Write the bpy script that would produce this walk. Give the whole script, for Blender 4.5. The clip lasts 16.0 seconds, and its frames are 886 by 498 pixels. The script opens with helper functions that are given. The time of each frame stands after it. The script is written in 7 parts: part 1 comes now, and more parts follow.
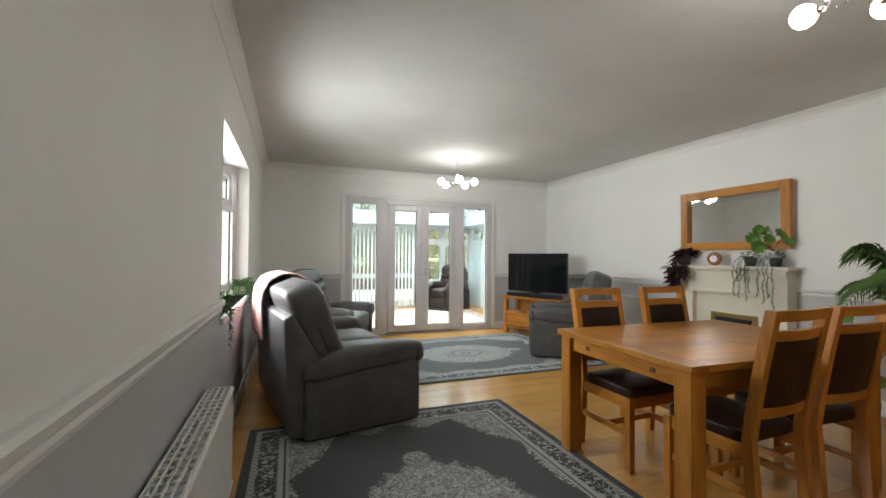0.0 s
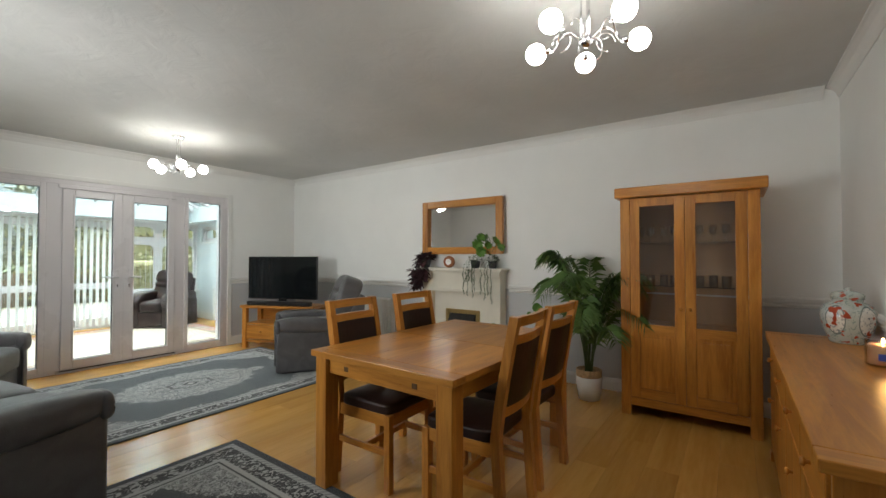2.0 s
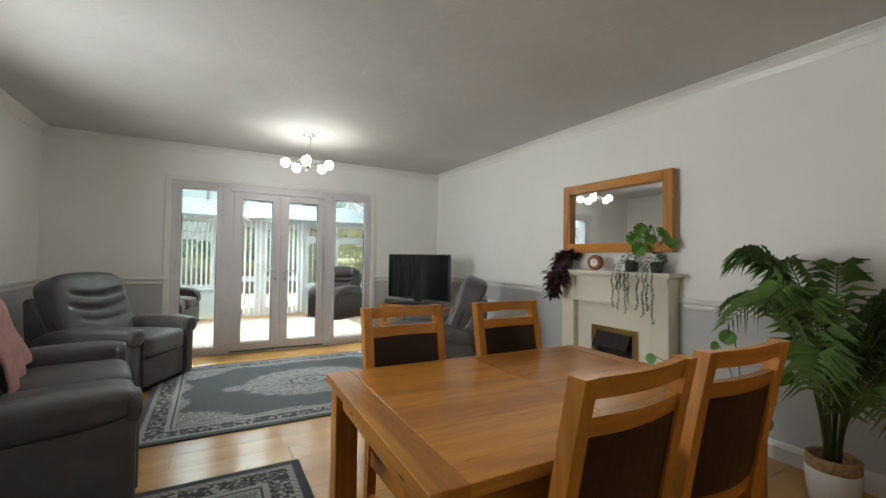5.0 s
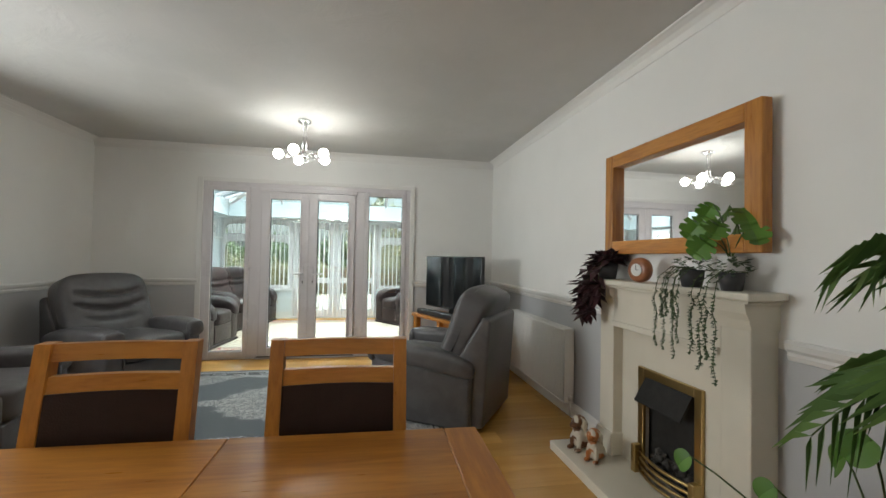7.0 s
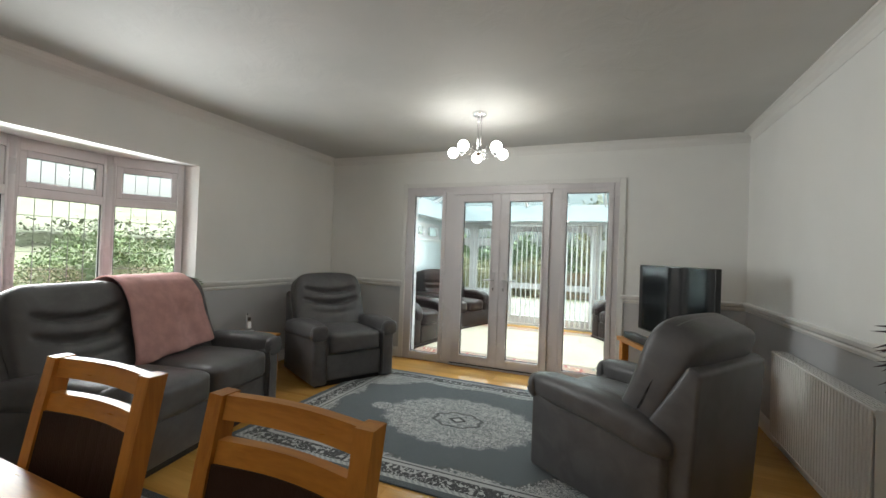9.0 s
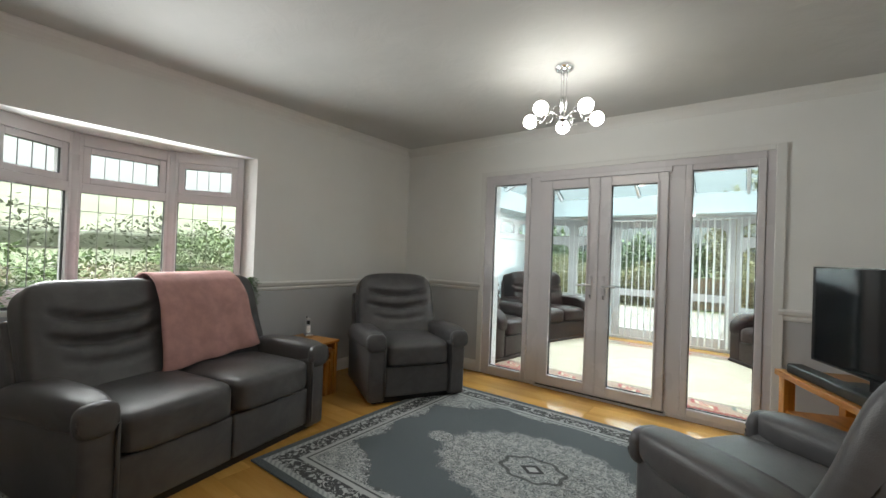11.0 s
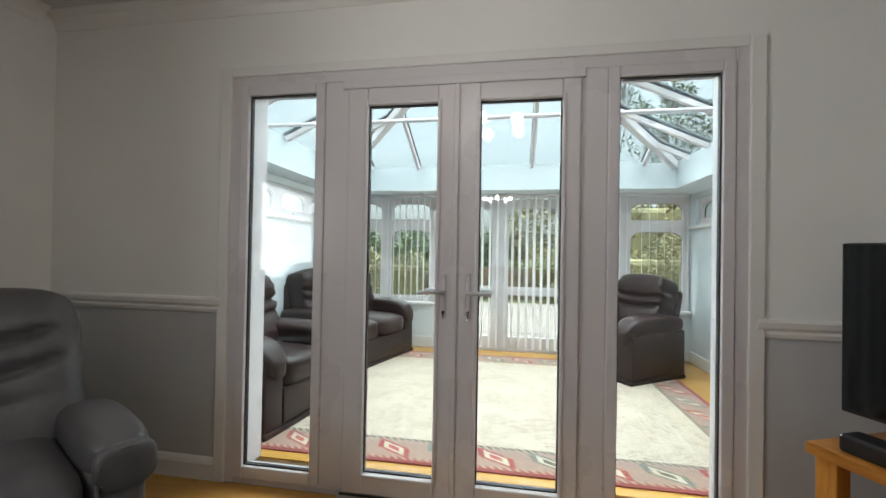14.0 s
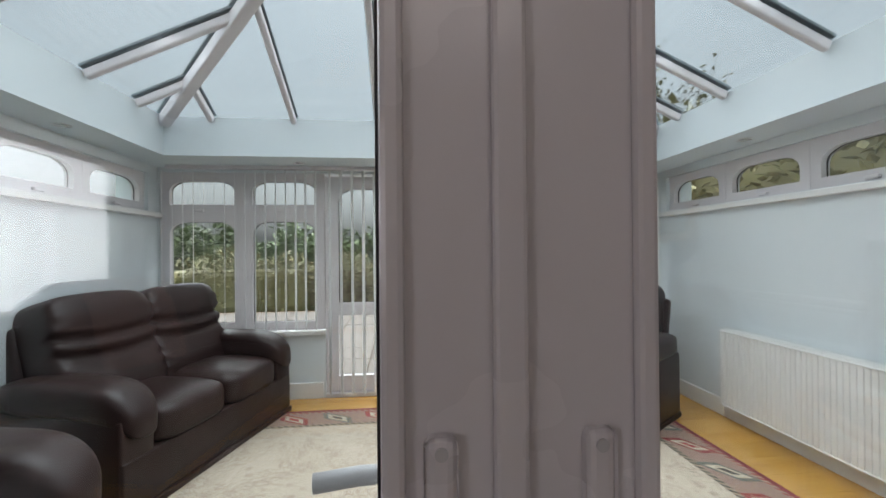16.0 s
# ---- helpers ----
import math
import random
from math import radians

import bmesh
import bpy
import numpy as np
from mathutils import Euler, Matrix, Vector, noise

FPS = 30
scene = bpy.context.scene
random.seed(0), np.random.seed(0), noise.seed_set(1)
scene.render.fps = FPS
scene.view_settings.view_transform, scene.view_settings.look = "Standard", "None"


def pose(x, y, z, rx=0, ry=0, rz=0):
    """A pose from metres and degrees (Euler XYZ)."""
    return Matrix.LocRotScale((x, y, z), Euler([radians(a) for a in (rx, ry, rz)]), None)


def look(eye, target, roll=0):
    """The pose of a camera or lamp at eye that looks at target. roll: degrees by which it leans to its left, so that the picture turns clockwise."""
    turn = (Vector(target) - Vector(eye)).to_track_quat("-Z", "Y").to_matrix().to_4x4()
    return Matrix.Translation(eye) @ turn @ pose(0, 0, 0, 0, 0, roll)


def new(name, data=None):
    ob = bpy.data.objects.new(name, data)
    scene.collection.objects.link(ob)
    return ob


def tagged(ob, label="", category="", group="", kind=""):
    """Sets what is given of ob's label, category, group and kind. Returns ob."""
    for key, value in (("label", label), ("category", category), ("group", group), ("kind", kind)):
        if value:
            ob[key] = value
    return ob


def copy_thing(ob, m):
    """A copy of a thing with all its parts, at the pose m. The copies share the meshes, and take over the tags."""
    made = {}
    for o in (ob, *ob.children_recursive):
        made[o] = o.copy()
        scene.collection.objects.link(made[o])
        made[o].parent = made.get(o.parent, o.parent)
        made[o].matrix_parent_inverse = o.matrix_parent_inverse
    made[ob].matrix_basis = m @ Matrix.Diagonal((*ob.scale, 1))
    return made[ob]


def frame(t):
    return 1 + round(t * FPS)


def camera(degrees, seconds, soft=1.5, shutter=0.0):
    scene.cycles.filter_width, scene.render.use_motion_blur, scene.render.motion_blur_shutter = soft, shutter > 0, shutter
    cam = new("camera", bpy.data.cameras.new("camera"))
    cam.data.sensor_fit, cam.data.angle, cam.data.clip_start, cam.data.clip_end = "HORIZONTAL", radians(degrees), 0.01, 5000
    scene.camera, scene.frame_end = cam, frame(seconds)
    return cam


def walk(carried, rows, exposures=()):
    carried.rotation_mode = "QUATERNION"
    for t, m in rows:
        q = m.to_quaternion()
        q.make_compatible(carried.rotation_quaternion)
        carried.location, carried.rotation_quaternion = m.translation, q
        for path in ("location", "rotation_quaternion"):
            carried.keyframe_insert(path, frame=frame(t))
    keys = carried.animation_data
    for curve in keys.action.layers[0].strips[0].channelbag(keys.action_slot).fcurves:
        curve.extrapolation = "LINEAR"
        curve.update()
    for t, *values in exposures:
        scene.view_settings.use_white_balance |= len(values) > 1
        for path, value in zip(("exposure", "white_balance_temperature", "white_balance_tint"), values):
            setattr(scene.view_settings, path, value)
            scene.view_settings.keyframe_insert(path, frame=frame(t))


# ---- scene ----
cam = camera(94.2, 16.0)
PATH = [
    (0, (0.574, 0.493, 1.253), (1.268, 2.368, 1.29), 0.4),
    (0.5, (0.593, 0.714, 1.275), (1.57, 2.459, 1.315), 0.1),
    (1, (0.61, 0.832, 1.305), (1.852, 2.399, 1.346), -0.1),
    (1.5, (0.682, 0.855, 1.314), (2.165, 2.197, 1.351), -0.2),
    (2, (0.746, 0.814, 1.311), (2.378, 1.971, 1.349), -0.0),
    (2.5, (0.753, 0.807, 1.314), (2.404, 1.935, 1.35), 0.1),
    (3, (0.781, 0.805, 1.303), (2.342, 2.055, 1.343), 0.4),
    (3.5, (0.894, 0.738, 1.29), (2.282, 2.177, 1.33), 0.5),
    (4, (1.155, 0.776, 1.271), (2.351, 2.379, 1.31), 0.7),
    (6.5, (2.942, 1.475, 1.293), (3.587, 3.368, 1.338), 0.9),
    (7, (3.322, 1.526, 1.299), (3.692, 3.491, 1.341), 1.1),
    (7.5, (3.61, 1.58, 1.299), (3.66, 3.579, 1.342), 1.5),
    (8, (3.792, 1.741, 1.316), (3.53, 3.724, 1.354), 1.7),
    (8.5, (3.883, 1.962, 1.323), (3.345, 3.888, 1.361), 2.0),
    (9, (3.837, 2.231, 1.353), (3.077, 4.081, 1.376), 2.1),
    (9.5, (3.83, 2.46, 1.34), (2.854, 4.205, 1.365), 2.1),
    (10, (3.801, 2.711, 1.333), (2.587, 4.3, 1.357), 2.2),
    (12.5, (3.516, 3.639, 1.275), (2.524, 5.375, 1.278), 1.2),
    (13, (3.307, 4.071, 1.265), (2.544, 5.92, 1.271), 1.5),
    (13.5, (3.073, 4.486, 1.253), (2.544, 6.415, 1.271), 1.4),
    (14, (2.881, 4.985, 1.251), (2.544, 6.956, 1.272), 1.0),
    (14.5, (2.707, 5.512, 1.264), (2.506, 7.502, 1.279), 0.6),
    (15, (2.598, 5.994, 1.272), (2.541, 7.993, 1.274), -0.7),
    (15.5, (2.535, 6.398, 1.284), (2.627, 8.396, 1.292), -0.4),
    (16, (2.521, 6.664, 1.288), (2.728, 8.653, 1.297), -0.5),
]
EXPOSURES = [(0.0, 2.5, 6500, 6), (2.5, 2.3, 6500, 6), (7.0, 2.3, 6500, 6), (10.0, 2.05, 6500, 6), (12.5, 2.05, 6500, 7), (13.5, 2.0, 6500, 9), (14.0, 1.85, 6520, 11), (14.5, 1.45, 6550, 16), (15.0, 1.12, 6680, 20), (16.0, 1.08, 6700, 20)]
walk(cam, [(t, look(eye, target, roll)) for t, eye, target, roll in PATH], EXPOSURES)

SKY, LAMP, BAY_W, ROOF_W = 0.105, 7.2, 9.0, 9.0


# ---------------------------------------------------------------- world and light
world = bpy.data.worlds.new("overcast_sky")
scene.world = world
world.use_nodes = True
wn, wl = world.node_tree.nodes, world.node_tree.links
wn.clear()
sky = wn.new("ShaderNodeTexSky")
sky.sky_type = "NISHITA"
sky.sun_disc = False
sky.sun_elevation, sky.sun_rotation = radians(83), radians(0)
sky.air_density, sky.dust_density, sky.ozone_density = 1.6, 6.0, 1.0
grey = wn.new("ShaderNodeHueSaturation")
grey.inputs["Saturation"].default_value = 0.14
bg = wn.new("ShaderNodeBackground")
bg.inputs["Strength"].default_value = SKY
wout = wn.new("ShaderNodeOutputWorld")
wl.new(sky.outputs[0], grey.inputs["Color"])
wl.new(grey.outputs[0], bg.inputs["Color"])
wl.new(bg.outputs[0], wout.inputs["Surface"])

sun_data = bpy.data.lights.new("sun", "SUN")
sun_data.energy, sun_data.angle, sun_data.color = 3.1, radians(140), (1.0, 0.97, 0.95)
sun = new("sun", sun_data)
sun.matrix_world = look((0.0, 0.5, 9.0), (0.0, 0.0, 5.0))



def window_lamp(name, eye, target, w, h, watts, spread):
    """The sky's light through an opening of the room."""
    d = bpy.data.lights.new(name, "AREA")
    d.shape, d.size, d.size_y, d.energy, d.color = "RECTANGLE", w, h, watts, (0.97, 0.985, 1.0)
    d.spread = radians(spread)
    o = new(name, d)
    o.matrix_world = look(eye, target)
    return o


window_lamp("bay_daylight", (-0.02, 4.125, 1.48), (2.0, 4.125, 1.48), 1.35, 1.12, BAY_W, 140)
window_lamp("glass_roof_daylight", (2.715, 8.60, 2.50), (2.715, 8.62, 0.5), 3.2, 1.6, ROOF_W, 178)

# ---------------------------------------------------------------- materials


class Nodes:
    """Small shorthand for shader nodes."""

    def __init__(self, name):
        self.mat = bpy.data.materials.new(name)
        self.mat.use_nodes = True
        self.nt = self.mat.node_tree
        self.nt.nodes.clear()
        self.out = self.nt.nodes.new("ShaderNodeOutputMaterial")
        self.tc = self.nt.nodes.new("ShaderNodeTexCoord")

    def node(self, kind, **props):
        n = self.nt.nodes.new(kind)
        for k, v in props.items():
            if k == "operation":
                n.operation = v
            elif k == "feature":
                n.feature = v
            elif k == "blend_type":
                n.blend_type = v
            elif k == "data_type":
                n.data_type = v
        return n

    def put(self, socket, v):
        if isinstance(v, (int, float)):
            socket.default_value = v
        elif isinstance(v, (tuple, list)):
            socket.default_value = (*v, 1.0) if len(v) == 3 and len(socket.default_value) == 4 else v
        else:
            self.nt.links.new(v, socket)

    def m(self, op, a, b=0.0, c=0.0):
        n = self.node("ShaderNodeMath", operation=op)
        for i, v in enumerate((a, b, c)):
            self.put(n.inputs[i], v)
        return n.outputs[0]

    def mix(self, f, a, b):
        n = self.nt.nodes.new("ShaderNodeMix")
        n.data_type = "RGBA"
        self.put(n.inputs[0], f)
        self.put(n.inputs[6], a)
        self.put(n.inputs[7], b)
        return n.outputs[2]

    def step(self, x, lo, hi):
        n = self.nt.nodes.new("ShaderNodeMapRange")
        n.interpolation_type = "SMOOTHSTEP"
        self.put(n.inputs[0], x)
        self.put(n.inputs[1], lo)
        self.put(n.inputs[2], hi)
        return n.outputs[0]

    def coords(self, scale=(1, 1, 1), kind="Object", rot=(0, 0, 0)):
        n = self.nt.nodes.new("ShaderNodeMapping")
        n.inputs["Scale"].default_value = scale
        n.inputs["Rotation"].default_value = rot
        self.nt.links.new(self.tc.outputs[kind], n.inputs["Vector"])
        return n.outputs[0]

    def noise(self, vec, scale, detail=4.0, rough=0.55, dist=0.0):
        n = self.nt.nodes.new("ShaderNodeTexNoise")
        self.nt.links.new(vec, n.inputs["Vector"])
        n.inputs["Scale"].default_value, n.inputs["Detail"].default_value = scale, detail
        n.inputs["Roughness"].default_value, n.inputs["Distortion"].default_value = rough, dist
        return n.outputs[0]

    def voro(self, vec, scale, feature="F1"):
        n = self.node("ShaderNodeTexVoronoi", feature=feature)
        self.nt.links.new(vec, n.inputs["Vector"])
        n.inputs["Scale"].default_value = scale
        return n.outputs["Distance"]

    def xyz(self, vec):
        n = self.nt.nodes.new("ShaderNodeSeparateXYZ")
        self.nt.links.new(vec, n.inputs[0])
        return n.outputs

    def rand(self):
        return self.nt.nodes.new("ShaderNodeObjectInfo").outputs["Random"]

    def finish(self, color, rough=0.5, metal=0.0, bump=None, bump_str=0.3, dist=0.01, **more):
        p = self.nt.nodes.new("ShaderNodeBsdfPrincipled")
        self.put(p.inputs["Base Color"], color)
        self.put(p.inputs["Roughness"], rough)
        self.put(p.inputs["Metallic"], metal)
        for k, v in more.items():
            self.put(p.inputs[k.replace("_", " ")], v)
        if bump is not None:
            b = self.nt.nodes.new("ShaderNodeBump")
            b.inputs["Strength"].default_value, b.inputs["Distance"].default_value = bump_str, dist
            self.nt.links.new(bump, b.inputs["Height"])
            self.nt.links.new(b.outputs[0], p.inputs["Normal"])
        self.nt.links.new(p.outputs[0], self.out.inputs["Surface"])
        return self.mat


def paint(name, color, rough=0.6, var=0.06, scale=1.3, bump=0.15, fine=220.0):
    n = Nodes(name)
    v = n.coords()
    big, small = n.noise(v, scale, 5.0), n.noise(v, fine, 2.0)
    dark = tuple(c * (1 - var) for c in color)
    light = tuple(min(1.0, c * (1 + var)) for c in color)
    c = n.mix(n.step(big, 0.3, 0.7), dark, light)
    r = n.m("ADD", rough - 0.05, n.m("MULTIPLY", big, 0.1))
    return n.finish(c, r, bump=small, bump_str=bump, dist=0.002)


def wood(name, dark, light, rough=0.35, axis=0, scale=1.0, coat=0.0):
    n = Nodes(name)
    s = [9.0 * scale] * 3
    s[axis] = 0.9 * scale
    shift = n.nt.nodes.new("ShaderNodeVectorMath")
    comb = n.nt.nodes.new("ShaderNodeCombineXYZ")
    r = n.rand()
    for i in range(3):
        n.put(comb.inputs[i], n.m("MULTIPLY", r, 17.0 + 9 * i))
    n.nt.links.new(n.coords(tuple(s)), shift.inputs[0])
    n.nt.links.new(comb.outputs[0], shift.inputs[1])
    v = shift.outputs[0]
    ring = n.noise(v, 1.2, 5.0, 0.6, 0.8)
    fib = n.noise(v, 9.0, 3.0, 0.6)
    w = n.m("ADD", n.m("MULTIPLY", ring, 0.7), n.m("MULTIPLY", fib, 0.3))
    c = n.mix(n.step(w, 0.34, 0.66), dark, light)
    tone = n.nt.nodes.new("ShaderNodeHueSaturation")
    n.put(tone.inputs["Color"], c)
    n.put(tone.inputs["Value"], n.m("ADD", 0.88, n.m("MULTIPLY", r, 0.24)))
    rr = n.m("ADD", rough - 0.06, n.m("MULTIPLY", fib, 0.12))
    return n.finish(tone.outputs[0], rr, bump=fib, bump_str=0.12, dist=0.002, Coat_Weight=coat, Coat_Roughness=0.2)


def leather(name, color, rough=0.42, spec=0.5):
    n = Nodes(name)
    v = n.coords()
    cell = n.voro(v, 260.0)
    fold = n.noise(v, 7.0, 4.0, 0.55, 0.6)
    c = n.mix(n.step(fold, 0.3, 0.75), tuple(x * 0.82 for x in color), tuple(x * 1.18 for x in color))
    h = n.m("ADD", n.m("MULTIPLY", cell, 0.25), fold)
    return n.finish(c, n.m("ADD", rough - 0.06, n.m("MULTIPLY", fold, 0.14)), bump=h, bump_str=0.22, dist=0.012, Specular_IOR_Level=spec)


def leaf_mat(name, dark, light, rough=0.45):
    n = Nodes(name)
    g = n.nt.nodes.new("ShaderNodeNewGeometry")
    f = n.noise(n.coords(), 14.0, 3.0)
    c = n.mix(n.m("ADD", n.m("MULTIPLY", g.outputs["Random Per Island"], 0.7), n.m("MULTIPLY", f, 0.3)), dark, light)
    return n.finish(c, rough, Subsurface_Weight=0.08, Subsurface_Radius=(0.01, 0.02, 0.005))


def metal(name, color, rough=0.18):
    n = Nodes(name)
    f = n.noise(n.coords(), 40.0, 3.0)
    return n.finish(color, n.m("ADD", rough - 0.04, n.m("MULTIPLY", f, 0.1)), 1.0)


def glass(name, tint=(0.975, 0.992, 0.988), gloss=1.0):
    """A thin pane: clear with a Fresnel reflection."""
    n = Nodes(name)
    tr, gl = n.nt.nodes.new("ShaderNodeBsdfTransparent"), n.nt.nodes.new("ShaderNodeBsdfGlossy")
    n.put(tr.inputs[0], tint)
    gl.inputs["Roughness"].default_value = 0.01
    fr = n.nt.nodes.new("ShaderNodeLayerWeight")
    fr.inputs[0].default_value = 0.5
    mx = n.nt.nodes.new("ShaderNodeMixShader")
    n.put(mx.inputs[0], n.m("MULTIPLY", n.m("ADD", 0.035, n.m("MULTIPLY", n.m("POWER", fr.outputs["Facing"], 5.0), 0.9)), gloss))
    n.nt.links.new(tr.outputs[0], mx.inputs[1])
    n.nt.links.new(gl.outputs[0], mx.inputs[2])
    n.nt.links.new(mx.outputs[0], n.out.inputs["Surface"])
    return n.mat


def glow(name, color, strength):
    n = Nodes(name)
    e = n.nt.nodes.new("ShaderNodeEmission")
    n.put(e.inputs[0], color)
    e.inputs[1].default_value = strength
    n.nt.links.new(e.outputs[0], n.out.inputs["Surface"])
    return n.mat


def rug_mat(name, w, h, field, dark, light, pale, medallion=True):
    """An oriental rug, mirrored about both axes: striped and floral borders, scalloped lace spandrels, oval medallion."""
    n = Nodes(name)
    v = n.coords()
    x, y, _ = n.xyz(v)
    ax, ay = n.m("ABSOLUTE", x), n.m("ABSOLUTE", y)
    comb = n.nt.nodes.new("ShaderNodeCombineXYZ")
    n.put(comb.inputs[0], ax)
    n.put(comb.inputs[1], ay)
    mv = comb.outputs[0]
    d = n.m("MINIMUM", n.m("SUBTRACT", w / 2, ax), n.m("SUBTRACT", h / 2, ay))
    petal, vine = n.noise(mv, 21.0, 2.0, 0.5, 2.4), n.noise(mv, 38.0, 2.0, 0.5, 1.6)
    blot = n.voro(mv, 19.0)
    grey = tuple(0.45 * a + 0.55 * b for a, b in zip(field, light))
    # dense pale tracery with grey veins and a few dark specks
    lace = n.mix(n.step(petal, 0.46, 0.56), grey, pale)
    lace = n.mix(n.m("SUBTRACT", 1.0, n.step(vine, 0.36, 0.42)), lace, field)
    lace = n.mix(n.m("MULTIPLY", n.step(vine, 0.585, 0.62), 0.8), lace, dark)
    flower = n.m("MAXIMUM", n.step(petal, 0.54, 0.58), n.m("SUBTRACT", 1.0, n.step(blot, 0.24, 0.32)))

    def band(lo, hi):
        return n.m("MULTIPLY", n.step(d, lo - 0.004, lo + 0.004), n.m("SUBTRACT", 1.0, n.step(d, hi - 0.004, hi + 0.004)))

    # plain field inside a scalloped oval, tracery in the corners
    iw, ih = w / 2 - 0.26, h / 2 - 0.26
    ex, ey = n.m("DIVIDE", ax, iw), n.m("DIVIDE", ay, ih)
    turn = n.m("ARCTAN2", ey, ex)
    reach = n.m("POWER", n.m("ADD", n.m("POWER", ex, 3.0), n.m("POWER", ey, 3.0)), 0.3333)
    lobes = n.m("ABSOLUTE", n.m("SINE", n.m("MULTIPLY", turn, 6.0)))
    reach = n.m("ADD", reach, n.m("MULTIPLY", lobes, 0.11))
    reach = n.m("ADD", reach, n.m("MULTIPLY", n.m("SUBTRACT", petal, 0.5), 0.14))
    col = n.mix(n.step(reach, 1.035, 1.05), field, lace)
    rim = n.m("MULTIPLY", n.step(reach, 1.025, 1.035), n.m("SUBTRACT", 1.0, n.step(reach, 1.05, 1.06)))
    col = n.mix(n.m("MULTIPLY", rim, 0.6), col, dark)
    if medallion:
        along, across = (x, y) if w > h else (y, x)
        rad = n.m("SQRT", n.m("ADD", n.m("POWER", n.m("DIVIDE", along, 0.64), 2.0), n.m("POWER", n.m("DIVIDE", across, 0.46), 2.0)))
        ang = n.m("ARCTAN2", n.m("DIVIDE", across, 0.46), n.m("DIVIDE", along, 0.64))
        edge = n.m("ADD", rad, n.m("MULTIPLY", n.m("COSINE", n.m("MULTIPLY", ang, 20.0)), 0.035))
        edge = n.m("ADD", edge, n.m("MULTIPLY", n.m("SUBTRACT", petal, 0.5), 0.35))
        col = n.mix(n.m("SUBTRACT", 1.0, n.step(edge, 0.97, 1.0)), col, lace)
        # pendants at both ends, oval and diamond in the middle
        pend = n.m("ADD", n.m("POWER", n.m("DIVIDE", n.m("SUBTRACT", n.m("ABSOLUTE", along), 0.70), 0.10), 2.0), n.m("POWER", n.m("DIVIDE", across, 0.085), 2.0))
        pend = n.m("ADD", pend, n.m("MULTIPLY", n.m("SUBTRACT", petal, 0.5), 1.6))
        col = n.mix(n.m("SUBTRACT", 1.0, n.step(pend, 0.9, 1.0)), col, lace)
        oval = n.m("ABSOLUTE", n.m("SUBTRACT", n.m("ADD", rad, n.m("MULTIPLY", n.m("COSINE", n.m("MULTIPLY", ang, 8.0)), 0.02)), 0.30))
        col = n.mix(n.m("MULTIPLY", n.m("SUBTRACT", 1.0, n.step(oval, 0.015, 0.03)), 0.85), col, dark)
        dia = n.m("ADD", n.m("DIVIDE", n.m("ABSOLUTE", along), 0.085), n.m("DIVIDE", n.m("ABSOLUTE", across), 0.065))
        col = n.mix(n.m("SUBTRACT", 1.0, n.step(dia, 0.95, 1.0)), col, dark)
        col = n.mix(n.m("SUBTRACT", 1.0, n.step(dia, 0.5, 0.55)), col, pale)
    col = n.mix(band(-1.0, 0.262), col, n.mix(n.m("MULTIPLY", n.step(vine, 0.54, 0.58), 0.6), light, grey))
    col = n.mix(band(0.232, 0.244), col, dark)
    col = n.mix(band(0.203, 0.226), col, light)
    col = n.mix(band(0.085, 0.20), col, n.mix(flower, dark, light))
    col = n.mix(band(0.055, 0.082), col, n.mix(n.step(n.m("SINE", n.m("MULTIPLY", n.m("ADD", x, y), 150.0)), -0.4, 0.2), grey, light))
    col = n.mix(band(-1.0, 0.052), col, tuple(c * 0.7 for c in field))
    pile = n.noise(v, 420.0, 2.0)
    soil = n.noise(v, 2.2, 4.0)
    col = n.mix(n.m("MULTIPLY", pile, 0.16), col, tuple(c * 0.55 for c in field))
    col = n.mix(n.m("MULTIPLY", soil, 0.06), col, light)
    return n.finish(col, 0.95, bump=pile, bump_str=0.6, dist=0.004, Sheen_Weight=0.2)


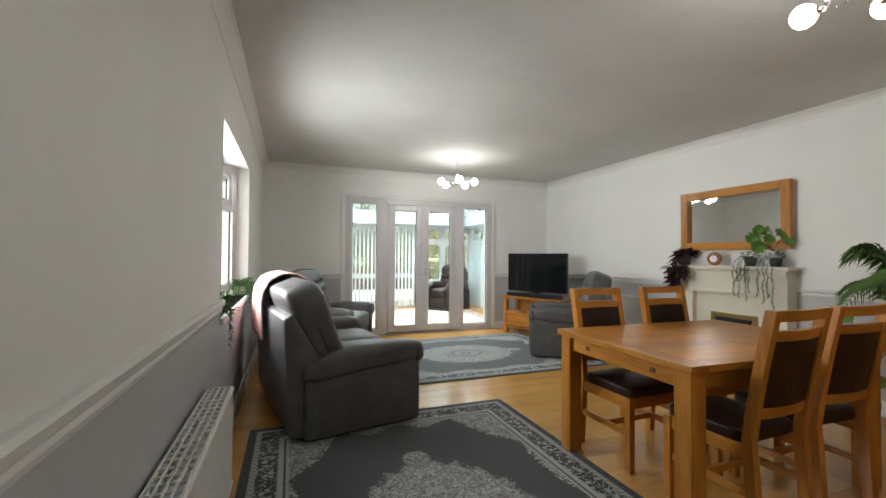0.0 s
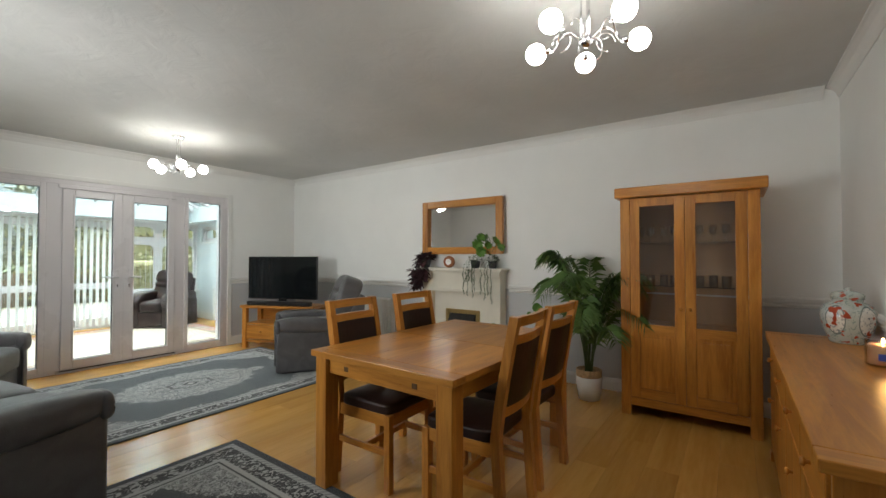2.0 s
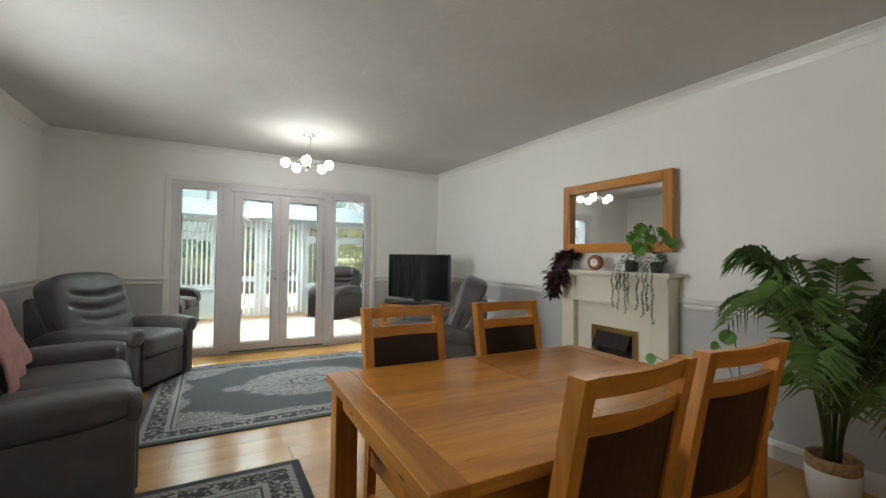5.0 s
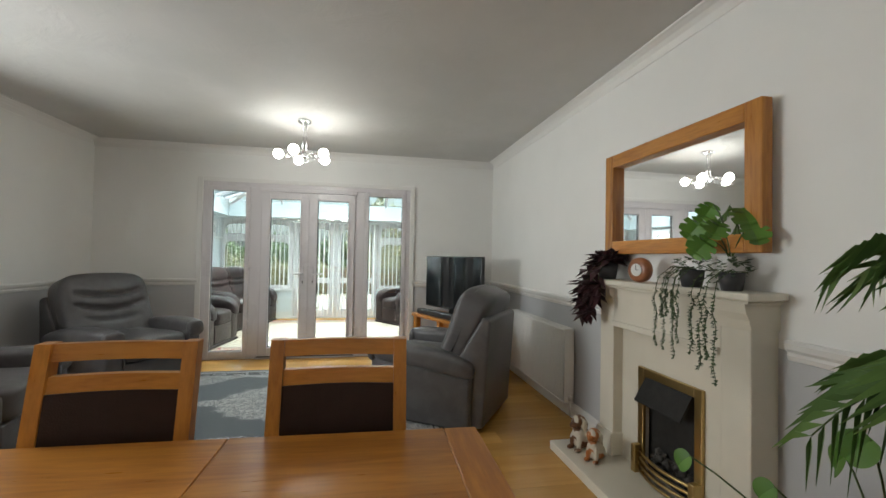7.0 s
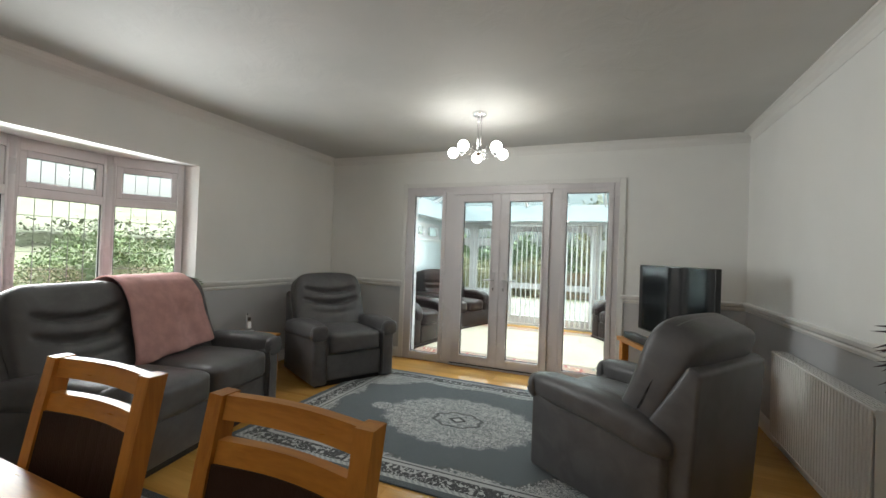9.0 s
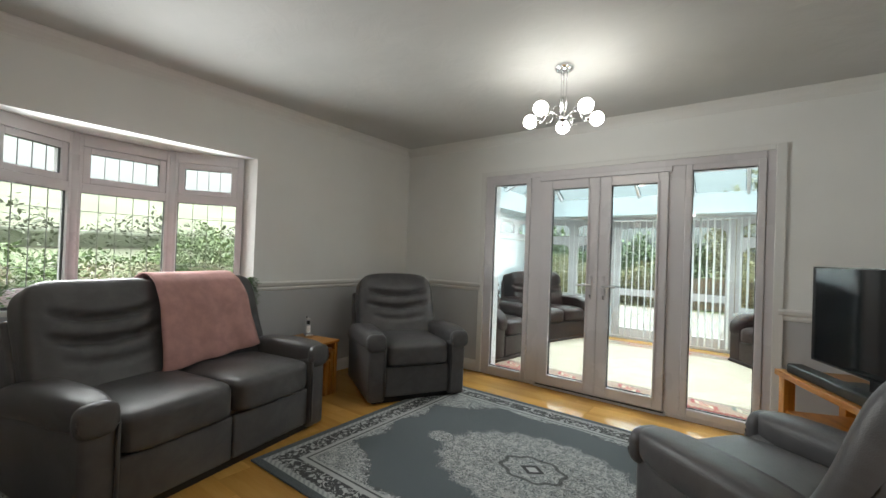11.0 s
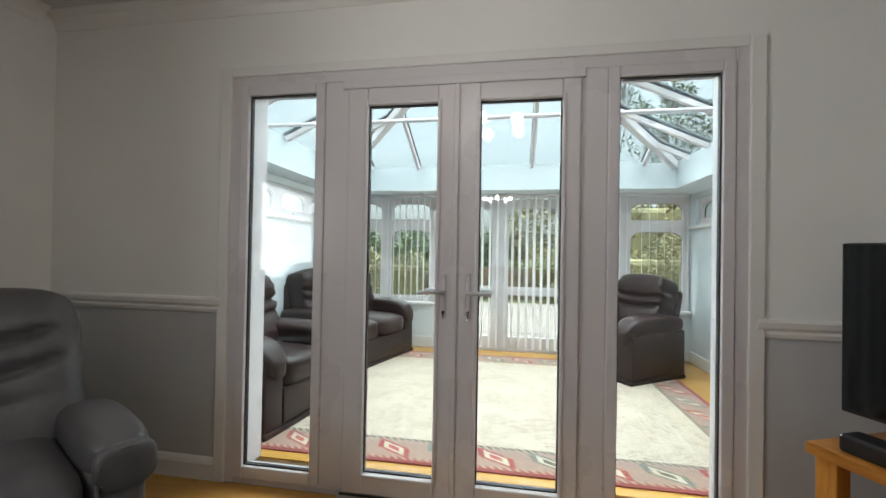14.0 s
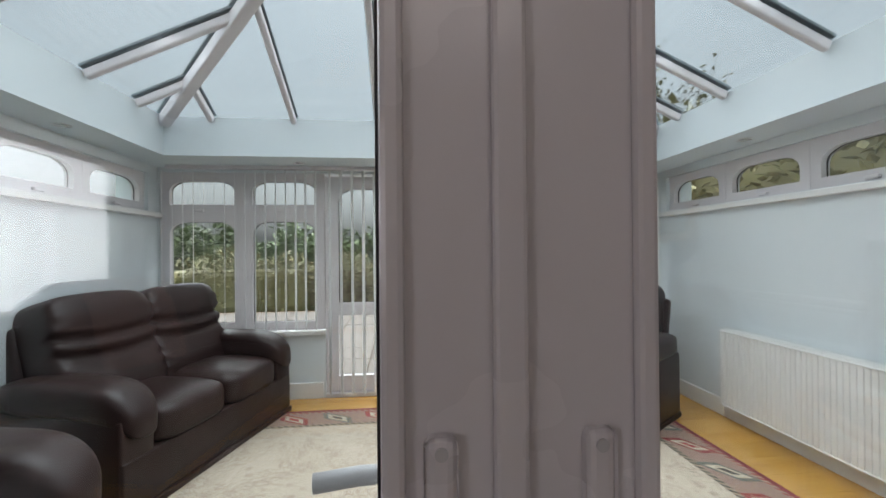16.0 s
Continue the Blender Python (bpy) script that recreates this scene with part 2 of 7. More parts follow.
def cream_rug_mat(name, w, h):
    n = Nodes(name)
    v = n.coords()
    x, y, _ = n.xyz(v)
    d = n.m("MINIMUM", n.m("SUBTRACT", w / 2, n.m("ABSOLUTE", x)), n.m("SUBTRACT", h / 2, n.m("ABSOLUTE", y)))
    run = n.m("ADD", x, y)
    scroll = n.noise(v, 6.5, 4.0, 0.6, 3.0)
    cream, red, dark, tan = (0.62, 0.525, 0.42), (0.33, 0.035, 0.045), (0.10, 0.09, 0.08), (0.40, 0.31, 0.22)
    spray = n.step(n.noise(v, 3.4, 3.0), 0.42, 0.5)
    vine = n.m("MULTIPLY", spray, n.m("SUBTRACT", 1.0, n.step(n.m("ABSOLUTE", n.m("SUBTRACT", scroll, 0.5)), 0.008, 0.04)))
    tuft = n.m("MULTIPLY", n.m("SUBTRACT", 1.0, spray), n.m("SUBTRACT", 1.0, n.step(n.voro(v, 9.0), 0.16, 0.24)))
    c = n.mix(n.m("MAXIMUM", vine, n.m("MULTIPLY", tuft, 0.7)), cream, (0.40, 0.30, 0.22))
    c = n.mix(n.m("MULTIPLY", n.noise(v, 2.1, 4.0), 0.35), c, (0.50, 0.40, 0.31))

    def band(lo, hi):
        return n.m("MULTIPLY", n.step(d, lo - 0.003, lo + 0.003), n.m("SUBTRACT", 1.0, n.step(d, hi - 0.003, hi + 0.003)))

    cell = n.m("FRACT", n.m("MULTIPLY", run, 3.1))
    tri = n.m("ABSOLUTE", n.m("SUBTRACT", cell, 0.5))
    across = n.m("ABSOLUTE", n.m("DIVIDE", n.m("SUBTRACT", d, 0.17), 0.11))
    dia = n.m("ADD", n.m("MULTIPLY", tri, 2.0), n.m("MULTIPLY", across, 0.55))
    alt = n.step(n.m("FRACT", n.m("MULTIPLY", run, 1.55)), 0.49, 0.51)
    motif = n.mix(n.m("SUBTRACT", 1.0, n.step(dia, 0.62, 0.66)), (0.36, 0.23, 0.19), n.mix(alt, red, (0.16, 0.17, 0.15)))
    motif = n.mix(n.m("SUBTRACT", 1.0, n.step(dia, 0.40, 0.44)), motif, (0.58, 0.50, 0.38))
    motif = n.mix(n.m("SUBTRACT", 1.0, n.step(dia, 0.20, 0.24)), motif, n.mix(alt, (0.45, 0.06, 0.07), dark))
    speck = n.step(n.noise(v, 45.0, 2.0, 0.5, 1.0), 0.56, 0.6)
    motif = n.mix(n.m("MULTIPLY", speck, 0.55), motif, tan)
    c = n.mix(band(0.06, 0.28), c, motif)
    beads = n.step(n.m("SINE", n.m("MULTIPLY", run, 130.0)), -0.2, 0.2)
    c = n.mix(band(0.28, 0.315), c, n.mix(beads, tan, dark))
    c = n.mix(band(0.035, 0.06), c, n.mix(beads, tan, red))
    c = n.mix(band(-1.0, 0.035), c, (0.25, 0.03, 0.04))
    pile = n.noise(v, 420.0, 2.0)
    c = n.mix(n.m("MULTIPLY", pile, 0.22), c, (0.3, 0.26, 0.2))
    return n.finish(c, 0.95, bump=pile, bump_str=0.5, dist=0.004)


def ceiling_mat():
    n = Nodes("ceiling_plaster")
    v = n.coords()
    a, b = n.noise(v, 4.5, 4.0, 0.6, 1.2), n.noise(v, 1.1, 4.0)
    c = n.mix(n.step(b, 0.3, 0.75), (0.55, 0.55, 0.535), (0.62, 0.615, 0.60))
    return n.finish(c, 0.7, bump=a, bump_str=0.4, dist=0.014)


def grass_mat():
    n = Nodes("lawn")
    v = n.coords()
    a, b = n.noise(v, 1.2, 4.0), n.noise(v, 30.0, 3.0)
    c = n.mix(n.m("ADD", n.m("MULTIPLY", a, 0.6), n.m("MULTIPLY", b, 0.4)), (0.045, 0.07, 0.02), (0.11, 0.125, 0.04))
    return n.finish(c, 0.9, bump=b, bump_str=0.8, dist=0.03)


WALL = paint("off_white_wall_paint", (0.84, 0.84, 0.82), 0.55, 0.025)
DADO = paint("grey_dado_paint", (0.52, 0.53, 0.545), 0.55, 0.03)
TRIM = paint("white_gloss_trim", (0.78, 0.775, 0.755), 0.32, 0.02, bump=0.05)
CEIL = ceiling_mat()
UPVC = paint("white_plastic_frame", (0.655, 0.628, 0.645), 0.28, 0.015, bump=0.03)
CON_WALL = paint("pale_blue_wall_paint", (0.69, 0.75, 0.775), 0.6, 0.025, bump=0.03)
CON_BEAM = paint("pale_blue_beam_paint", (0.62, 0.70, 0.735), 0.55, 0.02)
GASKET = paint("black_rubber_gasket", (0.02, 0.02, 0.022), 0.5)
OAK = wood("honey_oak", (0.37, 0.135, 0.02), (0.60, 0.265, 0.047), 0.30, 0, 1.0)
OAK_Z = wood("honey_oak_upright", (0.37, 0.135, 0.02), (0.60, 0.265, 0.047), 0.30, 2, 1.0)
OAK_Y = wood("honey_oak_across", (0.37, 0.135, 0.02), (0.60, 0.265, 0.047), 0.30, 1, 1.0)
FLOOR = wood("oak_floor_board", (0.54, 0.275, 0.06), (0.66, 0.365, 0.092), 0.24, 0, 0.45, 0.3)
GAP = paint("floor_joint", (0.12, 0.06, 0.02), 0.8)
GREY_LEATHER = leather("grey_leather", (0.098, 0.095, 0.098), 0.36)
BROWN_LEATHER = leather("dark_brown_leather", (0.026, 0.0135, 0.0125), 0.34, 0.34)
SEAT_LEATHER = leather("black_brown_seat_leather", (0.026, 0.012, 0.009), 0.38, 0.32)
GLASS = glass("window_glass", (0.955, 0.988, 0.99))
ROOF_GLASS = glass("roof_glass", (0.80, 0.85, 0.865))
CAB_GLASS = glass("cabinet_glass", (0.96, 0.955, 0.95), 2.2)
CHROME = metal("chrome", (0.75, 0.75, 0.76), 0.1)
BRASS = metal("antique_brass", (0.46, 0.33, 0.14), 0.3)
STEEL = paint("white_enamel_radiator", (0.80, 0.795, 0.77), 0.3, 0.015, bump=0.02)
HANDLE = paint("satin_handle", (0.50, 0.50, 0.51), 0.35, 0.02, bump=0.02)
BLACK = paint("black_plastic", (0.012, 0.012, 0.013), 0.35, 0.1, bump=0.05)
SCREEN = Nodes("tv_screen").finish((0.006, 0.008, 0.009), 0.07)
MIRROR = metal("mirror_silver", (0.90, 0.91, 0.91), 0.01)
GLOBE = glow("opal_lamp_glow", (1.0, 0.97, 0.92), LAMP)
BLIND = paint("white_blind_fabric", (0.80, 0.80, 0.79), 0.8, 0.03)
LEAD = paint("lead_came", (0.16, 0.16, 0.165), 0.5)
STONE = paint("cream_marble_surround", (0.74, 0.70, 0.60), 0.35, 0.04, 3.0, 0.04)
THROW = paint("pink_knitted_throw", (0.53, 0.30, 0.28), 0.95, 0.10, 14.0, 0.6, 350.0)

# ---------------------------------------------------------------- mesh helpers


def mesh_of(bm, name, mat, smooth=False):
    me = bpy.data.meshes.new(name)
    bm.normal_update()
    bm.to_mesh(me)
    bm.free()
    for m in mat if isinstance(mat, (list, tuple)) else [mat]:
        me.materials.append(m)
    if smooth:
        for p in me.polygons:
            p.use_smooth = True
    return me


def part(name, bm, mat, parent=None, label="", smooth=False, at=None):
    ob = new(name, mesh_of(bm, name, mat, smooth))
    if parent is not None:
        ob.parent = parent
    if at is not None:
        ob.matrix_basis = at
    if label:
        tagged(ob, label)
    return ob


def structure(name, bm, mat, label, category, smooth=False):
    return tagged(part(name, bm, mat, None, "", smooth), label, category, kind="structure")


def thing(name, at, label, category, group=""):
    ob = new(name)
    ob.empty_display_size = 0.1
    ob.matrix_basis = at
    return tagged(ob, label, category, group)


def bm_new():
    return bmesh.new()


def bx(bm, x0, x1, y0, y1, z0, z1, b=0.0, seg=2, mi=0):
    m = Matrix.Translation(((x0 + x1) / 2, (y0 + y1) / 2, (z0 + z1) / 2)) @ Matrix.Diagonal((x1 - x0, y1 - y0, z1 - z0, 1))
    vs = bmesh.ops.create_cube(bm, size=1, matrix=m)["verts"]
    fs = {f for v in vs for f in v.link_faces}
    for f in fs:
        f.material_index = mi
    if b:
        es = list({e for v in vs for e in v.link_edges})
        bmesh.ops.bevel(bm, geom=es, offset=b, segments=seg, affect="EDGES", profile=0.5)
    return bm


def box(*a, **k):
    return bx(bm_new(), *a, **k)


def cone(bm, p, q, r0, r1=None, seg=16, caps=True):
    """A cylinder or cone from p to q."""
    p, q = Vector(p), Vector(q)
    r1 = r0 if r1 is None else r1
    m = Matrix.Translation((p + q) / 2) @ (q - p).to_track_quat("Z", "Y").to_matrix().to_4x4()
    bmesh.ops.create_cone(bm, cap_ends=caps, segments=seg, radius1=r0, radius2=r1, depth=(q - p).length, matrix=m)
    return bm


def lathe(bm, profile, seg=24, centre=(0, 0)):
    rings = [[bm.verts.new((centre[0] + r * math.cos(2 * math.pi * i / seg), centre[1] + r * math.sin(2 * math.pi * i / seg), z)) for i in range(seg)] for r, z in profile]
    for a, b in zip(rings, rings[1:]):
        for i in range(seg):
            bm.faces.new((a[i], a[(i + 1) % seg], b[(i + 1) % seg], b[i]))
    bm.faces.new(list(reversed(rings[0])))
    bm.faces.new(rings[-1])
    return bm


def tube(bm, pts, r, seg=8, closed=False, taper=1.0):
    pts = [Vector(p) for p in pts]
    rings = []
    for i, p in enumerate(pts):
        a = pts[i - 1] if i or closed else p
        b = pts[(i + 1) % len(pts)] if i + 1 < len(pts) or closed else p
        t = (b - a).normalized()
        side = t.cross(Vector((0, 0, 1)))
        if side.length < 0.05:
            side = t.cross(Vector((1, 0, 0)))
        side.normalize()
        up = side.cross(t)
        rr = r * (1 + (taper - 1) * i / max(1, len(pts) - 1))
        rings.append([bm.verts.new(p + rr * (math.cos(2 * math.pi * k / seg) * side + math.sin(2 * math.pi * k / seg) * up)) for k in range(seg)])
    pairs = list(zip(rings, rings[1:])) + ([(rings[-1], rings[0])] if closed else [])
    for a, b in pairs:
        for k in range(seg):
            bm.faces.new((a[k], a[(k + 1) % seg], b[(k + 1) % seg], b[k]))
    if not closed:
        bm.faces.new(list(reversed(rings[0])))
        bm.faces.new(rings[-1])
    return bm


def pillow(bm, centre, half, power=4.0, sub=10, turn=None, shape=None):
    """A soft rounded box; shape(u, v, w) may move a point given in -1..1."""
    start = len(bm.verts)
    tmp = bmesh.new()
    bmesh.ops.create_cube(tmp, size=2)
    bmesh.ops.subdivide_edges(tmp, edges=tmp.edges[:], cuts=sub, use_grid_fill=True)
    me = bpy.data.meshes.new("tmp")
    for v in tmp.verts:
        p = v.co
        k = (abs(p.x) ** power + abs(p.y) ** power + abs(p.z) ** power) ** (1 / power)
        q = p / k
        loc = Vector((q.x * half[0], q.y * half[1], q.z * half[2]))
        if shape:
            loc += Vector(shape(q.x, q.y, q.z))
        if turn:
            loc = turn @ loc
        v.co = loc + Vector(centre)
    tmp.to_mesh(me)
    tmp.free()
    bm.from_mesh(me)
    bpy.data.meshes.remove(me)
    for f in bm.faces:
        if f.verts[0].index >= start or f.verts[0].index < 0:
            f.smooth = True
    return bm


def prism(bm, poly, lo, hi, axis="y"):
    """A closed outline in the two other axes, pulled from lo to hi along one."""
    def at(p, h):
        return {"x": (h, p[0], p[1]), "y": (p[0], h, p[1]), "z": (p[0], p[1], h)}[axis]
    a, b = [bm.verts.new(at(p, lo)) for p in poly], [bm.verts.new(at(p, hi)) for p in poly]
    n = len(poly)
    for i in range(n):
        bm.faces.new((a[i], a[(i + 1) % n], b[(i + 1) % n], b[i]))
    bm.faces.new(list(reversed(a)))
    bm.faces.new(b)
    bmesh.ops.recalc_face_normals(bm, faces=bm.faces[:])
    return bm


# ---------------------------------------------------------------- the room's shell
X0, X1, Y0, Y1, H = 0.18, 5.04, 0.15, 7.0, 2.62
RAIL = 0.945
BAY_Y0, BAY_Y1, BAY_Z0, BAY_Z1 = 3.29, 4.96, 0.87, 2.10
FR_X0, FR_X1, FR_Z = 1.36, 3.90, 2.19


def wall(name, boxes, label):
    """Boxes of a wall, split at the dado rail into two paints."""
    up, low = bm_new(), bm_new()
    for x0, x1, y0, y1, z0, z1 in boxes:
        if z1 > RAIL:
            bx(up, x0, x1, y0, y1, max(z0, RAIL), z1)
        if z0 < RAIL:
            bx(low, x0, x1, y0, y1, z0, min(z1, RAIL))
    ob = structure(name, up, WALL, label, "wall")
    part("dado", low, DADO, ob, "grey painted lower wall")
    return ob


floor_base = structure("floor", box(X0 - 0.3, X1 + 0.3, Y0 - 0.3, Y1 + 0.28, -0.12, -0.012), GAP, "honey oak plank floor with a satin finish", "floor")
wall("wall_west", [(X0 - 0.3, X0, Y0 - 0.3, BAY_Y0, 0, H), (X0 - 0.3, X0, BAY_Y1, Y1 + 0.28, 0, H),
                   (X0 - 0.3, X0, BAY_Y0, BAY_Y1, 0, BAY_Z0), (X0 - 0.3, X0, BAY_Y0, BAY_Y1, BAY_Z1, H)], "off-white wall with grey dado and a bay window opening")
wall("wall_north", [(X0, FR_X0, Y1, Y1 + 0.28, 0, H), (FR_X1, X1, Y1, Y1 + 0.28, 0, H), (FR_X0, FR_X1, Y1, Y1 + 0.28, FR_Z, H)], "off-white wall with grey dado round the glazed garden doors")
wall("wall_east", [(X1, X1 + 0.3, Y0 - 0.3, Y1 + 0.28, 0, H)], "off-white wall with grey dado behind the fireplace")
wall("wall_south", [(X0, X1, Y0 - 0.3, Y0, 0, H)], "off-white wall with grey dado behind the sideboard")
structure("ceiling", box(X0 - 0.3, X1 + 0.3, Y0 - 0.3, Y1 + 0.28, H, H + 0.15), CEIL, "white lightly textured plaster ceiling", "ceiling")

# cornice, dado rail and skirting: one run a wall
COVE = [(0, 0), (0.0, -0.09), (0.006, -0.09), (0.010, -0.078), (0.020, -0.052), (0.038, -0.028), (0.062, -0.012), (0.076, -0.008), (0.080, 0)]
RAILP = [(0, 0), (0, -0.085), (0.012, -0.08), (0.018, -0.062), (0.014, -0.05), (0.03, -0.035), (0.034, -0.012), (0.024, 0)]
SKIRT = [(0, 0), (0.018, 0), (0.018, 0.085), (0.012, 0.105), (0.006, 0.12), (0, 0.12)]


def run(name, profile, z, wall_side, lo, hi, label):
    bm = bm_new()
    if wall_side == "w":
        prism(bm, [(X0 + p, z + q) for p, q in profile], lo, hi, "y")
    elif wall_side == "e":
        prism(bm, [(X1 - p, z + q) for p, q in profile], lo, hi, "y")
    elif wall_side == "n":
        prism(bm, [(Y1 - p, z + q) for p, q in profile], lo, hi, "x")
    else:
        prism(bm, [(Y0 + p, z + q) for p, q in profile], lo, hi, "x")
    return structure(name, bm, TRIM, label, "trim")


for side, lo, hi in (("w", Y0 + 0.09, Y1 - 0.09), ("e", Y0 + 0.09, Y1 - 0.09), ("n", X0, X1), ("s", X0, X1)):
    run("cornice", COVE, H - 0.002, side, lo, hi, "white moulded plaster cornice")
for side, lo, hi in (("w", Y0, BAY_Y0 - 0.03), ("w", BAY_Y1 + 0.03, Y1 - 0.035), ("n", X0, FR_X0 - 0.03), ("n", FR_X1 + 0.03, X1), ("e", 4.13, Y1 - 0.035), ("e", Y0, 2.925), ("s", X0 + 0.04, X1 - 0.04)):
    run("dado_rail", RAILP, 0.99, side, lo, hi, "white moulded dado rail along the wall")
for side, lo, hi in (("w", Y0, Y1 - 0.02), ("n", X0, FR_X0 - 0.03), ("n", FR_X1 + 0.03, X1), ("e", 4.24, Y1 - 0.02), ("e", Y0, 2.84), ("s", X0 + 0.02, X1 - 0.02)):
    run("baseboard", SKIRT, 0.0, side, lo, hi, "white painted skirting board")

# ---------------------------------------------------------------- bay window
bay = tagged(new("window_1"), "white bow window of three leaded casements", "window", kind="structure")
P = [(0.055, BAY_Y0 + 0.025), (-0.25, 3.785), (-0.25, 4.435), (0.055, BAY_Y1 - 0.055)]
sill_poly = [(X0 + 0.02, BAY_Y0 - 0.02), (X0 + 0.02, BAY_Y1 + 0.02), (X0 - 0.10, BAY_Y1), (-0.31, 4.50), (-0.31, 3.72), (X0 - 0.10, BAY_Y0)]
part("window_sill", prism(bm_new(), sill_poly, BAY_Z0 - 0.035, BAY_Z0, "z"), TRIM, bay, "white painted deep window sill")
part("soffit", prism(bm_new(), [(X0 - 0.001, BAY_Y0), (X0 - 0.001, BAY_Y1), (X0 - 0.12, BAY_Y1), (-0.33, 4.50), (-0.33, 3.72), (X0 - 0.12, BAY_Y0)], BAY_Z1 + 0.002, BAY_Z1 + 0.12, "z"), TRIM, bay)
part("bay_apron", prism(bm_new(), [(X0 - 0.3, BAY_Y0 - 0.1), (X0 - 0.3, BAY_Y1 + 0.1), (-0.34, 4.52), (-0.34, 3.70)], 0.0, BAY_Z0 - 0.04, "z"), DADO, bay)
for q, edge in ((P[0], BAY_Y0 + 0.001), (P[3], BAY_Y1 - 0.001)):
    part("reveal", prism(bm_new(), [(X0 + 0.003, edge), (q[0] - 0.02, q[1]), (q[0] - 0.05, edge)], BAY_Z0, BAY_Z1, "z"), TRIM, bay, "white lining beside the window")


def frame_bm(x0, x1, z0, z1, w, y0, y1, bev=0.005):
    bm = bm_new()
    bx(bm, x0, x0 + w, y0, y1, z0, z1, bev)
    bx(bm, x1 - w, x1, y0, y1, z0, z1, bev)
    bx(bm, x0 + w, x1 - w, y0, y1, z0, z0 + w, bev)
    bx(bm, x0 + w, x1 - w, y0, y1, z1 - w, z1, bev)
    return bm


def casement(parent, a, b, z0, z1, zt, cols, rows):
    """A casement with a fanlight between plan points a and b: outer frame, two sashes, panes and leading."""
    a, b = Vector((*a, 0)), Vector((*b, 0))
    L = (b - a).length
    t = (b - a).normalized()
    m = Matrix.Translation(a) @ Matrix(((t.x, -t.y, 0, 0), (t.y, t.x, 0, 0), (0, 0, 1, 0), (0, 0, 0, 1)))

    fw, lo, hi = 0.052, z0 + 0.11, z1 - 0.09
    bm = bm_new()
    bx(bm, 0.0, fw, -0.03, 0.03, z0, z1, 0.004)
    bx(bm, L - fw, L, -0.03, 0.03, z0, z1, 0.004)
    bx(bm, fw, L - fw, -0.03, 0.03, z0, lo, 0.004)
    bx(bm, fw, L - fw, -0.03, 0.03, hi, z1, 0.004)
    outer = part("window_frame", bm, UPVC, parent, at=m)
    part("transom", bx(bm_new(), fw, L - fw, -0.03, 0.03, zt - 0.034, zt + 0.034, 0.004), UPVC, outer)
    sash = part("sash", frame_bm(fw + 0.002, L - fw - 0.002, zt + 0.036, hi - 0.002, 0.045, -0.046, 0.02), UPVC, parent, at=m)
    for host, gx0, gx1, gz0, gz1, rr in ((outer, fw, L - fw, lo, zt - 0.034, rows), (sash, fw + 0.047, L - fw - 0.047, zt + 0.081, hi - 0.047, 1)):
        part("gasket", frame_bm(gx0 - 0.001, gx1 + 0.001, gz0 - 0.001, gz1 + 0.001, 0.005, -0.008, 0.008, 0), GASKET, host)
        pane = part("pane", box(gx0, gx1, -0.0015, 0.0015, gz0, gz1), GLASS, host)
        pane.visible_shadow = False
        lead = bm_new()
        for i in range(1, cols):
            x = gx0 + (gx1 - gx0) * i / cols
            bx(lead, x - 0.0018, x + 0.0018, -0.0028, 0.0028, gz0, gz1)
        for j in range(1, rr):
            z = gz0 + (gz1 - gz0) * j / rr
            bx(lead, gx0, gx1, -0.0032, 0.0032, z - 0.0018, z + 0.0018)
        part("leading", lead, LEAD, host, "dark lead glazing bars")
    h = bm_new()
    bx(h, L / 2 - 0.012, L / 2 + 0.012, -0.060, -0.046, zt + 0.044, zt + 0.071, 0.003)
    bx(h, L / 2 - 0.05, L / 2 + 0.012, -0.072, -0.060, zt + 0.050, zt + 0.062, 0.004)
    part("window_handle", h, UPVC, sash)


for a, b, cols in ((P[0], P[1], 4), (P[1], P[2], 5), (P[2], P[3], 4)):
    casement(bay, b, a, BAY_Z0, BAY_Z1, 1.70, cols, 5)
for q in (P[1], P[2]):
    part("mullion", cone(bm_new(), (*q, BAY_Z0), (*q, BAY_Z1), 0.045, seg=16), UPVC, bay, smooth=True)

# ---------------------------------------------------------------- glazed garden doors
fd = tagged(new("door_1"), "white plastic French doors, closed, between two tall glazed side panels", "door", kind="structure")
YF = 7.0


def upvc_frame(name, x0, x1, z0, z1, w, y0, y1, parent, bottom=None):
    bm = bm_new()
    wb = bottom or w
    bx(bm, x0, x0 + w, y0, y1, z0, z1, 0.006)
    bx(bm, x1 - w, x1, y0, y1, z0, z1, 0.006)
    bx(bm, x0 + w, x1 - w, y0, y1, z0, z0 + wb, 0.006)
    bx(bm, x0 + w, x1 - w, y0, y1, z1 - w, z1, 0.006)
    return part(name, bm, UPVC, parent)


def glazed(parent, x0, x1, z0, z1, y):
    """A double-glazed unit with bead and black gasket."""
    g = frame_bm(x0, x1, z0, z1, 0.006, y - 0.012, y + 0.012, 0)
    part("gasket", g, GASKET, parent)
    for s in (-0.010, 0.010):
        p = part("pane", box(x0 + 0.005, x1 - 0.005, y + s - 0.002, y + s + 0.002, z0 + 0.005, z1 - 0.005), GLASS, parent)
        p.visible_shadow = False


